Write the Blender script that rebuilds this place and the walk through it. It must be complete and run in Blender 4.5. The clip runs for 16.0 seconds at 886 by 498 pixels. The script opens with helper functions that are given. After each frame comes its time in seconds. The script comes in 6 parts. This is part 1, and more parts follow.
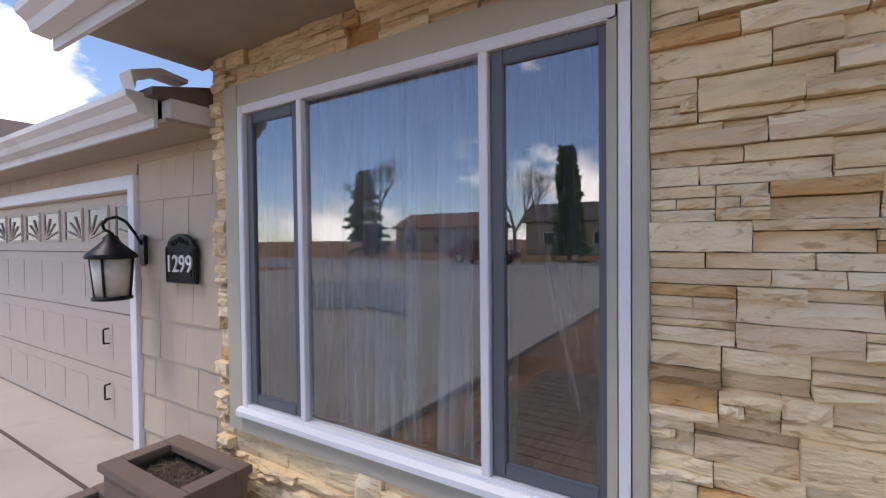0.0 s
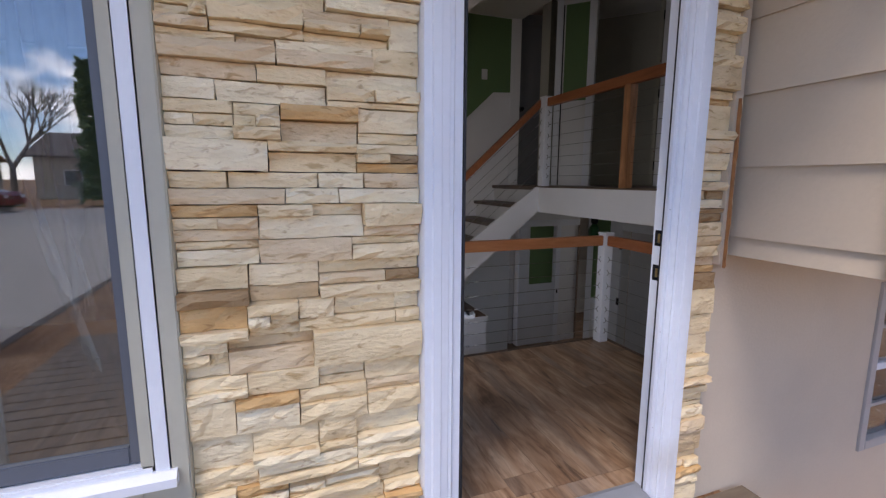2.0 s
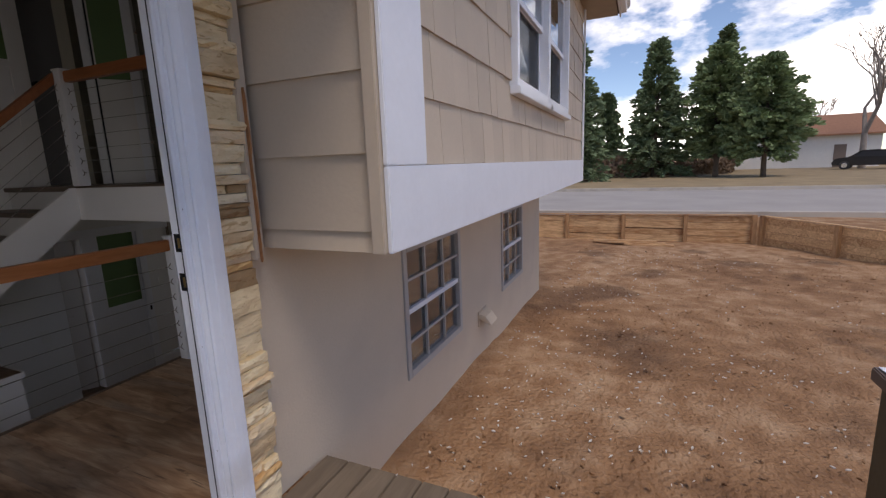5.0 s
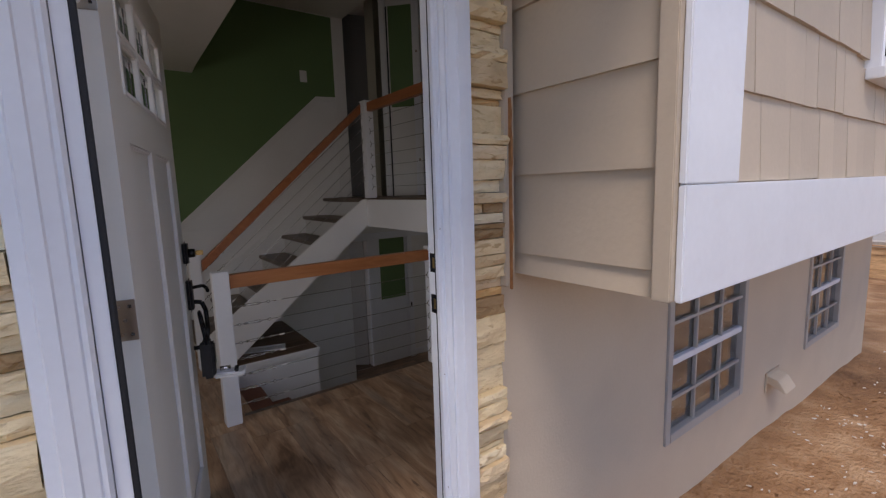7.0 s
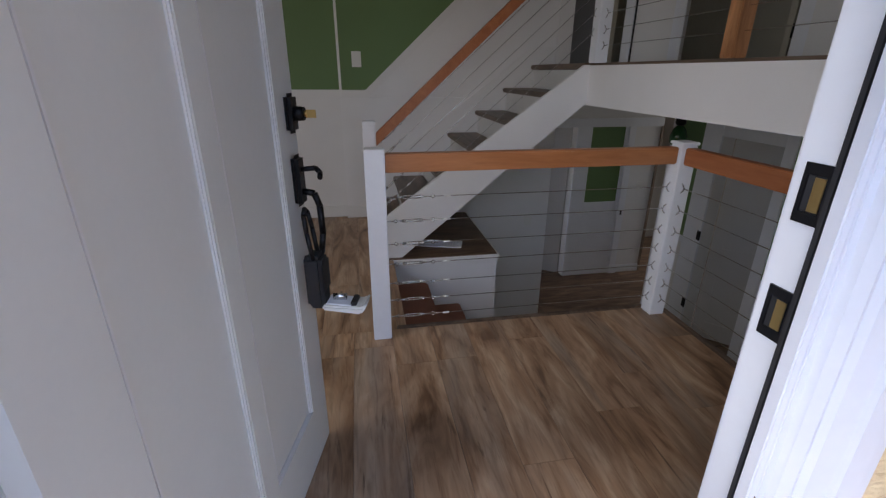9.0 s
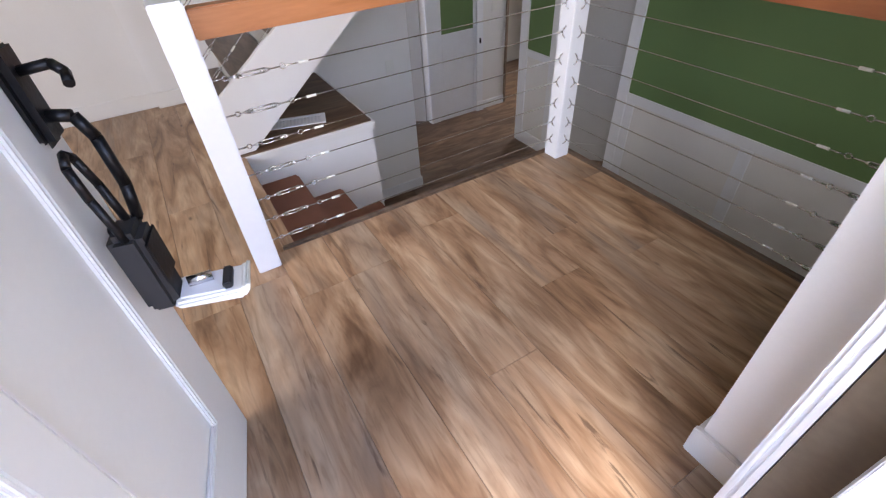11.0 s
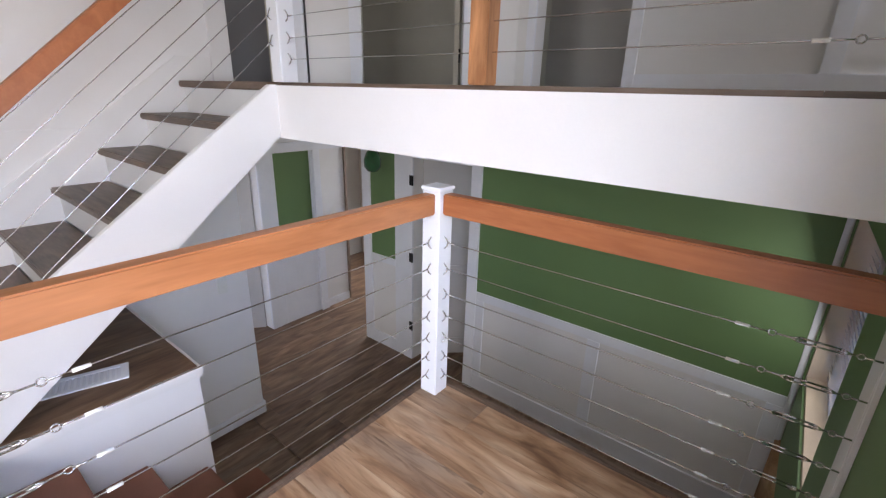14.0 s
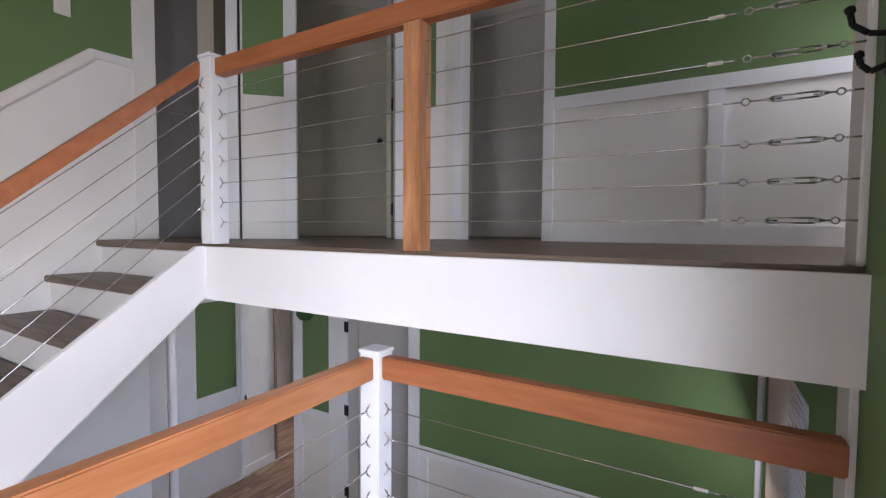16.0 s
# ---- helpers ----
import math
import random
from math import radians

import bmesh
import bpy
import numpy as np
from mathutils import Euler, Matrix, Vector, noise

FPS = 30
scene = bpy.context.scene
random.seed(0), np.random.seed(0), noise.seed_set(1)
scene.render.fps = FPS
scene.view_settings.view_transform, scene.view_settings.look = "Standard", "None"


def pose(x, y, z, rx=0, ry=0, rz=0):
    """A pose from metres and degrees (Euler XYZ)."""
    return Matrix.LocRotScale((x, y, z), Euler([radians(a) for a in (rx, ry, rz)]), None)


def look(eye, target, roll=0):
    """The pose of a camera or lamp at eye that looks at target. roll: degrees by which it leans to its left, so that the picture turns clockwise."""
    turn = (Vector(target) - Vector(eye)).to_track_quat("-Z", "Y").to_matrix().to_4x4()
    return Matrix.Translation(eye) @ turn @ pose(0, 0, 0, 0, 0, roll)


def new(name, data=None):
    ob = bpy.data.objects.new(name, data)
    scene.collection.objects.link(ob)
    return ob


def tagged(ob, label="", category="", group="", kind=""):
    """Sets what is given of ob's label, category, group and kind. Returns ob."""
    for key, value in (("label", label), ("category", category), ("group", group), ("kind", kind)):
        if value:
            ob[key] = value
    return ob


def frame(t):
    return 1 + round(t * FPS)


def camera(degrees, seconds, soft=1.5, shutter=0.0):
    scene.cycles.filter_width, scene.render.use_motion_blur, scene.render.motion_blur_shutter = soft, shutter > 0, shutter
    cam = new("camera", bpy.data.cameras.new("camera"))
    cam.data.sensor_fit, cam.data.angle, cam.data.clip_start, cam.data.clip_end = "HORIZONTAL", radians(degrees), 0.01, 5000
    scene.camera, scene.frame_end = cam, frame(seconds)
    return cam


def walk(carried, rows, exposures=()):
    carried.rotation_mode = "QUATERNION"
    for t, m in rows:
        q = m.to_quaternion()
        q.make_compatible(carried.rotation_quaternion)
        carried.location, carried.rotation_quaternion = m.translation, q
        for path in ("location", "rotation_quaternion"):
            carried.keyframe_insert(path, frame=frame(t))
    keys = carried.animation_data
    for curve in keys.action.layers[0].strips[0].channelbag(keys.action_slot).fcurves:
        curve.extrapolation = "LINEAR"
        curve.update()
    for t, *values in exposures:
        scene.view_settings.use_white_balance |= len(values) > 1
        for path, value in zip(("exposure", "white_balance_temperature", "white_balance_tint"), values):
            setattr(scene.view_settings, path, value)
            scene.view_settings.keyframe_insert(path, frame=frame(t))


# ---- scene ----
cam = camera(89.3, 16.0, soft=1.3)
PATH = [
    (0, (-0.643, -1.426, 1.393), (-1.704, 0.269, 1.35), -0.6),
    (0.5, (-0.636, -1.399, 1.375), (-1.442, 0.426, 1.231), -0.4),
    (1, (-0.637, -1.377, 1.37), (-1.024, 0.578, 1.196), -0.2),
    (1.5, (-0.607, -1.356, 1.356), (-0.435, 0.619, 1.092), -0.0),
    (2, (-0.563, -1.348, 1.328), (0.124, 0.506, 1.027), 0.3),
    (2.5, (-0.519, -1.369, 1.317), (0.55, 0.29, 0.994), 0.9),
    (3, (-0.483, -1.411, 1.308), (0.858, 0.031, 0.962), 0.6),
    (3.5, (-0.419, -1.476, 1.308), (1.18, -0.334, 0.936), -0.5),
    (4, (-0.372, -1.541, 1.312), (1.395, -0.688, 0.925), -1.6),
    (4.2, (-0.326, -1.526, 1.32), (1.479, -0.76, 0.925), -1.8),
    (6.3, (-0.065, -1.357, 1.352), (1.607, -0.273, 1.174), -1.9),
    (6.5, (-0.067, -1.357, 1.358), (1.453, -0.075, 1.139), -1.9),
    (7, (0.032, -1.191, 1.353), (1.196, 0.413, 1.082), -1.8),
    (7.5, (0.176, -0.948, 1.34), (0.993, 0.853, 1.037), -2.4),
    (8, (0.322, -0.712, 1.333), (0.756, 1.207, 0.976), 0.3),
    (8.5, (0.394, -0.478, 1.301), (0.712, 1.444, 0.85), 0.1),
    (9, (0.42, -0.339, 1.219), (0.756, 1.491, 0.485), 0.4),
    (9.2, (0.436, -0.305, 1.188), (0.771, 1.475, 0.34), 0.5),
    (11.3, (0.424, 0.175, 1.15), (1.27, 1.435, -0.152), -1.8),
    (11.5, (0.419, 0.204, 1.163), (1.35, 1.438, -0.106), -0.2),
    (12, (0.448, 0.254, 1.182), (1.497, 1.497, 0.019), 0.6),
    (12.5, (0.502, 0.336, 1.182), (1.603, 1.567, 0.053), -0.1),
    (13, (0.579, 0.422, 1.197), (1.744, 1.653, 0.134), -0.1),
    (13.5, (0.607, 0.468, 1.223), (1.878, 1.714, 0.31), 0.4),
    (14, (0.63, 0.536, 1.255), (2.117, 1.699, 0.595), 1.6),
    (14.5, (0.63, 0.552, 1.277), (2.249, 1.615, 0.776), 2.0),
    (15, (0.631, 0.562, 1.308), (2.286, 1.627, 0.95), 1.4),
    (15.5, (0.649, 0.575, 1.322), (2.339, 1.611, 1.052), 1.0),
    (16, (0.663, 0.577, 1.355), (2.393, 1.576, 1.266), 0.4),
]
EXPOSURES = [(0, 0.6, 7200, 20), (0.5, 0.55, 7100, 20), (1, 0.95, 6700, 19), (1.5, 1.1, 6600, 18), (2, 1.0, 6900, 19), (3, 0.85, 7000, 18), (4.2, 0.25, 7200, 18), (6.5, 0.15, 7500, 19), (7, 0.6, 7500, 19), (7.5, 0.95, 7400, 18), (8, 1.15, 6700, 14), (8.5, 1.3, 6500, 13), (9.2, 1.65, 7100, 17), (11.3, 3.25, 7100, 19), (13, 3.4, 6900, 19), (14, 3.45, 6800, 18), (16, 3.4, 6700, 19)]
walk(cam, [(t, look(eye, target, roll)) for t, eye, target, roll in PATH], EXPOSURES)

# ---- world, sun, exposure ----
world = bpy.data.worlds.new("sky_world")
scene.world = world
world.use_nodes = True
wn, wl = world.node_tree.nodes, world.node_tree.links
wn.clear()
w_out = wn.new("ShaderNodeOutputWorld")
w_bg = wn.new("ShaderNodeBackground")
w_sky = wn.new("ShaderNodeTexSky")
w_sky.sky_type, w_sky.sun_disc = "NISHITA", False
w_sky.sun_elevation, w_sky.sun_rotation = radians(62), radians(222)
w_sky.altitude, w_sky.dust_density, w_sky.ozone_density = 2200, 0.05, 4.0
w_tc = wn.new("ShaderNodeTexCoord")
w_map = wn.new("ShaderNodeMapping")
w_map.inputs["Scale"].default_value = (1.0, 1.0, 2.2)
w_map.inputs["Location"].default_value = (7.3, 2.2, 1.4)
w_noise = wn.new("ShaderNodeTexNoise")
w_noise.inputs["Scale"].default_value, w_noise.inputs["Detail"].default_value = 2.6, 9.0
w_noise.inputs["Roughness"].default_value = 0.55
w_ramp = wn.new("ShaderNodeValToRGB")
w_ramp.color_ramp.elements[0].position, w_ramp.color_ramp.elements[1].position = 0.47, 0.585
w_noise2 = wn.new("ShaderNodeTexNoise")
w_noise2.inputs["Scale"].default_value, w_noise2.inputs["Detail"].default_value = 5.0, 6.0
w_cloud = wn.new("ShaderNodeValToRGB")
w_cloud.color_ramp.elements[0].color, w_cloud.color_ramp.elements[1].color = (8.0, 8.4, 9.0, 1), (17, 17, 17.2, 1)
w_cloud.color_ramp.elements[0].position, w_cloud.color_ramp.elements[1].position = 0.35, 0.62
w_mix = wn.new("ShaderNodeMixRGB")
wl.new(w_tc.outputs["Generated"], w_map.inputs["Vector"])
wl.new(w_map.outputs["Vector"], w_noise.inputs["Vector"])
wl.new(w_map.outputs["Vector"], w_noise2.inputs["Vector"])
# Cloud cover is cut higher up and towards the front, so panes reflect blue.
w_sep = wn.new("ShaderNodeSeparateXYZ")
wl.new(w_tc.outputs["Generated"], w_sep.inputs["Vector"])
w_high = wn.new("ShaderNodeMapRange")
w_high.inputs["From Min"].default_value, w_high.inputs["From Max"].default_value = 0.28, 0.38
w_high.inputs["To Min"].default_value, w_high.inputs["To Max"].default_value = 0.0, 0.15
w_front_bias = wn.new("ShaderNodeMath")
w_front_bias.operation = "MULTIPLY_ADD"
wl.new(w_sep.outputs["Y"], w_front_bias.inputs[0])
w_front_bias.inputs[1].default_value = -0.17
wl.new(w_sep.outputs["Z"], w_front_bias.inputs[2])
wl.new(w_front_bias.outputs[0], w_high.inputs["Value"])
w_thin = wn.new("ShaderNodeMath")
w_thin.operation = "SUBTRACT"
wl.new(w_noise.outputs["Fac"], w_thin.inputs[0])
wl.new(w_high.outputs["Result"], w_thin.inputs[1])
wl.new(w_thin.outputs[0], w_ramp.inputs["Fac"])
wl.new(w_noise2.outputs["Fac"], w_cloud.inputs["Fac"])
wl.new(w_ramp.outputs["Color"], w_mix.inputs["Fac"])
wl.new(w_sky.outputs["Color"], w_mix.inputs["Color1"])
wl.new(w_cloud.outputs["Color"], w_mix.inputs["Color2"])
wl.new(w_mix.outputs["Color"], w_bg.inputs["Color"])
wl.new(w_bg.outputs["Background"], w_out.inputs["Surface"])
w_bg.inputs["Strength"].default_value = 0.145

sun = new("sun", bpy.data.lights.new("sun", "SUN"))
sun.data.energy, sun.data.angle, sun.data.color = 1.6, radians(22), (1.0, 0.97, 0.93)
sun.matrix_world = look((-5, -5.5, 14), (0, 0, 0))


def window_light(name, eye, target, sx, sy, watts):
    lamp = new(name, bpy.data.lights.new(name, "AREA"))
    lamp.data.shape, lamp.data.size, lamp.data.size_y = "RECTANGLE", sx, sy
    lamp.data.energy, lamp.data.color = watts, (0.93, 0.97, 1.0)
    lamp.matrix_world = look(eye, target)
    return lamp


window_light("sky_light_living", (-1.5, 0.80, 1.3), (1.3, 2.6, -0.7), 1.0, 1.3, 5.8)
window_light("sky_light_upper", (3.28, -0.39, 2.45), (1.2, 2.0, -1.2), 0.5, 1.1, 0.9)
door_light = window_light("sky_light_door", (0.56, 0.17, 1.35), (1.75, 1.9, 0.5), 0.6, 1.2, 0.85)
door_light.data.spread = radians(95)
window_light("sky_light_bedroom", (4.7, -0.39, 2.45), (4.4, 3.0, 1.6), 1.0, 1.1, 0.8)
window_light("sky_light_lower", (3.02, 0.29, 0.3), (3.0, 3.0, -0.6), 0.9, 0.8, 0.4)
# Added lamp: stands for an unseen window of the room beyond the hall.
window_light("sky_light_hall", (5.36, 4.55, 0.1), (3.0, 3.9, -0.9), 0.9, 0.9, 6.0)

# ---- materials ----
MATS = {}


def nodes_of(name):
    m = bpy.data.materials.new(name)
    m.use_nodes = True
    nt = m.node_tree
    bsdf = nt.nodes["Principled BSDF"]
    MATS[name] = m
    return m, nt, bsdf


def mat(name, base, rough=0.6, metal=0.0, var=0.15, scale=5.0, bump=0.15, bscale=70.0, rand=0.0, spec=0.5, stretch=(1, 1, 1), dirt=None, dirt_at=0.62):
    """Plain material with a broad stain, a fine grain, relief and a shift of brightness from object to object."""
    m, nt, b = nodes_of(name)
    N, L = nt.nodes, nt.links
    geo = N.new("ShaderNodeNewGeometry")
    mp = N.new("ShaderNodeMapping")
    mp.inputs["Scale"].default_value = stretch
    L.new(geo.outputs["Position"], mp.inputs["Vector"])
    n1, n2 = N.new("ShaderNodeTexNoise"), N.new("ShaderNodeTexNoise")
    n1.inputs["Scale"].default_value, n1.inputs["Detail"].default_value = scale, 5
    n2.inputs["Scale"].default_value, n2.inputs["Detail"].default_value = bscale, 4
    L.new(mp.outputs["Vector"], n1.inputs["Vector"])
    L.new(mp.outputs["Vector"], n2.inputs["Vector"])
    add = N.new("ShaderNodeMath")
    add.operation = "MULTIPLY_ADD"
    L.new(n1.outputs["Fac"], add.inputs[0])
    add.inputs[1].default_value = 1.4
    half = N.new("ShaderNodeMath")
    half.operation = "MULTIPLY_ADD"
    L.new(n2.outputs["Fac"], half.inputs[0])
    half.inputs[1].default_value, half.inputs[2].default_value = 0.6, -0.5
    L.new(half.outputs[0], add.inputs[2])
    last = add
    if rand:
        oi = N.new("ShaderNodeObjectInfo")
        r = N.new("ShaderNodeMath")
        r.operation = "MULTIPLY_ADD"
        L.new(oi.outputs["Random"], r.inputs[0])
        r.inputs[1].default_value = rand / max(var, 1e-3)
        sub = N.new("ShaderNodeMath")
        sub.operation = "SUBTRACT"
        L.new(add.outputs[0], sub.inputs[0])
        sub.inputs[1].default_value = 0.5 * rand / max(var, 1e-3)
        L.new(sub.outputs[0], r.inputs[2])
        last = r
    lo = [max(c * (1 - var), 0) for c in base]
    hi = [min(c * (1 + var), 0.95) for c in base]
    mix = N.new("ShaderNodeMixRGB")
    mix.use_clamp = False
    L.new(last.outputs[0], mix.inputs["Fac"])
    mix.inputs["Color1"].default_value, mix.inputs["Color2"].default_value = (*lo, 1), (*hi, 1)
    col = mix
    if dirt:
        nd = N.new("ShaderNodeTexNoise")
        nd.inputs["Scale"].default_value, nd.inputs["Detail"].default_value = 1.7, 8
        L.new(mp.outputs["Vector"], nd.inputs["Vector"])
        rp = N.new("ShaderNodeValToRGB")
        rp.color_ramp.elements[0].position, rp.color_ramp.elements[1].position = dirt_at - 0.1, dirt_at + 0.1
        L.new(nd.outputs["Fac"], rp.inputs["Fac"])
        md = N.new("ShaderNodeMixRGB")
        L.new(rp.outputs["Color"], md.inputs["Fac"])
        L.new(mix.outputs["Color"], md.inputs["Color1"])
        md.inputs["Color2"].default_value = (*dirt, 1)
        col = md
    L.new(col.outputs["Color"], b.inputs["Base Color"])
    b.inputs["Roughness"].default_value, b.inputs["Metallic"].default_value = rough, metal
    b.inputs["Specular IOR Level"].default_value = spec
    if bump:
        bp = N.new("ShaderNodeBump")
        bp.inputs["Strength"].default_value, bp.inputs["Distance"].default_value = bump, 0.004
        L.new(n2.outputs["Fac"], bp.inputs["Height"])
        L.new(bp.outputs["Normal"], b.inputs["Normal"])
    return m


def wood(name, dark, light, axis="y", rough=0.4, knots=0.25, rand=0.5, bump=0.2, fine=26.0, spec=0.5):
    """Grained wood whose grain runs along one axis of the world; each board is shifted and shaded by its own random number."""
    m, nt, b = nodes_of(name)
    N, L = nt.nodes, nt.links
    geo, oi = N.new("ShaderNodeNewGeometry"), N.new("ShaderNodeObjectInfo")
    mp = N.new("ShaderNodeMapping")
    mp.inputs["Scale"].default_value = [0.13 if a == axis else 1.0 for a in "xyz"]
    sh = N.new("ShaderNodeVectorMath")
    sh.operation = "SCALE"
    cmb = N.new("ShaderNodeCombineXYZ")
    for k in range(3):
        L.new(oi.outputs["Random"], cmb.inputs[k])
    L.new(cmb.outputs[0], sh.inputs[0])
    sh.inputs["Scale"].default_value = 37.0
    ad = N.new("ShaderNodeVectorMath")
    L.new(geo.outputs["Position"], mp.inputs["Vector"])
    L.new(mp.outputs["Vector"], ad.inputs[0])
    L.new(sh.outputs[0], ad.inputs[1])
    n1, n2 = N.new("ShaderNodeTexNoise"), N.new("ShaderNodeTexNoise")
    n1.inputs["Scale"].default_value, n1.inputs["Detail"].default_value, n1.inputs["Distortion"].default_value = 13.0, 8, 1.6
    n2.inputs["Scale"].default_value, n2.inputs["Detail"].default_value = fine * 4, 4
    L.new(ad.outputs[0], n1.inputs["Vector"])
    L.new(ad.outputs[0], n2.inputs["Vector"])
    rp = N.new("ShaderNodeValToRGB")
    rp.color_ramp.elements[0].position, rp.color_ramp.elements[1].position = 0.5 - knots, 0.5 + knots
    rp.color_ramp.elements[0].color, rp.color_ramp.elements[1].color = (*dark, 1), (*light, 1)
    sm = N.new("ShaderNodeMath")
    sm.operation = "MULTIPLY_ADD"
    L.new(n2.outputs["Fac"], sm.inputs[0])
    sm.inputs[1].default_value = 0.35
    s2 = N.new("ShaderNodeMath")
    s2.operation = "MULTIPLY_ADD"
    L.new(oi.outputs["Random"], s2.inputs[0])
    s2.inputs[1].default_value, s2.inputs[2].default_value = rand * 0.4, -0.175 - rand * 0.2
    s3 = N.new("ShaderNodeMath")
    L.new(n1.outputs["Fac"], s3.inputs[0])
    L.new(s2.outputs[0], s3.inputs[1])
    L.new(s3.outputs[0], sm.inputs[2])
    L.new(sm.outputs[0], rp.inputs["Fac"])
    L.new(rp.outputs["Color"], b.inputs["Base Color"])
    b.inputs["Roughness"].default_value = rough
    b.inputs["Specular IOR Level"].default_value = spec
    bp = N.new("ShaderNodeBump")
    bp.inputs["Strength"].default_value, bp.inputs["Distance"].default_value = bump, 0.002
    L.new(n2.outputs["Fac"], bp.inputs["Height"])
    L.new(bp.outputs["Normal"], b.inputs["Normal"])
    return m


def plank_mat(name, tones, axis, rough=0.36, grey=(0.30, 0.235, 0.185), crack=(0.085, 0.045, 0.026)):
    """Rustic laminate: broad wavy figure in three tones, grey bands, dark splits and knots, each plank shifted by its own random number."""
    m, nt, b = nodes_of(name)
    N, L = nt.nodes, nt.links
    geo, oi = N.new("ShaderNodeNewGeometry"), N.new("ShaderNodeObjectInfo")
    cmb, sh, ad = N.new("ShaderNodeCombineXYZ"), N.new("ShaderNodeVectorMath"), N.new("ShaderNodeVectorMath")
    sh.operation = "SCALE"
    for k in range(3):
        L.new(oi.outputs["Random"], cmb.inputs[k])
    L.new(cmb.outputs[0], sh.inputs[0])
    sh.inputs["Scale"].default_value = 41.0
    L.new(geo.outputs["Position"], ad.inputs[0])
    L.new(sh.outputs[0], ad.inputs[1])

    def field(kind, along, scale, detail=5.0, distortion=0.0):
        mp = N.new("ShaderNodeMapping")
        mp.inputs["Scale"].default_value = [along if a == axis else 1.0 for a in "xyz"]
        L.new(ad.outputs[0], mp.inputs["Vector"])
        n = N.new(kind)
        n.inputs["Scale"].default_value = scale
        if kind == "ShaderNodeTexNoise":
            n.inputs["Detail"].default_value, n.inputs["Distortion"].default_value = detail, distortion
        L.new(mp.outputs["Vector"], n.inputs["Vector"])
        return n

    def ramp(src, stops):
        r = N.new("ShaderNodeValToRGB")
        e = r.color_ramp.elements
        e[0].position, e[0].color = stops[0][0], (*stops[0][1], 1)
        e[1].position, e[1].color = stops[-1][0], (*stops[-1][1], 1)
        for p, c in stops[1:-1]:
            e.new(p).color = (*c, 1)
        L.new(src, r.inputs["Fac"])
        return r

    def blend(kind, fac, a, c):
        x = N.new("ShaderNodeMixRGB")
        x.blend_type = kind
        if isinstance(fac, float):
            x.inputs["Fac"].default_value = fac
        else:
            L.new(fac, x.inputs["Fac"])
        L.new(a, x.inputs["Color1"])
        if isinstance(c, tuple):
            x.inputs["Color2"].default_value = (*c, 1)
        else:
            L.new(c, x.inputs["Color2"])
        return x.outputs["Color"]

    W0, W1 = (0, 0, 0), (1, 1, 1)
    figure = field("ShaderNodeTexNoise", 0.22, 9.0, 8.0, 1.5)
    col = ramp(figure.outputs["Fac"], [(0.30, tones[0]), (0.45, tones[1]), (0.57, tones[2]), (0.72, tones[3])]).outputs["Color"]
    band = ramp(field("ShaderNodeTexNoise", 0.14, 6.0, 4.0, 0.6).outputs["Fac"], [(0.52, W0), (0.70, (0.75, 0.75, 0.75))]).outputs["Color"]
    col = blend("MIX", band, col, grey)
    fine = ramp(field("ShaderNodeTexNoise", 0.11, 48.0, 7.0, 1.2).outputs["Fac"], [(0.32, (0.76, 0.72, 0.68)), (0.5, (1.0, 1.0, 1.0)), (0.7, (1.1, 1.09, 1.08))]).outputs["Color"]
    col = blend("MULTIPLY", 1.0, col, fine)
    split = ramp(field("ShaderNodeTexNoise", 0.10, 17.0, 6.0, 1.8).outputs["Fac"], [(0.63, W0), (0.70, (0.7, 0.7, 0.7))]).outputs["Color"]
    col = blend("MIX", split, col, crack)
    knot = ramp(field("ShaderNodeTexVoronoi", 0.45, 4.6).outputs["Distance"], [(0.015, (0.8, 0.8, 0.8)), (0.05, W0)]).outputs["Color"]
    col = blend("MIX", knot, col, crack)
    tone = ramp(oi.outputs["Random"], [(0.0, (0.84, 0.82, 0.80)), (0.5, (0.97, 0.97, 0.97)), (1.0, (1.1, 1.08, 1.04))]).outputs["Color"]
    col = blend("MULTIPLY", 1.0, col, tone)
    L.new(col, b.inputs["Base Color"])
    b.inputs["Roughness"].default_value = rough
    b.inputs["Specular IOR Level"].default_value = 0.45
    bp = N.new("ShaderNodeBump")
    bp.inputs["Strength"].default_value, bp.inputs["Distance"].default_value = 0.25, 0.002
    L.new(figure.outputs["Fac"], bp.inputs["Height"])
    L.new(bp.outputs["Normal"], b.inputs["Normal"])
    return m


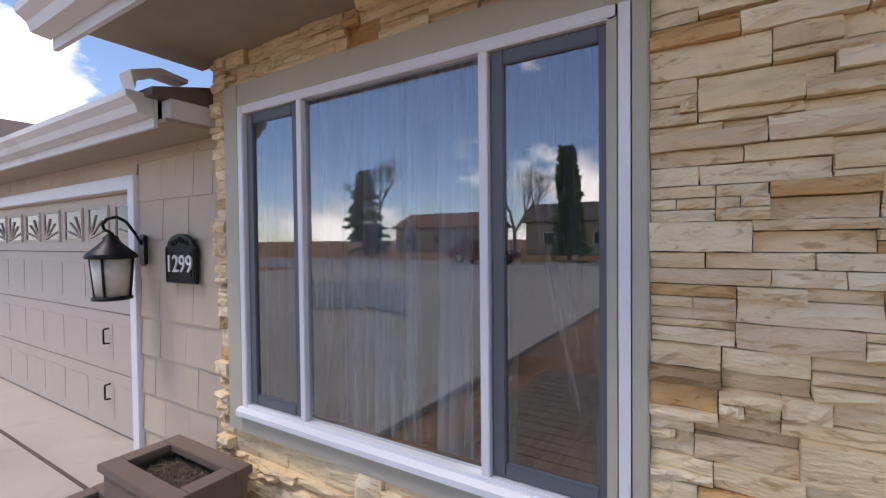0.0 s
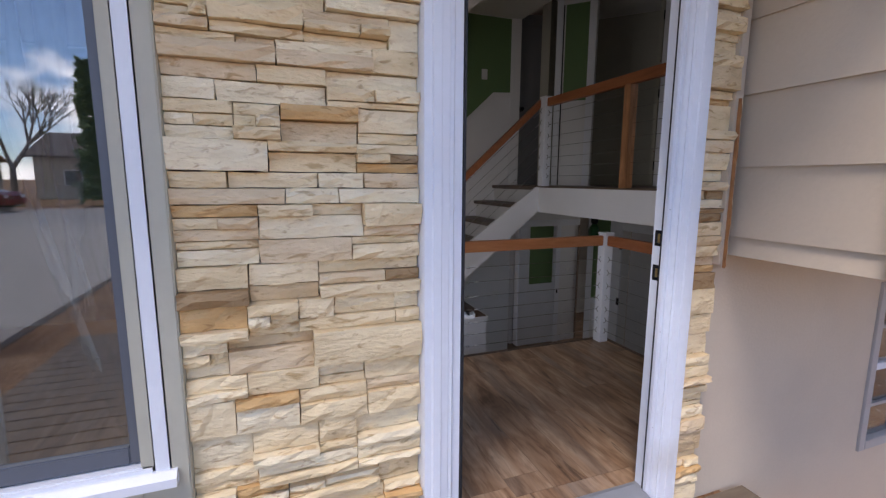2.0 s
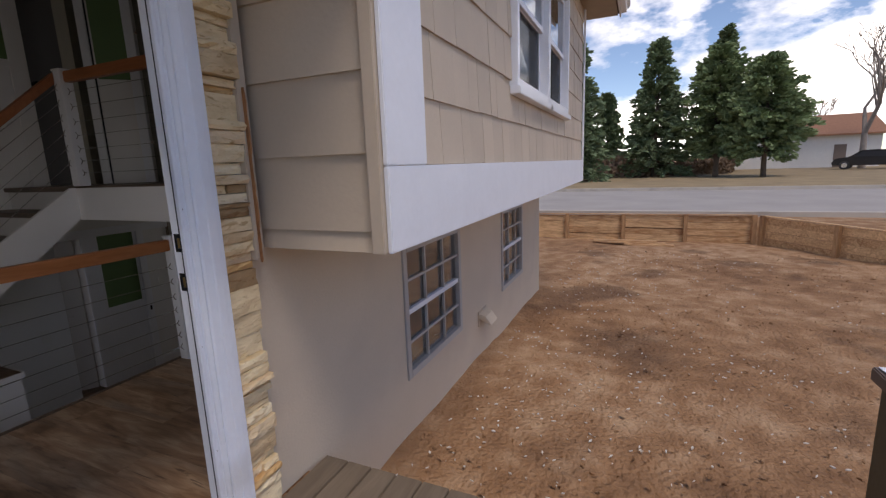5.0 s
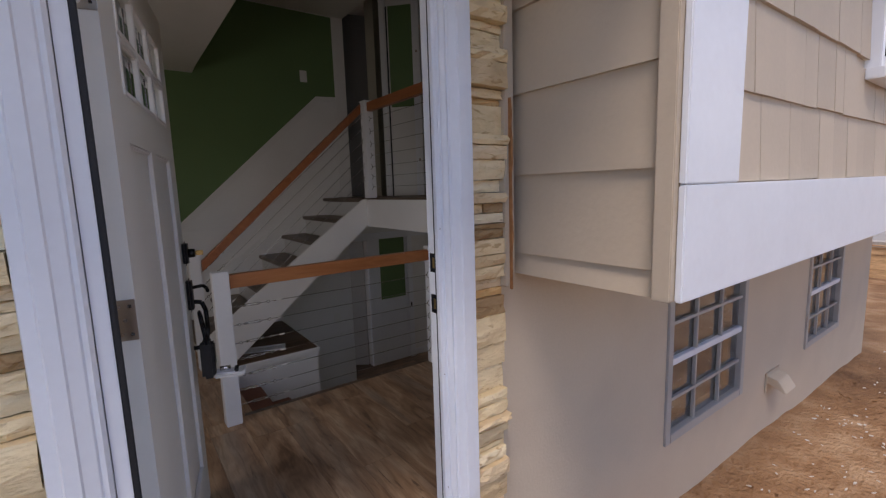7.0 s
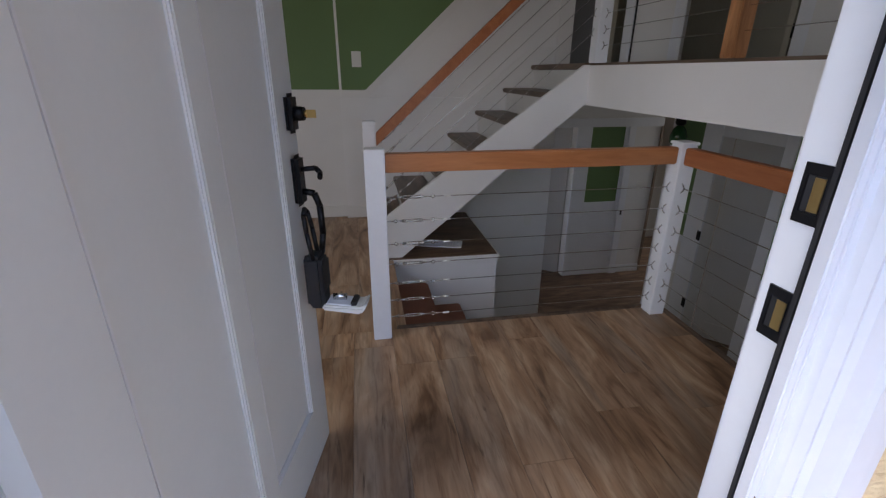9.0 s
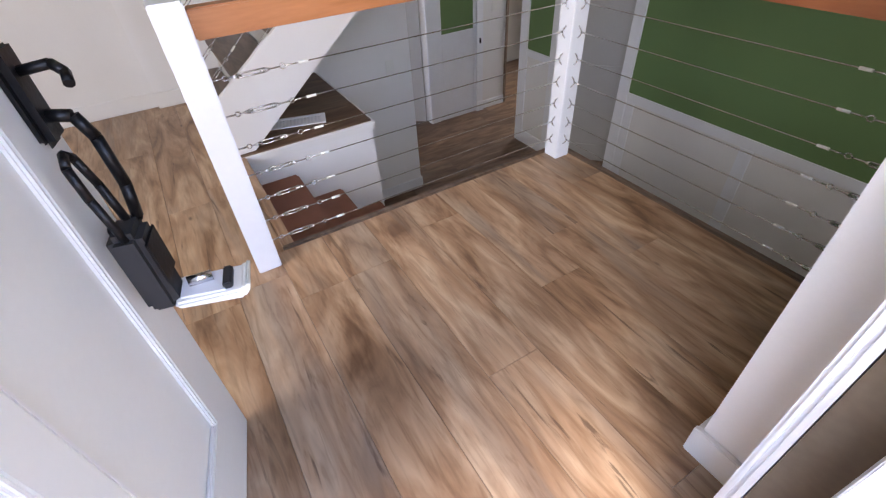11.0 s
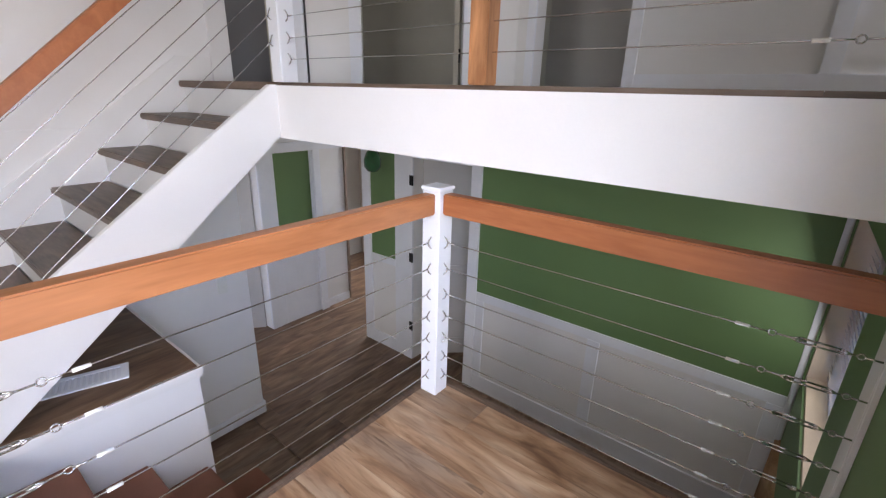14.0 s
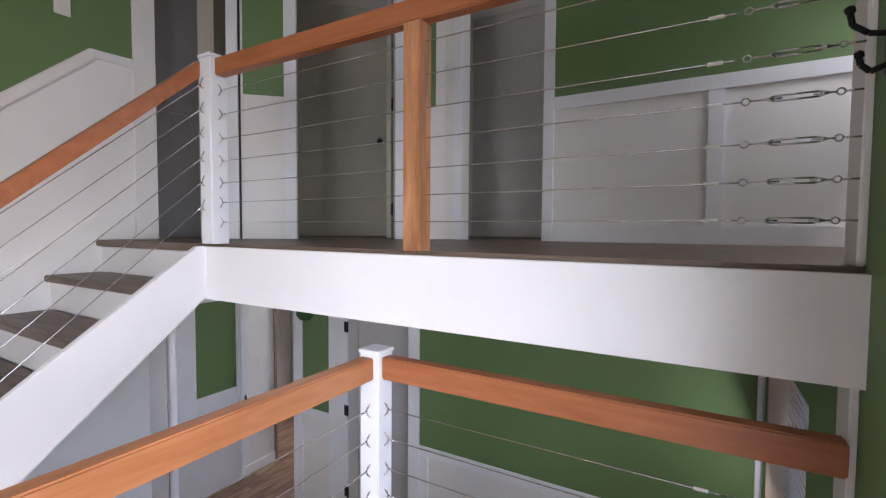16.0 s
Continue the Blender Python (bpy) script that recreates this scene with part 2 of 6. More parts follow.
def stone_mat(name, island=False):
    """Ledge stone: mostly cream, some ochre, a few dark brown, each stone by its own random number."""
    m, nt, b = nodes_of(name)
    N, L = nt.nodes, nt.links
    geo, oi = N.new("ShaderNodeNewGeometry"), N.new("ShaderNodeObjectInfo")
    rp = N.new("ShaderNodeValToRGB")
    cr = rp.color_ramp
    cr.interpolation = "CONSTANT"
    tones = [(0.0, (0.83, 0.67, 0.43)), (0.2, (0.88, 0.73, 0.49)), (0.42, (0.84, 0.68, 0.44)), (0.6, (0.90, 0.78, 0.56)),
             (0.78, (0.76, 0.60, 0.40)), (0.88, (0.68, 0.44, 0.21)), (0.94, (0.40, 0.27, 0.15)), (0.965, (0.66, 0.50, 0.31))]
    cr.elements[0].color, cr.elements[0].position = (*tones[0][1], 1), 0.0
    cr.elements[1].color, cr.elements[1].position = (*tones[1][1], 1), tones[1][0]
    for p, c in tones[2:]:
        cr.elements.new(p).color = (*c, 1)
    L.new(geo.outputs["Random Per Island"] if island else oi.outputs["Random"], rp.inputs["Fac"])
    n1, n2, n3 = N.new("ShaderNodeTexNoise"), N.new("ShaderNodeTexNoise"), N.new("ShaderNodeTexVoronoi")
    n1.inputs["Scale"].default_value, n1.inputs["Detail"].default_value = 14, 6
    n2.inputs["Scale"].default_value, n2.inputs["Detail"].default_value = 70, 6
    n3.inputs["Scale"].default_value = 30
    mp = N.new("ShaderNodeMapping")
    mp.inputs["Scale"].default_value = (0.55, 1, 1.6)
    L.new(geo.outputs["Position"], mp.inputs["Vector"])
    for n in (n1, n2, n3):
        L.new(mp.outputs["Vector"], n.inputs["Vector"])
    r2 = N.new("ShaderNodeValToRGB")
    r2.color_ramp.elements[0].position, r2.color_ramp.elements[1].position = 0.3, 0.7
    r2.color_ramp.elements[0].color, r2.color_ramp.elements[1].color = (0.88, 0.81, 0.70, 1), (1.14, 1.13, 1.09, 1)
    L.new(n1.outputs["Fac"], r2.inputs["Fac"])
    mx = N.new("ShaderNodeMixRGB")
    mx.blend_type = "MULTIPLY"
    mx.inputs["Fac"].default_value = 0.8
    L.new(rp.outputs["Color"], mx.inputs["Color1"])
    L.new(r2.outputs["Color"], mx.inputs["Color2"])
    pit, pr = N.new("ShaderNodeTexNoise"), N.new("ShaderNodeValToRGB")
    pit.inputs["Scale"].default_value, pit.inputs["Detail"].default_value, pit.inputs["Distortion"].default_value = 22, 8, 1.5
    L.new(mp.outputs["Vector"], pit.inputs["Vector"])
    pr.color_ramp.elements[0].position, pr.color_ramp.elements[1].position = 0.32, 0.42
    pr.color_ramp.elements[0].color, pr.color_ramp.elements[1].color = (0.70, 0.60, 0.50, 1), (1, 1, 1, 1)
    L.new(pit.outputs["Fac"], pr.inputs["Fac"])
    worn = N.new("ShaderNodeMixRGB")
    worn.blend_type = "MULTIPLY"
    worn.inputs["Fac"].default_value = 1.0
    L.new(mx.outputs["Color"], worn.inputs["Color1"])
    L.new(pr.outputs["Color"], worn.inputs["Color2"])
    L.new(worn.outputs["Color"], b.inputs["Base Color"])
    b.inputs["Roughness"].default_value = 0.85
    b.inputs["Specular IOR Level"].default_value = 0.25
    s = N.new("ShaderNodeMath")
    s.operation = "MULTIPLY_ADD"
    L.new(n1.outputs["Fac"], s.inputs[0])
    s.inputs[1].default_value = 1.5
    L.new(n2.outputs["Fac"], s.inputs[2])
    bp = N.new("ShaderNodeBump")
    bp.inputs["Strength"].default_value, bp.inputs["Distance"].default_value = 0.7, 0.010
    L.new(s.outputs[0], bp.inputs["Height"])
    L.new(bp.outputs["Normal"], b.inputs["Normal"])
    return m


def glass_mat(name, tint=(1, 1, 1), rough=0.0, ior=1.5):
    m, nt, b = nodes_of(name)
    b.inputs["Base Color"].default_value = (*tint, 1)
    b.inputs["Transmission Weight"].default_value = 1.0
    b.inputs["Roughness"].default_value = rough
    b.inputs["IOR"].default_value = ior
    return m


def sheer_mat(name, colour, alpha, fold_streaks=None):
    """Thin cloth or mesh that lets light through; an optional pair sets the cover of painted streaks that stand in for
    bright folds.
    """
    m, nt, b = nodes_of(name)
    N, L = nt.nodes, nt.links
    tr, df, tl = N.new("ShaderNodeBsdfTransparent"), N.new("ShaderNodeBsdfDiffuse"), N.new("ShaderNodeBsdfTranslucent")
    df.inputs["Color"].default_value = (*colour, 1)
    tl.inputs["Color"].default_value = (*colour, 1)
    m1, m2 = N.new("ShaderNodeMixShader"), N.new("ShaderNodeMixShader")
    m1.inputs[0].default_value, m2.inputs[0].default_value = 0.22, alpha
    # upright noise streaks in the cover imitate light and dark folds
    if fold_streaks:
        geo, mp, n1, rg = N.new("ShaderNodeNewGeometry"), N.new("ShaderNodeMapping"), N.new("ShaderNodeTexNoise"), N.new("ShaderNodeMapRange")
        mp.inputs["Scale"].default_value = (1.0, 0.25, 0.03)
        n1.inputs["Scale"].default_value, n1.inputs["Detail"].default_value = 11.0, 5.0
        rg.inputs["From Min"].default_value, rg.inputs["From Max"].default_value = 0.44, 0.60
        rg.inputs["To Min"].default_value, rg.inputs["To Max"].default_value = fold_streaks
        L.new(geo.outputs["Position"], mp.inputs["Vector"])
        L.new(mp.outputs["Vector"], n1.inputs["Vector"])
        L.new(n1.outputs["Fac"], rg.inputs["Value"])
        L.new(rg.outputs["Result"], m2.inputs[0])
    L.new(df.outputs[0], m1.inputs[1])
    L.new(tl.outputs[0], m1.inputs[2])
    L.new(tr.outputs[0], m2.inputs[1])
    L.new(m1.outputs[0], m2.inputs[2])
    L.new(m2.outputs[0], N["Material Output"].inputs["Surface"])
    return m


stone_mat("ledge_stone")
stone_mat("ledge_stone_joined", True)
mat("mortar", (0.16, 0.12, 0.085), 0.9, var=0.25)
mat("white_trim", (0.80, 0.82, 0.86), 0.45, var=0.04, bump=0.12, bscale=40, dirt=(0.62, 0.60, 0.57), dirt_at=0.74)
mat("white_wall", (0.80, 0.795, 0.79), 0.6, var=0.03, bump=0.06, bscale=120)
mat("white_panel", (0.78, 0.775, 0.765), 0.55, var=0.03, bump=0.05, bscale=120)
mat("green_wall", (0.125, 0.215, 0.085), 0.6, var=0.07, scale=2, bump=0.1, bscale=160)
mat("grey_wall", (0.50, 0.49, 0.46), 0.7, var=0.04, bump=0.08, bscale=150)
# olive tone with the dimness of the upper room put into it
mat("olive_dim", (0.42, 0.40, 0.33), 0.7, var=0.05, bump=0.08, bscale=150)
mat("ceiling_paint", (0.78, 0.77, 0.74), 0.8, var=0.03, bump=0.25, bscale=60)
mat("tan_siding", (0.56, 0.46, 0.35), 0.7, var=0.07, scale=3, bump=0.3, bscale=50, rand=0.06, dirt=(0.52, 0.43, 0.33), dirt_at=0.66)
mat("tan_stucco", (0.58, 0.48, 0.37), 0.8, var=0.06, scale=2.5, bump=0.3, bscale=90, dirt=(0.54, 0.445, 0.345), dirt_at=0.66)
mat("garage_tan", (0.55, 0.48, 0.41), 0.55, var=0.04, bump=0.1, bscale=60)
mat("window_trim", (0.50, 0.47, 0.37), 0.65, var=0.06, bump=0.15, bscale=50)
mat("vinyl_white", (0.82, 0.83, 0.86), 0.35, var=0.03, bump=0.03)
# sash grey is darkened: the shade of the recessed sashes is in the colour
mat("vinyl_grey_shaded", (0.12, 0.13, 0.15), 0.45, var=0.06, bump=0.05)
# siding tan darkened evenly: the shade under the eaves is in the colour
mat("soffit_shade_tan", (0.36, 0.30, 0.22), 0.75, var=0.1, bump=0.2, bscale=40)
mat("gutter_paint", (0.72, 0.70, 0.68), 0.4, var=0.05, bump=0.08, dirt=(0.5, 0.47, 0.43), dirt_at=0.7)
mat("roof_shingle", (0.16, 0.12, 0.10), 0.9, var=0.3, scale=12, bump=0.5, bscale=60)
mat("black_metal", (0.014, 0.014, 0.016), 0.42, 0.6, var=0.2, bump=0.15, bscale=120)
mat("black_rubber", (0.02, 0.02, 0.022), 0.65, var=0.15, bump=0.1)
mat("steel", (0.62, 0.62, 0.63), 0.22, 1.0, var=0.05, bump=0.0)
mat("satin_nickel", (0.45, 0.40, 0.34), 0.38, 1.0, var=0.1, bump=0.05)
mat("brass", (0.62, 0.44, 0.18), 0.3, 1.0, var=0.1, bump=0.0)
mat("door_paint", (0.76, 0.76, 0.72), 0.5, var=0.03, bump=0.06, bscale=80)
mat("closet_grey", (0.17, 0.168, 0.172), 0.5, var=0.04, bump=0.06, bscale=80)
mat("interior_door", (0.55, 0.54, 0.53), 0.5, var=0.04, bump=0.06, bscale=80)
mat("threshold_metal", (0.40, 0.41, 0.43), 0.6, 0.6, var=0.1, bump=0.1, bscale=200)
mat("stair_carpet", (0.23, 0.095, 0.06), 0.85, var=0.2, scale=6, bump=0.4, bscale=220)
mat("concrete", (0.47, 0.42, 0.36), 0.9, var=0.12, scale=2.0, bump=0.35, bscale=60, dirt=(0.36, 0.32, 0.27), dirt_at=0.64)
mat("asphalt", (0.36, 0.33, 0.30), 0.9, var=0.14, scale=0.6, bump=0.3, bscale=40)
mat("planter_brown", (0.17, 0.125, 0.10), 0.6, var=0.12, bump=0.2, bscale=60)
mat("planter_olive", (0.085, 0.075, 0.045), 0.55, var=0.12, bump=0.2, bscale=60)
mat("potting_soil", (0.06, 0.045, 0.032), 0.95, var=0.5, scale=30, bump=0.9, bscale=120)
mat("twig", (0.24, 0.18, 0.11), 0.9, var=0.2)
mat("mat_brick", (0.36, 0.15, 0.11), 0.8, var=0.2, scale=12, bump=0.4, bscale=120, rand=0.2)
mat("mat_rubber", (0.03, 0.024, 0.022), 0.75, var=0.2, bump=0.4, bscale=160)
mat("paper", (0.75, 0.76, 0.80), 0.6, var=0.05, bump=0.0)
mat("plastic_white", (0.78, 0.78, 0.75), 0.4, var=0.03, bump=0.0)
mat("plastic_film", (0.55, 0.60, 0.66), 0.18, var=0.25, scale=9, bump=0.5, bscale=18)
mat("needles", (0.17, 0.23, 0.12), 0.8, var=0.4, scale=1.5, bump=0.0)
mat("pine_needles", (0.21, 0.28, 0.13), 0.8, var=0.4, scale=1.5, bump=0.0)
mat("bark", (0.13, 0.10, 0.08), 0.9, var=0.3, bump=0.6, bscale=30)
mat("bare_bark", (0.26, 0.22, 0.19), 0.9, var=0.25, bump=0.4, bscale=30)
mat("dry_brush", (0.22, 0.15, 0.10), 0.9, var=0.35, bump=0.0)
mat("house_white", (0.70, 0.68, 0.64), 0.8, var=0.05, bump=0.1)
mat("house_tan", (0.46, 0.40, 0.33), 0.8, var=0.06, bump=0.1)
mat("roof_red", (0.30, 0.15, 0.09), 0.9, var=0.2, scale=8, bump=0.4)
mat("far_window", (0.03, 0.035, 0.045), 0.12, var=0.1, bump=0.0)
mat("car_black", (0.02, 0.02, 0.024), 0.2, var=0.1, bump=0.0)
mat("car_red", (0.20, 0.02, 0.02), 0.2, var=0.1, bump=0.0)
mat("blind", (0.33, 0.27, 0.20), 0.6, var=0.05, bump=0.05)
mat("muntin", (0.42, 0.40, 0.38), 0.5, var=0.05, bump=0.05)
mat("lamp_glass", (0.62, 0.58, 0.50), 0.5, var=0.2, scale=20, bump=0.2)
mat("green_glass", (0.02, 0.09, 0.03), 0.12, var=0.3, scale=20, bump=0.2)
mat("caulk_orange", (0.36, 0.16, 0.06), 0.8, var=0.3, scale=30, bump=0.4)
mat("white_scrap", (0.72, 0.68, 0.62), 0.85, var=0.2, bump=0.1)
glass_mat("window_glass", (0.74, 0.82, 0.90), ior=2.15)
sheer_mat("insect_screen", (0.018, 0.02, 0.024), 0.3)
sheer_mat("sheer_curtain", (0.80, 0.88, 0.92), 0.5, (0.02, 0.9))
plank_mat("floor_oak_y", [(0.19, 0.102, 0.055), (0.36, 0.212, 0.122), (0.465, 0.300, 0.187), (0.60, 0.43, 0.29)], "y")
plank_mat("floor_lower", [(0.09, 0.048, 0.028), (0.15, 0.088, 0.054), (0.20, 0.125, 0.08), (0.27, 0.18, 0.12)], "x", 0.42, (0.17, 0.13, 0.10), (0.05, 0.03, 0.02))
wood("tread_oak", (0.07, 0.046, 0.034), (0.20, 0.135, 0.097), "y", 0.45, 0.24, 0.3)
wood("rail_fir_x", (0.33, 0.12, 0.045), (0.52, 0.215, 0.09), "x", 0.38, 0.3, 0.2)
wood("rail_fir_y", (0.30, 0.095, 0.035), (0.46, 0.17, 0.07), "y", 0.38, 0.3, 0.2)
wood("post_fir", (0.28, 0.12, 0.05), (0.58, 0.28, 0.13), "z", 0.42, 0.22, 0.2)
wood("deck_board", (0.125, 0.092, 0.062), (0.215, 0.165, 0.115), "x", 0.65, 0.3, 0.5)
wood("cedar_fence", (0.34, 0.17, 0.07), (0.78, 0.52, 0.28), "y", 0.7, 0.25, 0.6)
wood("cedar_post", (0.26, 0.13, 0.06), (0.50, 0.29, 0.14), "z", 0.7, 0.25, 0.4)
wood("jamb_wood", (0.16, 0.11, 0.08), (0.28, 0.21, 0.16), "z", 0.6, 0.3, 0.2)


def dirt_mat(name):
    m, nt, b = nodes_of(name)
    N, L = nt.nodes, nt.links
    geo = N.new("ShaderNodeNewGeometry")
    ns = []
    for sc, de in ((0.35, 6), (3.2, 10), (26, 6), (0.9, 5)):
        n = N.new("ShaderNodeTexNoise")
        n.inputs["Scale"].default_value, n.inputs["Detail"].default_value = sc, de
        L.new(geo.outputs["Position"], n.inputs["Vector"])
        ns.append(n)
    r1 = N.new("ShaderNodeValToRGB")
    e = r1.color_ramp.elements
    e[0].position, e[1].position = 0.32, 0.68
    e[0].color, e[1].color = (0.21, 0.108, 0.056, 1), (0.58, 0.39, 0.24, 1)
    r1.color_ramp.elements.new(0.5).color = (0.37, 0.21, 0.112, 1)
    r2 = N.new("ShaderNodeValToRGB")
    r2.color_ramp.elements[0].position, r2.color_ramp.elements[1].position = 0.56, 0.68
    mx = N.new("ShaderNodeMath")
    mx.operation = "MULTIPLY_ADD"
    L.new(ns[1].outputs["Fac"], mx.inputs[0])
    mx.inputs[1].default_value = 0.55
    m0 = N.new("ShaderNodeMath")
    m0.operation = "MULTIPLY"
    L.new(ns[0].outputs["Fac"], m0.inputs[0])
    m0.inputs[1].default_value = 0.45
    L.new(m0.outputs[0], mx.inputs[2])
    L.new(mx.outputs[0], r1.inputs["Fac"])
    dk = N.new("ShaderNodeMixRGB")
    L.new(ns[3].outputs["Fac"], r2.inputs["Fac"])
    md = N.new("ShaderNodeMath")
    md.operation = "MULTIPLY"
    L.new(r2.outputs["Color"], md.inputs[0])
    L.new(ns[2].outputs["Fac"], md.inputs[1])
    L.new(md.outputs[0], dk.inputs["Fac"])
    L.new(r1.outputs["Color"], dk.inputs["Color1"])
    dk.inputs["Color2"].default_value = (0.09, 0.055, 0.04, 1)
    L.new(dk.outputs["Color"], b.inputs["Base Color"])
    b.inputs["Roughness"].default_value = 0.95
    b.inputs["Specular IOR Level"].default_value = 0.15
    bp = N.new("ShaderNodeBump")
    bp.inputs["Strength"].default_value, bp.inputs["Distance"].default_value = 1.0, 0.05
    L.new(ns[2].outputs["Fac"], bp.inputs["Height"])
    L.new(bp.outputs["Normal"], b.inputs["Normal"])
    return m


dirt_mat("dirt")
mat("dry_grass", (0.30, 0.22, 0.12), 0.95, var=0.3, scale=0.8, bump=0.5, bscale=30)

# ---- building helpers ----
LOCAL = set()


def box(bm, x0, x1, y0, y1, z0, z1, bevel=0.0):
    vs = [bm.verts.new((x, y, z)) for x in (x0, x1) for y in (y0, y1) for z in (z0, z1)]
    fs = [bm.faces.new([vs[i] for i in q]) for q in ((0, 1, 3, 2), (4, 6, 7, 5), (0, 4, 5, 1), (2, 3, 7, 6), (0, 2, 6, 4), (1, 5, 7, 3))]
    if bevel:
        es = list({e for f in fs for e in f.edges})
        bmesh.ops.bevel(bm, geom=es, offset=bevel, segments=2, affect="EDGES", clamp_overlap=True)
    return bm


def prism(bm, outline, axis, a, b, bevel=0.0):
    """Extrudes an outline of pairs along an axis from a to b. Pairs are (y, z), (x, z) or (x, y)."""
    def at(p, s):
        return {"x": (s, p[0], p[1]), "y": (p[0], s, p[1]), "z": (p[0], p[1], s)}[axis]
    lo = [bm.verts.new(at(p, a)) for p in outline]
    hi = [bm.verts.new(at(p, b)) for p in outline]
    fs = [bm.faces.new(lo), bm.faces.new(hi[::-1])]
    n = len(outline)
    for i in range(n):
        fs.append(bm.faces.new((lo[i], hi[i], hi[(i + 1) % n], lo[(i + 1) % n])))
    bmesh.ops.recalc_face_normals(bm, faces=fs)
    if bevel:
        bmesh.ops.bevel(bm, geom=list({e for f in fs for e in f.edges}), offset=bevel, segments=2, affect="EDGES", clamp_overlap=True)
    return bm


def rod(bm, p, q, r0, r1=None, n=8, caps=True):
    """A round bar from p to q."""
    p, q = Vector(p), Vector(q)
    r1 = r0 if r1 is None else r1
    d = q - p
    m = d.to_track_quat("Z", "Y").to_matrix()
    ra = [bm.verts.new(p + m @ Vector((r0 * math.cos(2 * math.pi * i / n), r0 * math.sin(2 * math.pi * i / n), 0))) for i in range(n)]
    rb = [bm.verts.new(q + m @ Vector((r1 * math.cos(2 * math.pi * i / n), r1 * math.sin(2 * math.pi * i / n), 0))) for i in range(n)]
    for i in range(n):
        bm.faces.new((ra[i], ra[(i + 1) % n], rb[(i + 1) % n], rb[i])).smooth = True
    if caps:
        bm.faces.new(ra[::-1])
        bm.faces.new(rb)
    return bm


def tube(bm, pts, r, n=8):
    for a, b in zip(pts, pts[1:]):
        rod(bm, a, b, r, r, n)
    return bm


def lathe(bm, prof, c, n=16):
    """A turned shape round the upright line through c: pairs of radius and height."""
    rings = []
    for r, z in prof:
        rings.append([bm.verts.new((c[0] + r * math.cos(2 * math.pi * i / n), c[1] + r * math.sin(2 * math.pi * i / n), c[2] + z)) for i in range(n)])
    for a, b in zip(rings, rings[1:]):
        for i in range(n):
            bm.faces.new((a[i], a[(i + 1) % n], b[(i + 1) % n], b[i])).smooth = True
    bm.faces.new(rings[0][::-1])
    bm.faces.new(rings[-1])
    return bm


def mesh_of(name, bm):
    me = bpy.data.meshes.new(name)
    bmesh.ops.recalc_face_normals(bm, faces=bm.faces[:])
    bm.to_mesh(me)
    bm.free()
    return me


def part(name, bm, material, parent=None, label=""):
    """One mesh object, under a thing or a part when a parent is given."""
    me = mesh_of(name, bm)
    me.materials.append(MATS[material])
    ob = new(name, me)
    if parent is not None:
        ob.parent = parent
        if parent.type == "EMPTY" and parent.name not in LOCAL:
            ob.matrix_parent_inverse = Matrix.Translation(parent.location).inverted()
    if label:
        ob["label"] = label
    return ob


def local_thing(name, m, label, category, group="", kind=""):
    """A thing whose parts are built in its own axes."""
    ob = new(name)
    ob.matrix_world = m
    ob.empty_display_size = 0.1
    LOCAL.add(ob.name)
    return tagged(ob, label, category, group, kind)


def thing(name, at, label, category, group="", kind=""):
    ob = new(name)
    ob.location = at
    ob.empty_display_size = 0.1
    return tagged(ob, label, category, group, kind)


def structure(name, bm, material, label, category):
    return tagged(part(name, bm, material), label, category, "", "structure")


def B(*a, **k):
    return box(bmesh.new(), *a, **k)


def wall(bm, axis, a0, a1, s0, s1, z0, z1, holes=()):
    """A wall of one skin: it lies across the axis ('y' wall runs along x), from a0 to a1 thick, s0 to s1 long, with holes (s0, s1, z0, z1)."""
    ss = sorted({s0, s1, *[min(max(h[k], s0), s1) for h in holes for k in (0, 1)]})
    zs = sorted({z0, z1, *[min(max(h[k], z0), z1) for h in holes for k in (2, 3)]})
    solid = {}
    for i in range(len(ss) - 1):
        for j in range(len(zs) - 1):
            cs, cz = (ss[i] + ss[i + 1]) / 2, (zs[j] + zs[j + 1]) / 2
            solid[i, j] = not any(h[0] < cs < h[1] and h[2] < cz < h[3] for h in holes)
    vs = {}

    def v(i, j, a):
        k = (i, j, a)
        if k not in vs:
            p = (ss[i], a, zs[j]) if axis == "y" else (a, ss[i], zs[j])
            vs[k] = bm.verts.new(p)
        return vs[k]
    for (i, j), on in solid.items():
        if not on:
            continue
        for a in (a0, a1):
            bm.faces.new((v(i, j, a), v(i + 1, j, a), v(i + 1, j + 1, a), v(i, j + 1, a)))
        for di, dj, p, q in ((-1, 0, (i, j), (i, j + 1)), (1, 0, (i + 1, j), (i + 1, j + 1)), (0, -1, (i, j), (i + 1, j)), (0, 1, (i, j + 1), (i + 1, j + 1))):
            if not solid.get((i + di, j + dj), False):
                bm.faces.new((v(*p, a0), v(*q, a0), v(*q, a1), v(*p, a1)))
    return bm


def W(*a, **k):
    return wall(bmesh.new(), *a, **k)

# ---- large structure: ground and outdoors ----


def in_yard(x, y):
    return 1.45 < x < 13.83 and (y > -4.3 or x < 14.0 - (-4.3 - y) * 1.52) and y > -12


def ground_height(x, y):
    if in_yard(x, y):
        return -0.58 - 0.033 * (x - 1.5)
    return -0.33 if x > 1.45 else -0.16


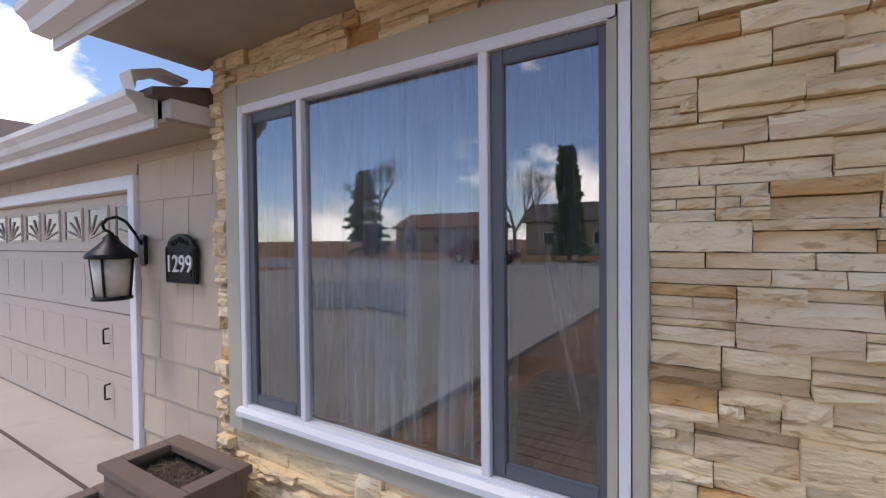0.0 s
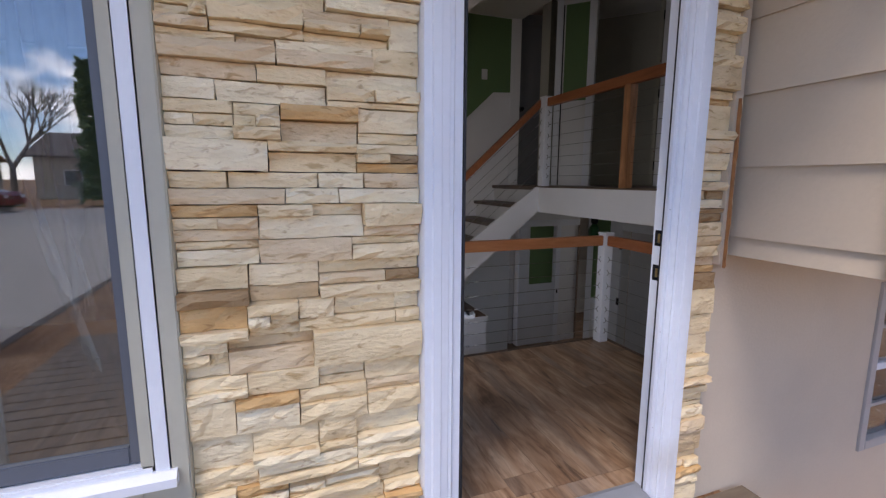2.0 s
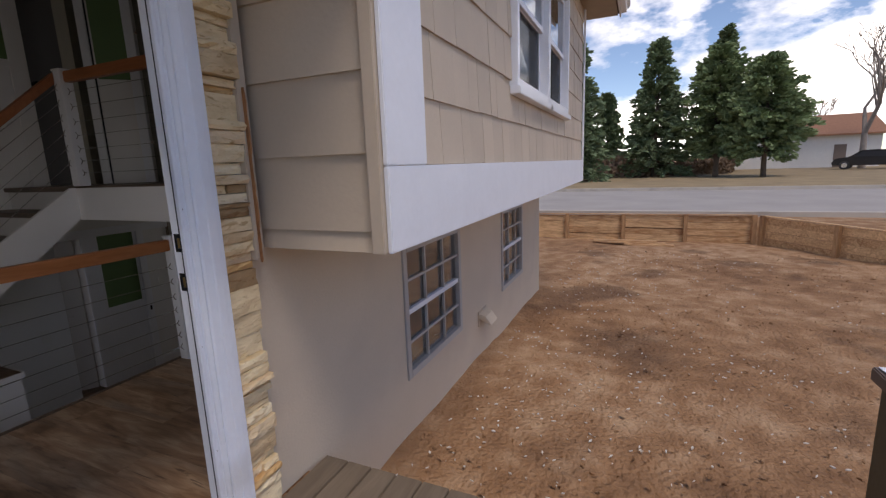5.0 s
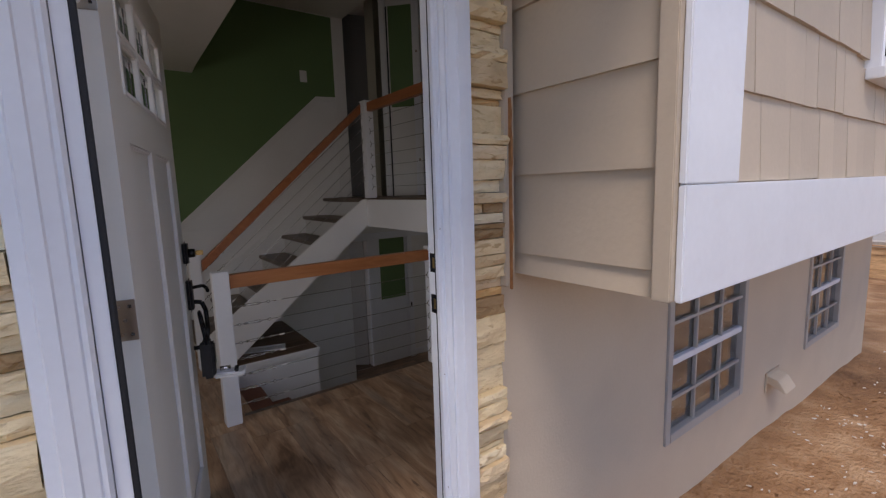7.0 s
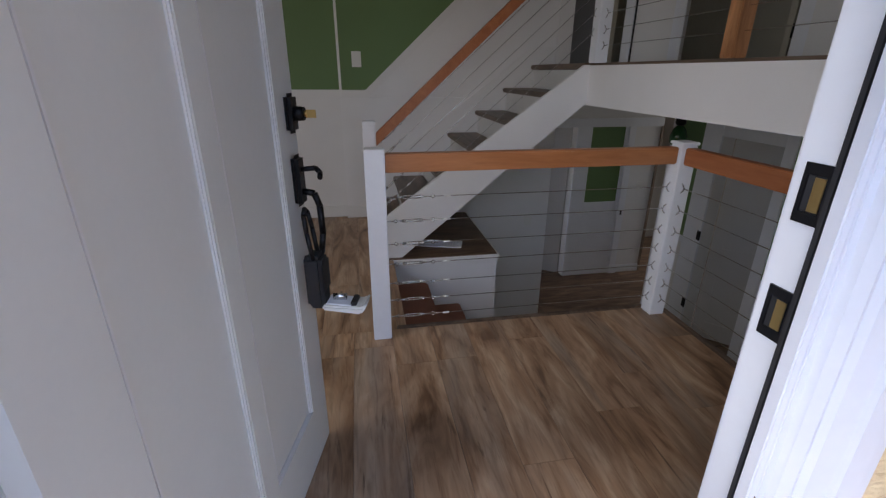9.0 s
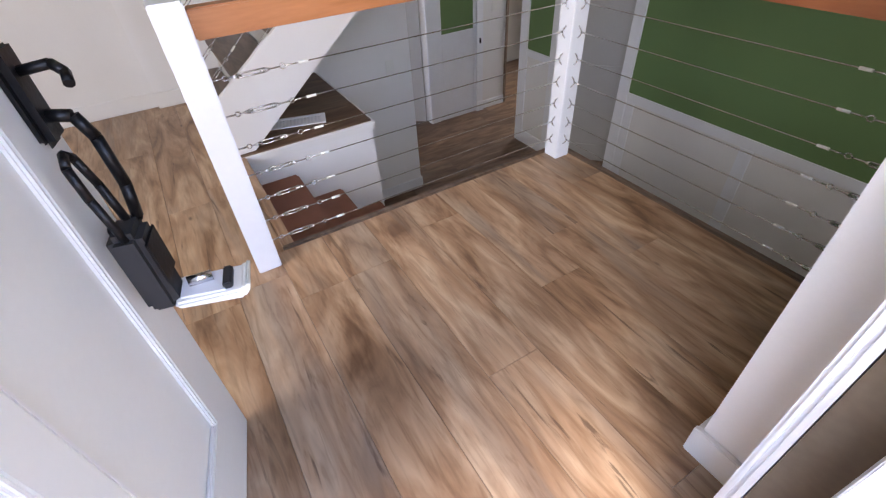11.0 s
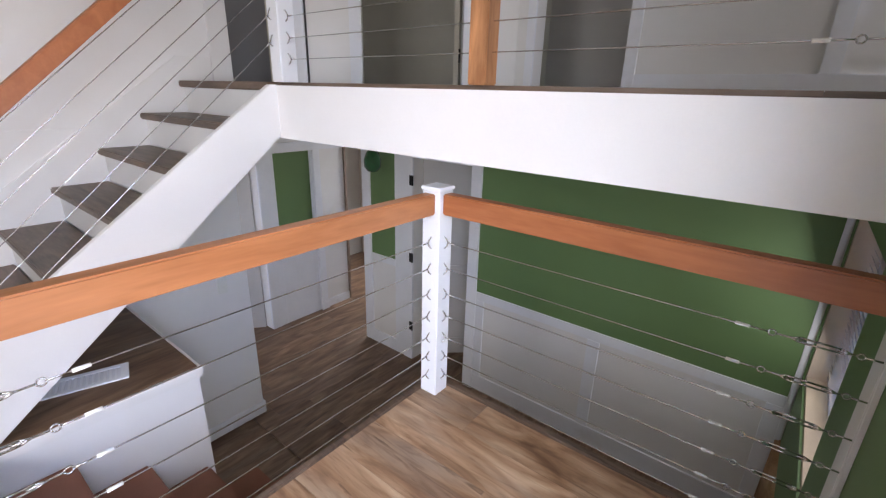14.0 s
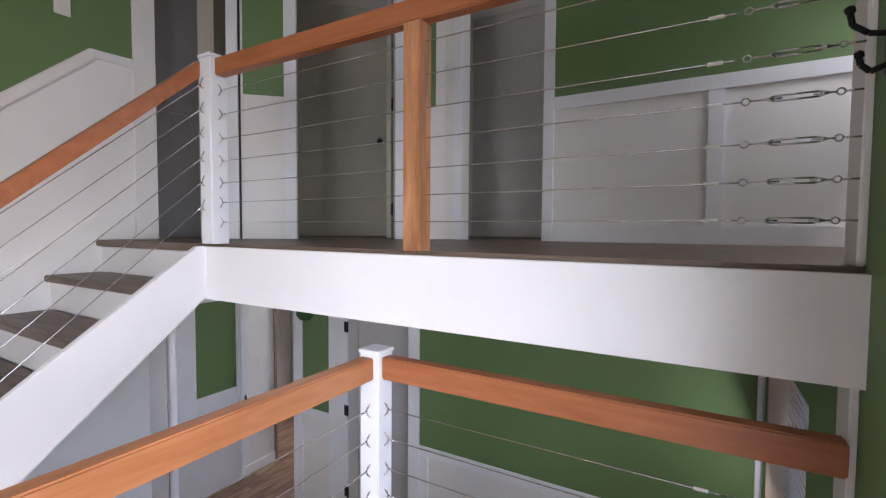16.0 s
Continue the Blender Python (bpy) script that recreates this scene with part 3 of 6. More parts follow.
bm = bmesh.new()
xs = sorted({-900, -300, -120, -60, -30, -16, -8, -4, -2, 0, 1.40, 1.46, *[1.5 + 0.25 * i for i in range(50)], 13.8, 13.86, 14.1, 20, 30, 60, 120, 300, 900})
ys = sorted({-900, -300, -120, -60, -30, -16, -12.1, *[-12 + 0.25 * i for i in range(50)], 0.29, 0.31, 1.2, 2, 6, 12, 30, 60, 120, 300, 900})
gv = {}
for i, x in enumerate(xs):
    for j, y in enumerate(ys):
        h = ground_height(x, y)
        if h < -0.4:
            h += 0.05 * noise.noise(Vector((x * 0.9, y * 0.9, 0))) + 0.025 * noise.noise(Vector((x * 3, y * 3, 5)))
        if y > 0.3 and -8.4 < x < 7.1 and y < 7.7:
            h = -1.6
        gv[i, j] = bm.verts.new((x, y, h))
for i in range(len(xs) - 1):
    for j in range(len(ys) - 1):
        bm.faces.new((gv[i, j], gv[i + 1, j], gv[i + 1, j + 1], gv[i, j + 1])).smooth = True
structure("ground", bm, "dirt", "bare reddish brown dirt yard with trampled soil", "ground")

bm = B(14.5, 24.5, -200, 200, -0.40, -0.29)
structure("road", bm, "asphalt", "pale grey asphalt street with cracks beyond the yard", "road")
bm = B(24.5, 24.8, -200, 200, -0.40, -0.15)
box(bm, 14.2, 14.5, -200, 200, -0.40, -0.20)
structure("kerb", bm, "concrete", "light concrete kerbs along the street", "kerb")
bm = B(24.8, 90, -200, 200, -0.40, -0.16)
structure("verge", bm, "dry_grass", "dry straw coloured grass across the street", "grass")
bm = B(-80, 1.4, -26, -15.9, -0.19, -0.135)
structure("front_road", bm, "asphalt", "pale grey street in front of the house", "road")
bm = B(-20, -2.9, -16, 0.5, -0.2, -0.10)
structure("driveway", bm, "concrete", "stained tan concrete driveway before the garage door", "driveway")
bm = bmesh.new()
rod(bm, (-3.4, -0.30, -0.1), (-11, -0.30, -0.1), 0.012, n=6)
structure("driveway_joint", bm, "mortar", "dark joint across the concrete driveway", "joint")

# ---- house shell ----
bm = W("y", 0.06, 0.13, -3.0, 1.20, -0.5, 2.62, holes=[(-2.76, -0.88, 0.515, 2.085), (-0.03, 0.975, -0.06, 2.06)])
structure("wall_front", bm, "mortar", "front wall behind cream ledge stone veneer", "wall")
bm = W("y", 0.132, 0.142, -3.0, 1.195, 0.0, 2.47, holes=[(-2.78, -0.86, 0.50, 2.10), (-0.03, 0.975, -0.06, 2.06)])
structure("wall_front_inside", bm, "white_wall", "white painted inside of the front wall", "wall")
bm = W("y", 0.252, 0.268, 1.212, 2.05, 0.0, 2.47)
structure("wall_front_lining", bm, "green_wall", "green painted thicker part of the front wall", "wall")
bm = W("y", 0.05, 0.25, 1.20, 7.1, -1.5, 1.04, holes=[(2.51, 3.53, -0.16, 0.77), (4.93, 5.90, -0.16, 0.77)])
structure("wall_foundation", bm, "tan_stucco", "smooth tan stucco foundation wall below the overhang", "wall")
bm = W("y", 0.252, 0.262, 2.06, 3.57, -1.32, 1.0, holes=[(2.49, 3.55, -0.18, 0.79)])
structure("wall_lower_front", bm, "green_wall", "green painted lower room wall with a window", "wall")
bm = B(6.9, 7.1, 0.25, 8.0, -1.5, 1.04)
structure("wall_east", bm, "tan_stucco", "tan stucco end wall of the house", "wall")
bm = W("y", -0.57, -0.42, 1.28, 7.2, 1.04, 3.62, holes=[(3.10, 4.20, 1.86, 3.10), (4.28, 5.40, 1.86, 3.10)])
structure("wall_upper_front", bm, "tan_siding", "upper storey front wall with tan shingle siding", "wall")
bm = B(1.28, 1.42, -0.42, 0.05, 1.04, 3.62)
box(bm, 1.28, 1.42, 0.05, 0.25, 2.47, 3.62)
structure("wall_upper_side", bm, "tan_siding", "side of the overhanging upper storey", "wall")
bm = B(7.05, 7.2, -0.42, 8.0, 1.04, 3.62)
structure("wall_upper_east", bm, "tan_siding", "end wall of the upper storey", "wall")
bm = B(1.28, 7.2, -0.57, 0.05, 1.03, 1.06)
structure("soffit_overhang", bm, "tan_stucco", "tan underside of the overhanging upper storey", "soffit")
bm = W("y", 0.10, 0.25, -8.5, -3.0, -0.5, 2.2, holes=[(-8.0, -4.15, -0.2, 1.76)])
structure("wall_garage", bm, "tan_siding", "garage front wall behind tan shingle siding", "wall")
bm = B(-8.5, -8.35, 0.25, 6, -0.5, 2.2)
box(bm, -8.5, -3.0, 5.85, 6.0, -0.5, 2.2)
structure("wall_garage_back", bm, "grey_wall", "plain garage side and back walls", "wall")

# roofs and eaves
bm = prism(bmesh.new(), [(-0.60, 2.40), (-0.60, 2.44), (4.2, 4.2), (8.2, 2.5), (8.2, 2.44), (4.2, 4.1)], "x", -3.3, 1.27)
structure("roof_main", bm, "roof_shingle", "brown shingle roof over the entrance", "roof")
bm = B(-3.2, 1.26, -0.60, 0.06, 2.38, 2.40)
structure("soffit_main", bm, "soffit_shade_tan", "shaded tan soffit over the stone wall", "soffit")
bm = prism(bmesh.new(), [(-0.30, 2.12), (-0.30, 2.16), (3.5, 3.1), (6.3, 2.2), (6.3, 2.12)], "x", -9.0, -3.02)
structure("roof_garage", bm, "roof_shingle", "brown shingle roof over the garage", "roof")
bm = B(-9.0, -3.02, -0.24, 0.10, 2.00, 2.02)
structure("soffit_garage", bm, "soffit_shade_tan", "tan soffit over the garage door", "soffit")
bm = prism(bmesh.new(), [(-1.05, 3.52), (-1.05, 3.62), (4.0, 5.2), (8.6, 3.6), (8.6, 3.5)], "x", 1.0, 7.75)
structure("roof_upper", bm, "roof_shingle", "brown shingle roof over the upper storey", "roof")
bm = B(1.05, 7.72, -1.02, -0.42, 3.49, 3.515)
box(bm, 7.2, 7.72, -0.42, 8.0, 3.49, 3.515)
structure("soffit_upper", bm, "soffit_shade_tan", "tan soffit of the upper roof", "soffit")


def gutter(x0, x1, y, z, label):
    t = thing("gutter", (x0, y, z), label, "gutter", "roof gutters")
    prof = [(y, z - 0.11), (y - 0.07, z - 0.10), (y - 0.085, z - 0.06), (y - 0.12, z - 0.03), (y - 0.125, z), (y - 0.115, z), (y - 0.11, z - 0.025), (y - 0.075, z - 0.055), (y - 0.065, z - 0.092), (y - 0.008, z - 0.10), (y - 0.008, z), (y, z)]
    part("trough", prism(bmesh.new(), prof, "x", x0, x1), "gutter_paint", t)
    part("fascia", B(x0 + 0.02, x1, y + 0.002, y + 0.022, z - 0.16, z + 0.02), "gutter_paint", t)
    for xe in (x0, x1 - 0.004):
        part("end_cap", prism(bmesh.new(), [(y, z - 0.11), (y - 0.07, z - 0.10), (y - 0.085, z - 0.06), (y - 0.12, z - 0.03), (y - 0.125, z), (y, z)], "x", xe - 0.001, xe + 0.005), "gutter_paint", t)
    return t


gutter(-3.28, 1.26, -0.61, 2.44, "white metal gutter along the eave above the stone wall")
gutter(-9.0, -3.10, -0.26, 2.14, "white metal gutter along the garage eave")
gutter(1.0, 7.72, -1.07, 3.62, "white metal gutter along the upper eave")
bm = bmesh.new()
prism(bm, [(-0.34, 2.15), (-0.36, 2.24), (-0.22, 2.29), (-0.08, 2.27), (-0.08, 2.25), (-0.21, 2.26), (-0.33, 2.21)], "x", -3.22, -3.10)
tagged(part("roof_flashing", bm, "gutter_paint"), "bent pale metal flashing piece where the two eaves meet", "flashing")
bm = B(-3.10, -3.01, -0.22, 0.10, 2.02, 2.12, bevel=0.004)
tagged(part("fascia_return", bm, "gutter_paint"), "painted boxed end of the garage eave", "fascia", "", "structure")

# ---- deck ----
deck = thing("deck", (0, -1.5, -0.15), "weathered brown wooden deck before the front door", "deck", "", "structure")
part("deck_frame", B(-2.35, 1.50, -3.6, 0.0, -0.45, -0.19), "deck_board", deck)

# ---- interior shell ----
LF, UF = -1.32, 1.28
structure("floor_entry", B(-3.0, 2.02, 0.13, 1.66, -0.22, -0.012), "floor_oak_y", "wood plank floor of the entry landing", "floor")
bm = B(-3.0, 0.57, 1.66, 3.75, -0.22, -0.012)
structure("floor_living", bm, "floor_oak_y", "wood plank floor beside the stairs", "floor")
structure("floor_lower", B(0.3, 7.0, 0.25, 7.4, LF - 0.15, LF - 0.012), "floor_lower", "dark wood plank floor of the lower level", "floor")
structure("floor_upper", B(1.957, 7.05, -0.42, 7.6, 1.06, UF - 0.012), "tread_oak", "wood floor of the upper landing", "floor")
structure("ceiling_lower", B(1.96, 7.0, 0.26, 7.4, 1.02, 1.055), "ceiling_paint", "white ceiling of the lower level", "ceiling")
bm = prism(bmesh.new(), [(-3.0, 2.47), (0.73, 2.47), (1.10, 3.20), (2.24, 3.20), (2.24, 3.26), (1.05, 3.26), (0.68, 2.53), (-3.0, 2.53)], "y", 0.13, 3.75)
structure("ceiling_entry", bm, "ceiling_paint", "white ceiling stepping up over the stairs", "ceiling")
structure("ceiling_upper", B(1.42, 7.1, -0.42, 7.6, 3.50, 3.55), "ceiling_paint", "white ceiling of the upper hall", "ceiling")
structure("header_upper", B(2.18, 2.24, 0.25, 3.6, 3.26, 3.5), "white_wall", "white header above the landing", "wall")
structure("wall_west", B(-3.2, -3.0, 0.131, 3.9, -0.5, 2.6), "grey_wall", "plain end wall of the living room", "wall")
structure("wall_stairs_lower", W("y", 3.60, 3.74, 0.28, 2.17, LF, 1.02), "white_wall", "white wall below the staircase", "wall")
structure("wall_stairs", W("y", 3.60, 3.74, 0.28, 2.24, 1.021, 3.30), "white_wall", "white wall beside the staircase", "wall")
bm = W("y", 3.66, 3.78, -3.0, 0.28, 0.0, 2.47)
structure("wall_back", bm, "green_wall", "olive green wall beside the stairs", "wall")
bm = W("x", 1.92, 1.955, 0.25, 2.60, 1.02, UF - 0.015)
structure("landing_beam", bm, "white_wall", "white painted beam edging the upper landing", "beam")
structure("wall_under_landing", B(1.98, 2.03, 0.26, 1.66, LF, -0.06), "white_wall", "white wall below the entry landing", "wall")
structure("wall_stairwell", B(0.30, 2.03, 1.60, 1.66, LF, -0.06), "white_wall", "white wall of the stairwell below the landing", "wall")
structure("wall_front_upper", W("y", 0.06, 0.26, 1.20, 2.05, 2.47, 3.5), "green_wall", "green wall above the entry", "wall")

# back wall skins: green above the stepped wainscot
prof = [(0.30, 1.08), (0.49, 1.08), (1.89, 2.36), (2.11, 2.37), (2.11, 3.19), (1.105, 3.19), (0.735, 2.465), (0.30, 2.465)]
bm = prism(bmesh.new(), prof, "y", 3.594, 3.602)
structure("wall_stairs_green", bm, "green_wall", "green painted field above the stair wainscot", "wall")
bm = prism(bmesh.new(), [(0.30, 1.02), (0.51, 1.02), (1.92, 2.31), (2.16, 2.31), (2.16, 2.35), (1.895, 2.358), (0.487, 1.075), (0.30, 1.075)], "y", 3.582, 3.596, bevel=0.002)
structure("wainscot_cap", bm, "white_panel", "white trim along the top of the stair wainscot", "trim")
bm = B(2.11, 2.24, 3.585, 3.601, UF, 3.2, bevel=0.003)
structure("trim_stair_end", bm, "white_panel", "white trim at the end of the stair wall", "trim")
bm = B(-3.0, 0.28, 3.645, 3.662, 0.0, 1.08)
structure("wainscot_back", bm, "white_panel", "white painted wainscot below the green wall", "wainscot")
bm = B(-3.0, 0.272, 3.63, 3.646, 0.0, 0.10, bevel=0.004)
box(bm, 0.272, 0.50, 3.585, 3.601, 0.0, 0.10, bevel=0.004)
structure("baseboard_back", bm, "white_panel", "white baseboard along the back wall", "baseboard")
bm = B(1.197, 1.954, 0.2685, 0.284, 0.0, 0.10, bevel=0.003)
structure("baseboard_front", bm, "white_panel", "greyish white baseboard below the green front wall", "baseboard")
bm = B(1.955, 2.06, 0.2685, 0.285, -0.3, 1.05, bevel=0.004)
box(bm, 1.955, 2.06, 0.2685, 0.285, UF, 3.2, bevel=0.004)
structure("trim_rail_end", bm, "white_panel", "white upright trim where the railing meets the wall", "trim")
structure("door_return", B(1.196, 1.211, 0.1425, 0.272, 0.0, 2.47), "white_wall", "plain white return wall beside the front door", "wall")
bm = B(1.18, 1.1955, 0.16, 0.287, 0.0, 0.10, bevel=0.003)
box(bm, 1.056, 1.1795, 0.1425, 0.157, 0.0, 0.10, bevel=0.003)
structure("baseboard_return", bm, "white_panel", "white baseboard at the door return", "baseboard")
bm = B(0.978, 1.055, 0.1425, 0.16, 0.0, 2.13, bevel=0.006)
box(bm, -0.10, -0.02, 0.1425, 0.16, 0.0, 2.13, bevel=0.006)
box(bm, -0.019, 0.977, 0.1425, 0.16, 2.05, 2.13, bevel=0.006)
structure("casing_inside", bm, "white_trim", "white rounded casing round the inside of the front door", "casing")

# lower hall
RX = 3.58
bm = B(1.37, 2.184, 3.585, 3.5995, LF, LF + 0.11, bevel=0.003)
box(bm, 2.1705, 2.184, 3.60, 4.76, LF, LF + 0.11, bevel=0.003)
structure("baseboard_lower", bm, "white_trim", "white baseboard at the end of the stair wall", "baseboard")
bm = W("x", RX, RX + 0.12, 0.25, 3.87, LF, 1.02, holes=[(2.56, 3.19, LF - 1, 0.71)])
structure("wall_lower_right", bm, "white_panel", "white wainscoted wall of the lower room", "wall")
bm = B(RX - 0.006, RX + 0.002, 0.295, 2.46, -0.345, 1.02)
structure("green_field_lower", bm, "green_wall", "green painted field above the lower wainscot", "wall")
bm = B(RX - 0.006, RX + 0.002, 3.42, 3.75, -0.30, 1.02)
structure("green_strip_lower", bm, "green_wall", "narrow green painted field beside the lower doorway", "wall")


def board_set(name, material, label, category, boxes):
    """A piece of the setting made of boards that can be told apart, each a part."""
    t = thing(name, (boxes[0][0], boxes[0][2], boxes[0][4]), label, category, "", "structure")
    for bx in boxes:
        part("board", B(*bx, bevel=0.002), material, t)
    return t


X0, X1 = RX - 0.014, RX + 0.001
board_set("wainscot_lower", "white_trim", "white wainscot boards of the lower room", "wainscot", [
    (X0, X1, 0.295, 0.38, LF + 0.16, -0.42), (X0, X1, 1.38, 1.47, LF + 0.16, -0.42), (X0, X1, 2.38, 2.459, LF + 0.16, -0.42),
    (X0, X1, 0.295, 2.459, -0.4195, -0.345), (X0, X1, 0.295, 2.459, LF, LF + 0.1595), (X0, X1, 3.421, 3.87, LF, LF + 0.14), (X0, X1, 0.27, 0.294, LF, 1.02),
    (X0, X1, 3.301, 3.42, LF, 1.02), (X0, X1, 3.751, 3.87, LF + 0.1405, 1.02), (X0, X1, 3.421, 3.75, -0.37, -0.301)])
bm = bmesh.new()
for y0, y1 in ((2.46, 2.56), (3.19, 3.30)):
    box(bm, RX - 0.022, RX + 0.001, y0, y1, LF, 0.805, bevel=0.003)
box(bm, RX - 0.022, RX + 0.001, 2.56, 3.19, 0.71, 0.805, bevel=0.003)
structure("casing_lower_right", bm, "white_trim", "white casing round the lower room doorway", "casing")
bm = W("y", 4.78, 4.90, 2.0, 4.10, LF, 1.02, holes=[(2.30, 2.98, LF - 1, 0.62)])
structure("wall_lower_hall", bm, "white_panel", "white wall at the end of the lower hall", "wall")
bm = B(3.175, 3.605, 4.772, 4.782, -0.31, 0.62)
structure("green_field_hall", bm, "green_wall", "green painted field in the lower hall", "wall")
bm = B(2.98, 3.10, 4.755, 4.781, LF, 0.62, bevel=0.004)
box(bm, 3.645, 3.735, 4.745, 4.781, LF, 0.62, bevel=0.004)
box(bm, 3.635, 3.745, 4.735, 4.7445, LF, LF + 0.12, bevel=0.003)
box(bm, 3.746, 4.085, 4.762, 4.781, LF, LF + 0.10, bevel=0.002)
box(bm, 2.18, 4.1, 4.75, 4.781, 0.6205, 0.72, bevel=0.003)
box(bm, 3.101, 3.174, 4.766, 4.781, LF, 0.62, bevel=0.002)
box(bm, 3.606, 3.644, 4.766, 4.781, LF, 0.62, bevel=0.002)
box(bm, 3.175, 3.605, 4.766, 4.781, LF, -0.3105, bevel=0.002)
structure("trim_lower_hall", bm, "white_trim", "white casings and baseboard in the lower hall", "trim")
structure("wall_lower_nook", B(2.03, 2.17, 3.741, 4.78, LF, 1.02), "white_wall", "white side wall of the lower hall", "wall")
structure("wall_lower_end", B(5.40, 5.50, 3.9, 6.0, LF, 1.02), "house_tan", "warm tan wall in the room beyond", "wall")
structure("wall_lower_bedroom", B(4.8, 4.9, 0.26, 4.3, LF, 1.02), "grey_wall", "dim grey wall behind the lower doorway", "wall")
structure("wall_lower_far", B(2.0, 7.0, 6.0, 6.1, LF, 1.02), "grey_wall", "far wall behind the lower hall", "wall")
bm = B(4.086, 4.112, 4.755, 4.905, LF, 0.72, bevel=0.002)
structure("jamb_lower_hall", bm, "jamb_wood", "bare wooden jamb of the hall opening", "jamb")

# upper hall
bm = W("x", RX, RX + 0.12, -0.42, 2.25, UF - 0.02, 3.5, holes=[(1.50, 2.11, UF - 1, 3.34)])
structure("wall_upper_right", bm, "white_panel", "white wainscoted wall of the upper hall", "wall")
bm = B(RX - 0.006, RX + 0.002, -0.42, 1.43, 2.21, 3.5)
structure("green_field_upper", bm, "green_wall", "green painted field above the upper wainscot", "wall")
X0 = RX - 0.018
board_set("wainscot_upper", "white_trim", "white wainscot boards of the upper hall", "wainscot", [
    (X0, X1, 0.49, 0.567, UF + 0.1055, 2.1295), (X0, X1, 1.4305, 1.50, UF, 3.42), (X0, X1, 2.11, 2.17, UF, 3.42),
    (X0, X1, -0.42, 1.43, 2.13, 2.21), (X0, X1, -0.42, 1.43, UF, UF + 0.105)])
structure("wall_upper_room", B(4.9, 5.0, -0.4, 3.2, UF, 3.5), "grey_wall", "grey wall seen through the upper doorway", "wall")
structure("wall_upper_front_lining", W("y", -0.418, -0.405, 1.42, 3.58, UF, 3.5, holes=[(3.06, 3.58, 1.84, 3.12)]), "white_wall", "white lining of the upper front wall", "wall")

# slanting wall of the upper hall, built along its own line
DA, DB = Vector((2.56, 3.34, 0)), Vector((3.585, 2.25, 0))
dlen = (DB - DA).length
dm = Matrix.Translation(DA) @ Matrix.Rotation(math.atan2(DB.y - DA.y, DB.x - DA.x), 4, "Z")


def slanted(name, bm, material, label, category):
    ob = structure(name, bm, material, label, category)
    ob.matrix_world = dm
    return ob


bm = W("y", 0.0, 0.10, 0.0, dlen, UF - 0.02, 3.5, holes=[(0.44, 1.12, UF - 1, 3.34)])
slanted("wall_slanted", bm, "white_panel", "white slanting wall of the upper hall", "wall")
bm = B(0.10, 0.36, -0.006, 0.002, 2.25, 3.30)
slanted("green_strip_upper", bm, "green_wall", "green painted field beside the slanting doorway", "wall")
bm = B(1.25, 1.42, -0.006, 0.002, 2.25, 3.30)
slanted("green_strip_post", bm, "green_wall", "narrow green painted field by the slanting doorway", "wall")
bm = B(0.36, 0.44, -0.016, 0.001, UF, 3.42, bevel=0.002)
box(bm, 1.12, 1.20, -0.016, 0.001, UF, 3.42, bevel=0.002)
box(bm, 0.0, 0.07, -0.016, 0.001, UF, 3.42, bevel=0.002)
slanted("casing_slanted", bm, "white_trim", "white casing of the slanting doorway", "casing")
# black strip laid on the wall to imitate the shade of a gap
bm = B(0.072, 0.084, -0.008, 0.001, UF, 3.30)
slanted("casing_gap", bm, "black_rubber", "narrow black strip in place of the dark gap beside the closet casing", "trim")
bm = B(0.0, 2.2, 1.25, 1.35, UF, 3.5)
slanted("wall_slanted_room", bm, "olive_dim", "dim olive wall inside the room beyond", "wall")
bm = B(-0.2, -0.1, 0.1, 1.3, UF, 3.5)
slanted("wall_slanted_side", bm, "olive_dim", "dim olive side wall inside the room beyond", "wall")
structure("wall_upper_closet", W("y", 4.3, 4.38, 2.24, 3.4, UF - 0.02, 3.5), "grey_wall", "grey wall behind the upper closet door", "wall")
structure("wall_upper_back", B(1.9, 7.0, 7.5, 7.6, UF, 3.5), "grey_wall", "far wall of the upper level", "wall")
structure("wall_back_house", B(-3.2, 7.2, 7.62, 7.72, -1.5, 3.6), "tan_siding", "plain back wall of the house", "wall")
structure("wall_lower_west", B(0.20, 0.30, 1.6, 3.7, LF, -0.22), "white_wall", "white wall closing the stairwell", "wall")


def ring(bm, x0, x1, z0, z1, w, y0, y1, bevel=0.0):
    """A flat rectangular frame in an upright plane that runs along x."""
    box(bm, x0, x0 + w, y0, y1, z0, z1, bevel)
    box(bm, x1 - w, x1, y0, y1, z0, z1, bevel)
    box(bm, x0 + w, x1 - w, y0, y1, z0, z0 + w, bevel)
    box(bm, x0 + w, x1 - w, y0, y1, z1 - w, z1, bevel)
    return bm


def pane(name, x0, x1, z0, z1, y, parent):
    ob = part(name, B(x0, x1, y, y + 0.004, z0, z1), "window_glass", parent)
    ob.visible_shadow = False
    return ob


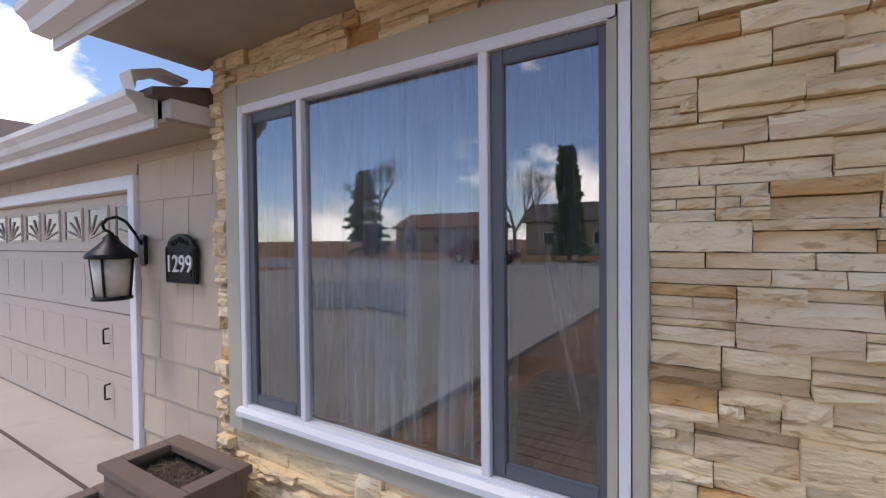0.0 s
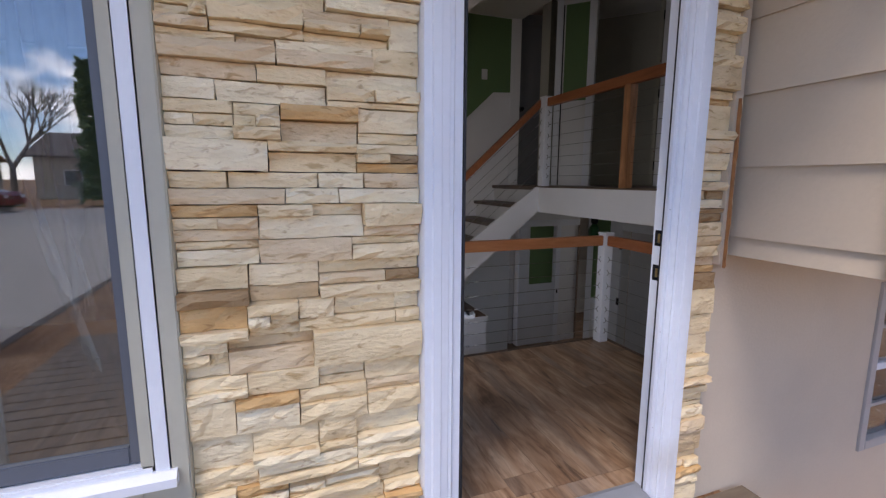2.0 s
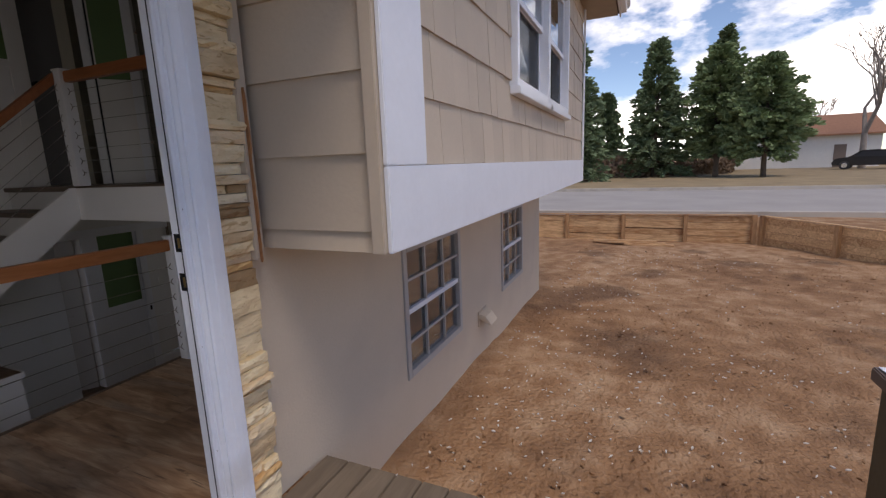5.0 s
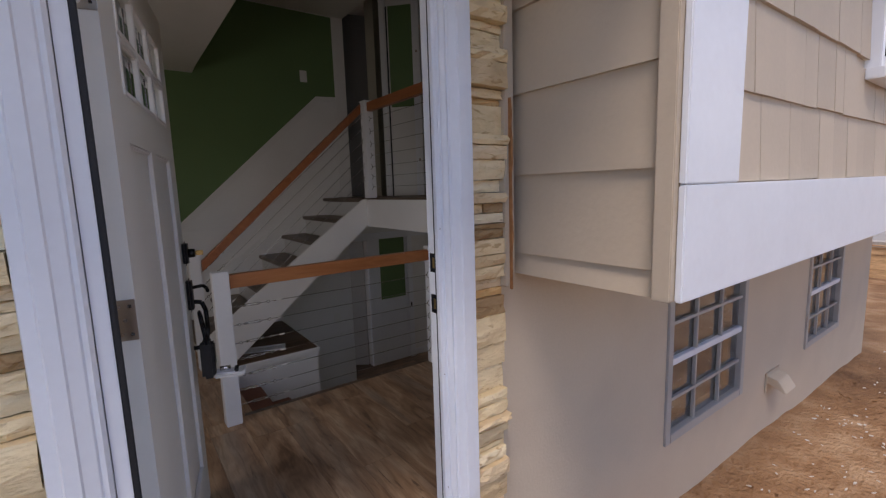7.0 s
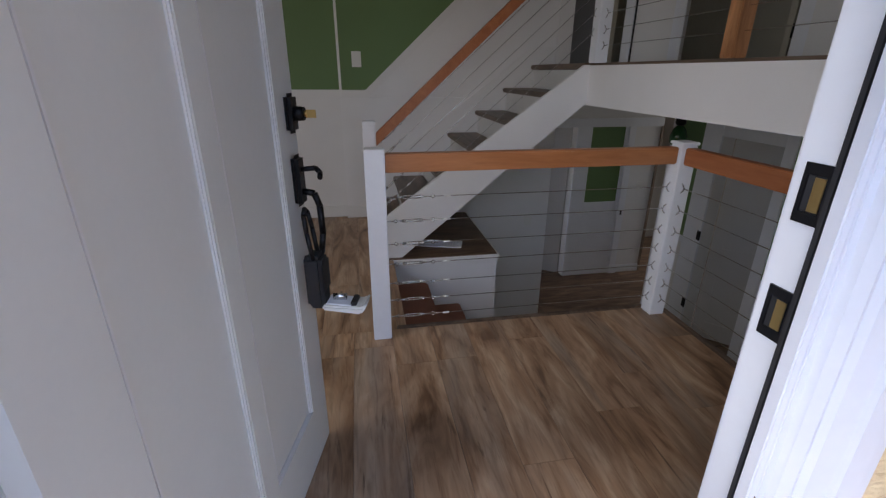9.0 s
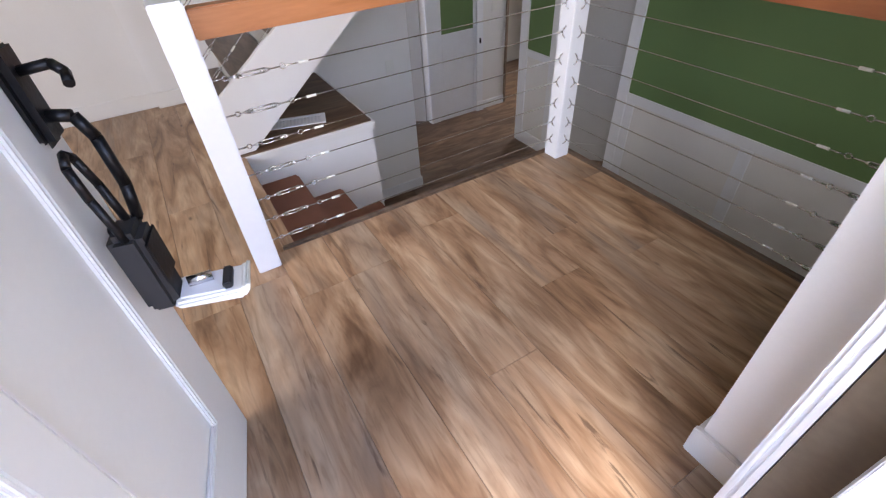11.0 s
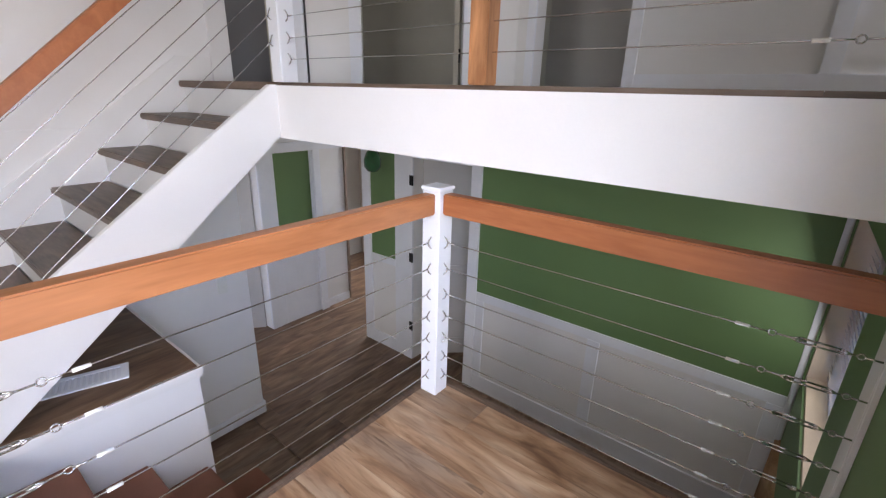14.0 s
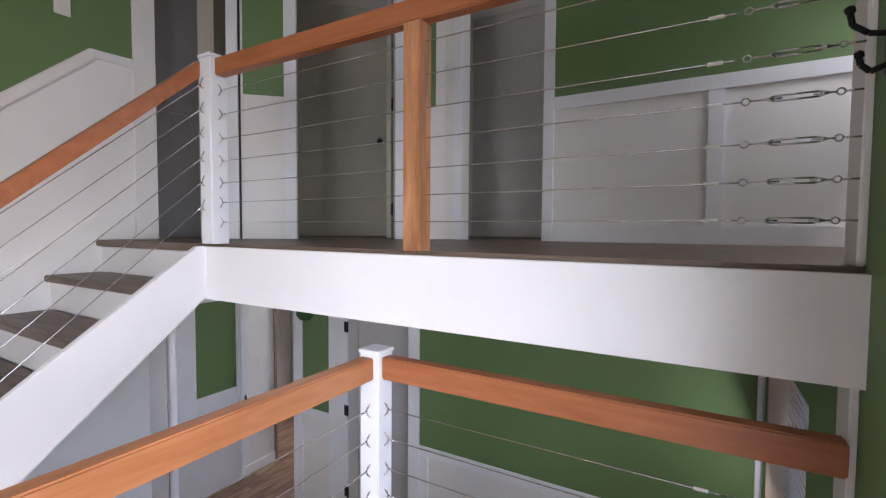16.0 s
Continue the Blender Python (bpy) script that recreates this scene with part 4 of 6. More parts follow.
# ---- picture window ----
win = thing("window_1", (-1.82, 0.0, 0.535), "white vinyl three-light slider window in the stone wall", "window", "", "structure")
part("window_frame", ring(bmesh.new(), -2.765, -0.87, 0.51, 2.085, 0.042, -0.022, 0.04, 0.004), "vinyl_white", win)
for xm in (-2.318, -1.373):
    part("mullion", B(xm, xm + 0.034, -0.02, 0.03, 0.553, 2.042, bevel=0.003), "vinyl_white", win)
part("window_sill", prism(bmesh.new(), [(-0.05, 0.495), (-0.05, 0.52), (-0.03, 0.535), (-0.01, 0.535), (-0.01, 0.495)], "x", -2.78, -0.855), "vinyl_white", win)
for x0, x1 in ((-2.72, -2.318), (-1.339, -0.915)):
    s = part("sash", ring(bmesh.new(), x0 + 0.004, x1 - 0.004, 0.556, 2.040, 0.05, 0.0, 0.032, 0.004), "vinyl_grey_shaded", win, "sliding sash with its shade put into the dark grey")
    pane("pane", x0 + 0.05, x1 - 0.05, 0.605, 1.99, 0.012, s)
    part("insect_screen", B(x0 + 0.05, x1 - 0.05, 0.024, 0.0245, 0.605, 1.99), "insect_screen", s, "dark insect screen")
pane("pane", -2.283, -1.374, 0.556, 2.04, 0.008, win)
bm = bmesh.new()
ring(bm, -2.885, -0.825, 0.40, 2.20, 0.118, -0.018, 0.05, 0.004)
structure("trim_window", bm, "window_trim", "sage beige wooden trim round the picture window", "trim")


def curtain(label, left, right, folds, amp, y, seed):
    """A hanging sheer cloth with uneven folds that widen towards the hem."""
    rng = random.Random(seed)
    knots = [0.0]
    for k in range(folds):
        knots.append(knots[-1] + rng.uniform(0.5, 1.6))
    total = knots[-1]
    rows = []
    for k in range(folds):
        depth = rng.uniform(0.45, 1.0)
        for q in range(8):
            f = q / 8
            rows.append(((knots[k] + (knots[k + 1] - knots[k]) * f) / total, depth * math.sin(2 * math.pi * f) + 0.18 * math.sin(23 * f + k), rng.uniform(-0.012, 0.012)))
    rows.append((1.0, 0.0, 0.0))
    bm = bmesh.new()
    nz = 16
    g = {}
    for j in range(nz + 1):
        z = 0.02 + (2.452 - 0.02) * j / nz
        spread = 0.75 + 0.4 * (1 - j / nz)
        for i, (u, d, sway) in enumerate(rows):
            x = left(z) + (right(z) - left(z)) * u + sway * (1 - j / nz) * 1.5
            g[i, j] = bm.verts.new((x, y + amp * spread * d, z))
    for j in range(nz):
        for i in range(len(rows) - 1):
            bm.faces.new((g[i, j], g[i + 1, j], g[i + 1, j + 1], g[i, j + 1])).smooth = True
    ob = part("curtain", bm, "sheer_curtain")
    return tagged(ob, label, "curtain", "curtains of the picture window")


curtain("sheer white curtain in soft folds behind the window glass", lambda z: -2.40 - 0.02 * z, lambda z: -1.36 + 0.03 * z, 19, 0.075, 0.235, 2)
curtain("sheer white curtain drawn aside behind the window glass", lambda z: -1.02 - 0.24 * min(max(z - 0.5, 0), 1.0) ** 0.7 - 0.05 * max(z - 1.5, 0), lambda z: -0.76, 8, 0.06, 0.22, 5)
curtain("sheer grey curtain edge at the side of the window", lambda z: -2.84, lambda z: -2.62 + 0.02 * z, 4, 0.03, 0.205, 8)
bm = bmesh.new()
rod(bm, (-2.9, 0.23, 2.445), (-0.7, 0.23, 2.445), 0.012)
for xb in (-2.88, -1.8, -0.72):
    box(bm, xb - 0.01, xb + 0.01, 0.142, 0.23, 2.43, 2.46)
tagged(part("curtain_rod", bm, "black_metal"), "thin dark curtain rod above the picture window", "curtain rod")

# ---- front door frame ----
df = thing("door_frame", (0.44, 0.05, 0.0), "white painted front door frame with ridged casing", "door frame", "", "structure")
for side in (0, 1):
    x = 0.885 if side else -0.02
    s = 1 if side else -1
    pr = [(x + s * 0.012, 0.02), (x + s * 0.012, -0.016), (x + s * 0.02, -0.026), (x + s * 0.03, -0.022), (x + s * 0.034, -0.03), (x + s * 0.06, -0.036), (x + s * 0.064, -0.042),
          (x + s * 0.09, -0.044), (x + s * 0.095, -0.036), (x + s * 0.118, -0.036), (x + s * 0.122, -0.02), (x + s * 0.122, 0.03)]
    part("casing", prism(bmesh.new(), pr, "z", -0.14, 2.16), "white_trim", df)
    x = 0.885 if side else 0.0
    jamb = part("jamb", B(min(x, x + s * 0.03), max(x, x + s * 0.03), -0.005, 0.072 if side else 0.135, -0.06, 2.06, bevel=0.002), "white_trim", df)
    if side:
        part("stop", B(0.873, 0.885, -0.004, 0.014, 0.0, 2.04, bevel=0.002), "white_trim", df)
        part("weather_strip", B(0.876, 0.885, 0.0145, 0.0255, 0.0, 2.04, bevel=0.003), "black_rubber", df, "dark rubber weather strip")
    else:
        part("weather_strip", B(0.0, 0.014, -0.004, 0.034, 0.0, 2.04, bevel=0.004), "black_rubber", df, "dark rubber weather strip")
    if side:
        for z in (1.102, 0.960):
            bm = bmesh.new()
            box(bm, 0.882, 0.8855, 0.026, 0.031, z - 0.032, z + 0.032)
            box(bm, 0.882, 0.8855, 0.053, 0.058, z - 0.032, z + 0.032)
            box(bm, 0.882, 0.8855, 0.031, 0.053, z + 0.020, z + 0.032)
            box(bm, 0.882, 0.8855, 0.031, 0.053, z - 0.032, z - 0.020)
            p = part("strike_plate", bm, "black_metal", df, "black strike plate")
            # thin black plate imitates the shade inside an uncut latch hole
            part("latch_hole", B(0.8835, 0.8848, 0.0315, 0.0525, z - 0.0195, z + 0.0195), "black_rubber", p, "black plate in place of the shaded latch hole")
            part("latch_lip", B(0.8822, 0.8834, 0.032, 0.044, z - 0.018, z + 0.018), "brass", p, "worn brass lip")
        for z in (0.30, 0.72, 1.22, 1.45, 1.80):
            bm = bmesh.new()
            rod(bm, (0.8835, 0.10 if z > 1.3 else -0.0, z), (0.8862, 0.10 if z > 1.3 else -0.0, z), 0.004, n=6)
            part("screw_hole", bm, "jamb_wood", df)
for z in (0.262, 1.062, 1.812):
    part("hinge_plate", B(-0.0005, 0.003, 0.048, 0.092, z - 0.05, z + 0.05, bevel=0.001), "satin_nickel", df)
pr = [(0.02, 2.04), (-0.012, 2.04), (-0.022, 2.058), (-0.022, 2.07), (-0.036, 2.10), (-0.044, 2.13), (-0.036, 2.158), (0.03, 2.16)]
part("head_casing", prism(bmesh.new(), pr, "x", 0.0, 0.885), "white_trim", df)
part("head_jamb", B(0.0, 0.885, 0.021, 0.135, 2.04, 2.06), "white_trim", df)
part("threshold", prism(bmesh.new(), [(-0.07, -0.13), (-0.07, -0.05), (-0.03, -0.016), (0.05, 0.004), (0.068, 0.003), (0.068, -0.10)], "x", 0.0, 0.885), "threshold_metal", df, "worn aluminium threshold")

# ---- front door leaf, standing open ----
door = local_thing("front_door", Matrix.Translation((0.004, 0.095, 0.012)) @ Matrix.Rotation(radians(77.0), 4, "Z") @ Matrix.Translation((0, -0.044, 0)), "greige painted front door with six small panes standing open", "door")
DW, DH, DT = 0.905, 2.02, 0.044
leaf = wall(bmesh.new(), "y", 0.0, DT, 0.012, DW, 0.0, DH, holes=[(0.155, 0.785, 1.60, 1.90), (0.155, 0.44, 0.20, 1.48), (0.505, 0.785, 0.20, 1.48)])
part("leaf", leaf, "door_paint", door)
for u0, u1 in ((0.155, 0.44), (0.505, 0.785)):
    bm = B(u0, u1, 0.012, 0.034, 0.20, 1.48)
    p = part("panel", bm, "door_paint", door)
    bm = bmesh.new()
    for a, b, c, d in ((u0, u0 + 0.012, 0.20, 1.48), (u1 - 0.012, u1, 0.20, 1.48), (u0 + 0.012, u1 - 0.012, 0.20, 0.212), (u0 + 0.012, u1 - 0.012, 1.468, 1.48)):
        box(bm, a, b, 0.001, 0.0118, c, d, bevel=0.004)
    part("moulding", bm, "white_panel", p)
for k in range(3):
    for r in range(2):
        u0 = 0.155 + 0.21 * k
        z0 = 1.60 + 0.15 * r
        w = part("lite_frame", ring(ring(bmesh.new(), u0, u0 + 0.21, z0, z0 + 0.15, 0.016, -0.004, 0.009, 0.003), u0, u0 + 0.21, z0, z0 + 0.15, 0.016, DT - 0.009, DT + 0.004, 0.003), "white_panel", door)
        pane("pane", u0 + 0.016, u0 + 0.194, z0 + 0.016, z0 + 0.134, 0.02, w)


def hinge(z):
    h = part("hinge", B(0.0085, 0.0118, 0.001, 0.043, z - 0.05, z + 0.05, bevel=0.001), "satin_nickel", door, "satin nickel butt hinge")
    bm = bmesh.new()
    for k in range(5):
        rod(bm, (0.002, 0.049, z - 0.05 + 0.0202 * k), (0.002, 0.049, z - 0.032 + 0.0202 * k), 0.0075, n=10)
    part("knuckle", bm, "satin_nickel", h)
    for dy, dz in ((0.012, 0.034), (0.012, -0.034), (0.024, 0.0), (0.034, 0.034), (0.034, -0.034)):
        bm = bmesh.new()
        rod(bm, (0.0065, dy, z + dz), (0.009, dy, z + dz), 0.0045, 0.0045, 8)
        part("screw", bm, "steel", h)


for z in (0.25, 1.05, 1.80):
    hinge(z)
# lockset on the outer face
UL = 0.855
bm = bmesh.new()
box(bm, UL - 0.028, UL + 0.028, -0.02, -0.001, 1.055, 1.155, bevel=0.01)
dead = part("deadbolt", bm, "black_metal", door, "black deadbolt with a brass key cylinder")
bm = bmesh.new()
rod(bm, (UL, -0.021, 1.105), (UL, -0.045, 1.105), 0.019, 0.017, 14)
part("cylinder", bm, "black_metal", dead)
bm = bmesh.new()
rod(bm, (UL, -0.046, 1.105), (UL, -0.052, 1.105), 0.008, 0.008, 10)
box(bm, UL - 0.002, UL + 0.002, -0.075, -0.05, 1.095, 1.115)
part("key_slot", bm, "brass", dead)
bm = B(UL - 0.028, UL + 0.028, -0.022, -0.001, 0.86, 1.00, bevel=0.01)
esc = part("escutcheon", bm, "black_metal", door, "black handle plate")
bm = bmesh.new()
tube(bm, [(UL, -0.02, 0.96), (UL, -0.06, 0.965), (UL - 0.01, -0.075, 0.955), (UL - 0.03, -0.08, 0.945)], 0.007)
part("thumb_latch", bm, "black_metal", esc)
bm = bmesh.new()
tube(bm, [(UL, -0.02, 0.90), (UL, -0.05, 0.895), (UL, -0.062, 0.86), (UL, -0.064, 0.78), (UL, -0.055, 0.72), (UL, -0.03, 0.70), (UL, -0.004, 0.70)], 0.009, 10)
part("grip", bm, "black_metal", esc)

# key box hanging from the handle
lock = local_thing("lock_box", door.matrix_world @ Matrix.Translation((UL - 0.075, -0.062, 0.625)) @ Matrix.Diagonal((0.72, 0.76, 0.85, 1)), "black realtor key box with its white flap hanging open", "lock box")
bm = bmesh.new()
tube(bm, [(-0.03, 0.0, 0.13), (-0.032, 0.012, 0.22), (-0.022, 0.02, 0.275), (0.0, 0.022, 0.29), (0.022, 0.02, 0.275), (0.032, 0.012, 0.22), (0.03, 0.0, 0.13)], 0.0085, 8)
part("shackle", bm, "black_metal", lock)
bm = B(-0.045, 0.045, -0.03, 0.035, -0.04, 0.145, bevel=0.014)
body = part("case", bm, "black_rubber", lock)
bm = bmesh.new()
for k in range(4):
    rod(bm, (-0.024 + 0.016 * k, -0.032, 0.06), (-0.024 + 0.016 * k, -0.028, 0.06), 0.0055, n=8)
part("button", bm, "steel", body)
bm = B(-0.042, 0.042, -0.034, -0.029, 0.02, 0.12, bevel=0.004)
part("keypad", bm, "black_metal", body)
bm = prism(bmesh.new(), [(-0.02, -0.040), (-0.16, -0.052), (-0.18, -0.030), (-0.18, -0.012), (-0.165, -0.027), (-0.02, -0.023)], "x", -0.05, 0.05, bevel=0.006)
flap = part("flap", bm, "plastic_white", lock, "white plastic flap hanging open")
part("card", prism(bmesh.new(), [(-0.035, -0.021), (-0.125, -0.0275), (-0.125, -0.022), (-0.035, -0.016)], "x", -0.038, 0.036), "paper", flap, "printed paper card")
part("clip", B(-0.034, 0.034, -0.142, -0.122, -0.029, -0.012, bevel=0.003), "black_rubber", flap)
bm = bmesh.new()
rod(bm, (0.0, -0.05, -0.008), (0.012, -0.10, -0.012), 0.012, n=8)
part("key", bm, "steel", flap)

# ---- upper staircase ----
st = thing("staircase", (0.5, 3.1, 0.0), "white staircase with grey-brown wooden treads rising to the landing", "staircase")
for k in range(1, 7):
    z, x = UF - 0.183 * k, 1.92 - 0.24 * k
    bm = B(x - 0.03, x + 0.235, 2.622, 3.58, z - 0.035, z, bevel=0.006)
    part("tread", bm, "tread_oak", st, "worn grey-brown wooden tread")
    part("riser", B(x, x + 0.018, 2.622, 3.58, max(z - 0.183, 0.002), z - 0.036), "white_panel", st)
part("riser", B(1.92, 1.935, 2.622, 3.58, UF - 0.183, UF - 0.04), "white_panel", st)
part("tread", B(1.89, 2.02, 2.60, 3.585, UF - 0.036, UF, bevel=0.006), "tread_oak", st, "worn wooden nosing of the landing")
part("stringer", prism(bmesh.new(), [(0.50, 0.0), (0.50, 0.255), (1.885, 1.268), (1.925, 1.268), (1.925, 1.03), (0.665, 0.0)], "y", 2.585, 2.62, bevel=0.003), "white_wall", st)
part("skirt", prism(bmesh.new(), [(0.50, 0.0), (0.50, 0.38), (1.90, 1.42), (2.10, 1.42), (2.10, 1.30), (1.92, 1.05), (0.70, 0.0)], "y", 3.583, 3.599), "white_panel", st)
part("soffit", prism(bmesh.new(), [(0.66, 0.01), (1.93, 1.04), (1.93, 1.025), (0.68, 0.002)], "y", 2.622, 3.598), "white_wall", st)

# ---- platform under the stairs ----
pl = thing("platform", (1.0, 3.0, 0.0), "white boxed platform with a wooden top under the stairs", "platform", "", "structure")
part("platform_body", B(0.575, 1.35, 2.56, 3.597, LF, -0.03), "white_wall", pl)
part("platform_cap", B(0.575, 1.368, 2.542, 2.559, -0.055, -0.004, bevel=0.004), "white_panel", pl)
part("platform_cap", B(1.351, 1.368, 2.56, 3.59, -0.055, -0.004, bevel=0.004), "white_panel", pl)
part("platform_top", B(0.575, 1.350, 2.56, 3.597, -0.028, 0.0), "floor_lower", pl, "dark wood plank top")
reg = thing("floor_register", (0.97, 2.80, 0.0), "white metal floor register lying on the platform", "register")
rm = Matrix.Translation((0.97, 2.805, 0.0)) @ Matrix.Rotation(radians(-17), 4, "Z") @ Matrix.Translation((-0.97, -2.805, 0.0))
bm = bmesh.new()
for a, b, c, d in ((0.80, 0.83, 2.735, 2.875), (1.11, 1.14, 2.735, 2.875), (0.83, 1.11, 2.735, 2.76), (0.83, 1.11, 2.85, 2.875)):
    box(bm, a, b, c, d, 0.001, 0.008, bevel=0.002)
part("register_frame", bm, "white_trim", reg)
for k in range(13):
    bm = B(0.835 + 0.021 * k, 0.845 + 0.021 * k, 2.761, 2.849, 0.002, 0.007)
    part("slat", bm, "vinyl_white", reg)
part("register_pan", B(0.83, 1.11, 2.76, 2.85, 0.0005, 0.0015), "paper", reg)
reg.matrix_world = rm @ Matrix.Translation(reg.location)

# ---- lower stairs ----
ls = thing("lower_staircase", (1.3, 2.1, LF), "reddish brown carpeted stairs going down to the lower level", "staircase")
for k in range(1, 7):
    x0 = 0.575 + 0.24 * (k - 1)
    z = -0.1886 * k
    part("step", B(x0, x0 + 0.265, 1.662, 2.556, z - 0.18, z, bevel=0.012), "stair_carpet", ls)
part("nosing", B(0.555, 0.60, 1.662, 2.54, -0.03, 0.004, bevel=0.006), "floor_oak_y", ls, "wooden nosing at the top of the stairs")
bm = B(0.55, 2.03, 1.645, 1.675, -0.06, 0.006, bevel=0.005)
structure("trim_landing_edge", bm, "tread_oak", "wooden edge strip along the stairwell", "trim")
bm = B(2.005, 2.04, 0.287, 1.644, -0.06, 0.006, bevel=0.005)
structure("trim_landing_side", bm, "tread_oak", "wooden edge strip above the lower room", "trim")

# ---- railings ----
CZ = (0.10, 0.19, 0.28, 0.38, 0.48, 0.59, 0.70)


def wye(parent, p, out, side):
    """Forked cable fitting on a post: out is the way the cable leaves, side a unit vector across it."""
    p, out, side = Vector(p), Vector(out), Vector(side)
    bm = bmesh.new()
    c = p + out * 0.012
    rod(bm, c, c + out * 0.028, 0.0036, 0.003, 6)
    for s in (-1, 1):
        a = c + Vector((0, 0, 0.012 * s)) - out * 0.002 + side * 0.004
        tube(bm, [c, a, a + Vector((0, 0, 0.012 * s)) - out * 0.010 + side * 0.002], 0.003, 6)
    return part("cable_fitting", bm, "steel", parent)


def turnbuckle(parent, p, way):
    """Eye screw, hook and tensioner at the end of a cable, leaving p along way."""
    p, way = Vector(p), Vector(way).normalized()
    up = Vector((0, 0, 1))
    up = (up - way * up.dot(way)).normalized()
    bm = bmesh.new()
    rod(bm, p, p + way * 0.03, 0.0026, n=6)
    tube(bm, [p + way * 0.03 + (up * math.sin(a) - way * math.cos(a) + way) * 0.0075 for a in [i * math.pi / 4 for i in range(9)]], 0.0021, 6)
    for s in (-1, 1):
        tube(bm, [p + way * 0.055, p + way * 0.075 + up * 0.0058 * s, p + way * 0.155 + up * 0.0058 * s, p + way * 0.17], 0.0025, 6)
    rod(bm, p + way * 0.045, p + way * 0.085, 0.0024, n=6)
    rod(bm, p + way * 0.14, p + way * 0.20, 0.0024, n=6)
    tube(bm, [p + way * 0.21 + (up * math.sin(a) - way * math.cos(a)) * 0.0085 for a in [i * math.pi / 4 for i in range(9)]], 0.0021, 6)
    rod(bm, p + way * 0.22, p + way * 0.26, 0.0022, n=6)
    t = part("turnbuckle", bm, "steel", parent)
    bm = bmesh.new()
    q = p + way * 0.275
    rod(bm, q - way * 0.016, q + way * 0.016, 0.0048, n=8)
    part("ferrule", bm, "plastic_white", t, "bright crimped ferrule")


def cable(parent, p, q):
    bm = bmesh.new()
    rod(bm, p, q, 0.0019, n=6, caps=False)
    return part("cable", bm, "steel", parent)


rl = thing("entry_railing", (1.2, 1.6, 0.0), "cable railing with white posts and fir handrail round the landing", "railing")
part("post", B(0.432, 0.518, 1.558, 1.642, 0.0, 0.918, bevel=0.004), "white_trim", rl, "white square newel post")
corner = part("post", B(1.908, 1.992, 1.558, 1.642, 0.0, 0.904, bevel=0.004), "white_trim", rl, "white square corner post")
part("cap", B(1.903, 1.997, 1.553, 1.647, 0.905, 0.919, bevel=0.003), "white_trim", corner)
part("handrail", B(0.519, 1.907, 1.575, 1.628, 0.815, 0.895, bevel=0.005), "rail_fir_x", rl, "orange-brown fir handrail")
part("handrail", B(1.925, 1.978, 0.287, 1.557, 0.815, 0.895, bevel=0.005), "rail_fir_y", rl, "orange-brown fir handrail")
for z in CZ:
    turnbuckle(rl, (0.519, 1.60, z), (1, 0, 0))
    cable(rl, (0.80, 1.60, z), (1.871, 1.60, z))
    wye(rl, (1.907, 1.60, z), (-1, 0, 0), (0, -1, 0))
    turnbuckle(rl, (1.95, 0.287, z), (0, 1, 0))
    cable(rl, (1.95, 0.56, z), (1.95, 1.521, z))
    wye(rl, (1.95, 1.557, z), (0, -1, 0), (-1, 0, 0))

ru = thing("landing_railing", (1.95, 1.4, UF), "cable railing with a fir handrail edging the upper landing", "railing")
tp = part("post", B(1.905, 1.99, 2.505, 2.59, UF, UF + 0.845, bevel=0.004), "white_trim", ru, "white square post at the stair head")
part("cap", B(1.90, 1.995, 2.50, 2.595, UF + 0.846, UF + 0.860, bevel=0.003), "white_trim", tp)
part("post", B(1.915, 1.985, 1.39, 1.46, UF, UF + 0.762, bevel=0.004), "post_fir", ru, "knotty orange fir post")
part("handrail", B(1.925, 1.978, 0.287, 2.504, UF + 0.763, UF + 0.840, bevel=0.005), "rail_fir_y", ru, "orange-brown fir handrail")
for z in CZ:
    turnbuckle(ru, (1.95, 0.287, UF + z), (0, 1, 0))
    cable(ru, (1.95, 0.56, UF + z), (1.95, 2.468, UF + z))
    wye(ru, (1.95, 2.504, UF + z), (0, -1, 0), (-1, 0, 0))

rs = thing("stair_railing", (1.2, 2.6, 0.0), "sloping cable railing with a fir handrail beside the stairs", "railing")
part("post", B(0.44, 0.522, 2.625, 2.705, 0.0, 0.925, bevel=0.004), "white_trim", rs, "white square newel at the stair foot")
bm = prism(bmesh.new(), [(0.522, 0.78), (0.522, 0.858), (1.904, 2.115), (1.904, 2.037)], "y", 2.575, 2.628, bevel=0.004)
# the darker of the two firs, so this rail's shadow sits in its colour
part("handrail", bm, "rail_fir_y", rs, "fir handrail with its shadow put into a darker reddish brown")
sl = (2.10 - 0.86) / (1.904 - 0.522)
way = Vector((1, 0, sl)).normalized()
for k, z in enumerate((0.02, 0.13, 0.24, 0.35, 0.46, 0.57)):
    p = Vector((0.523, 2.645, 0.20 + z))
    q = Vector((1.902, 2.56, 0.20 + z + sl * 1.379))
    w2 = (q - p).normalized()
    turnbuckle(rs, p, w2)
    cable(rs, p + w2 * 0.28, q - w2 * 0.036)
    wye(rs, q, -w2, (0, -1, 0))


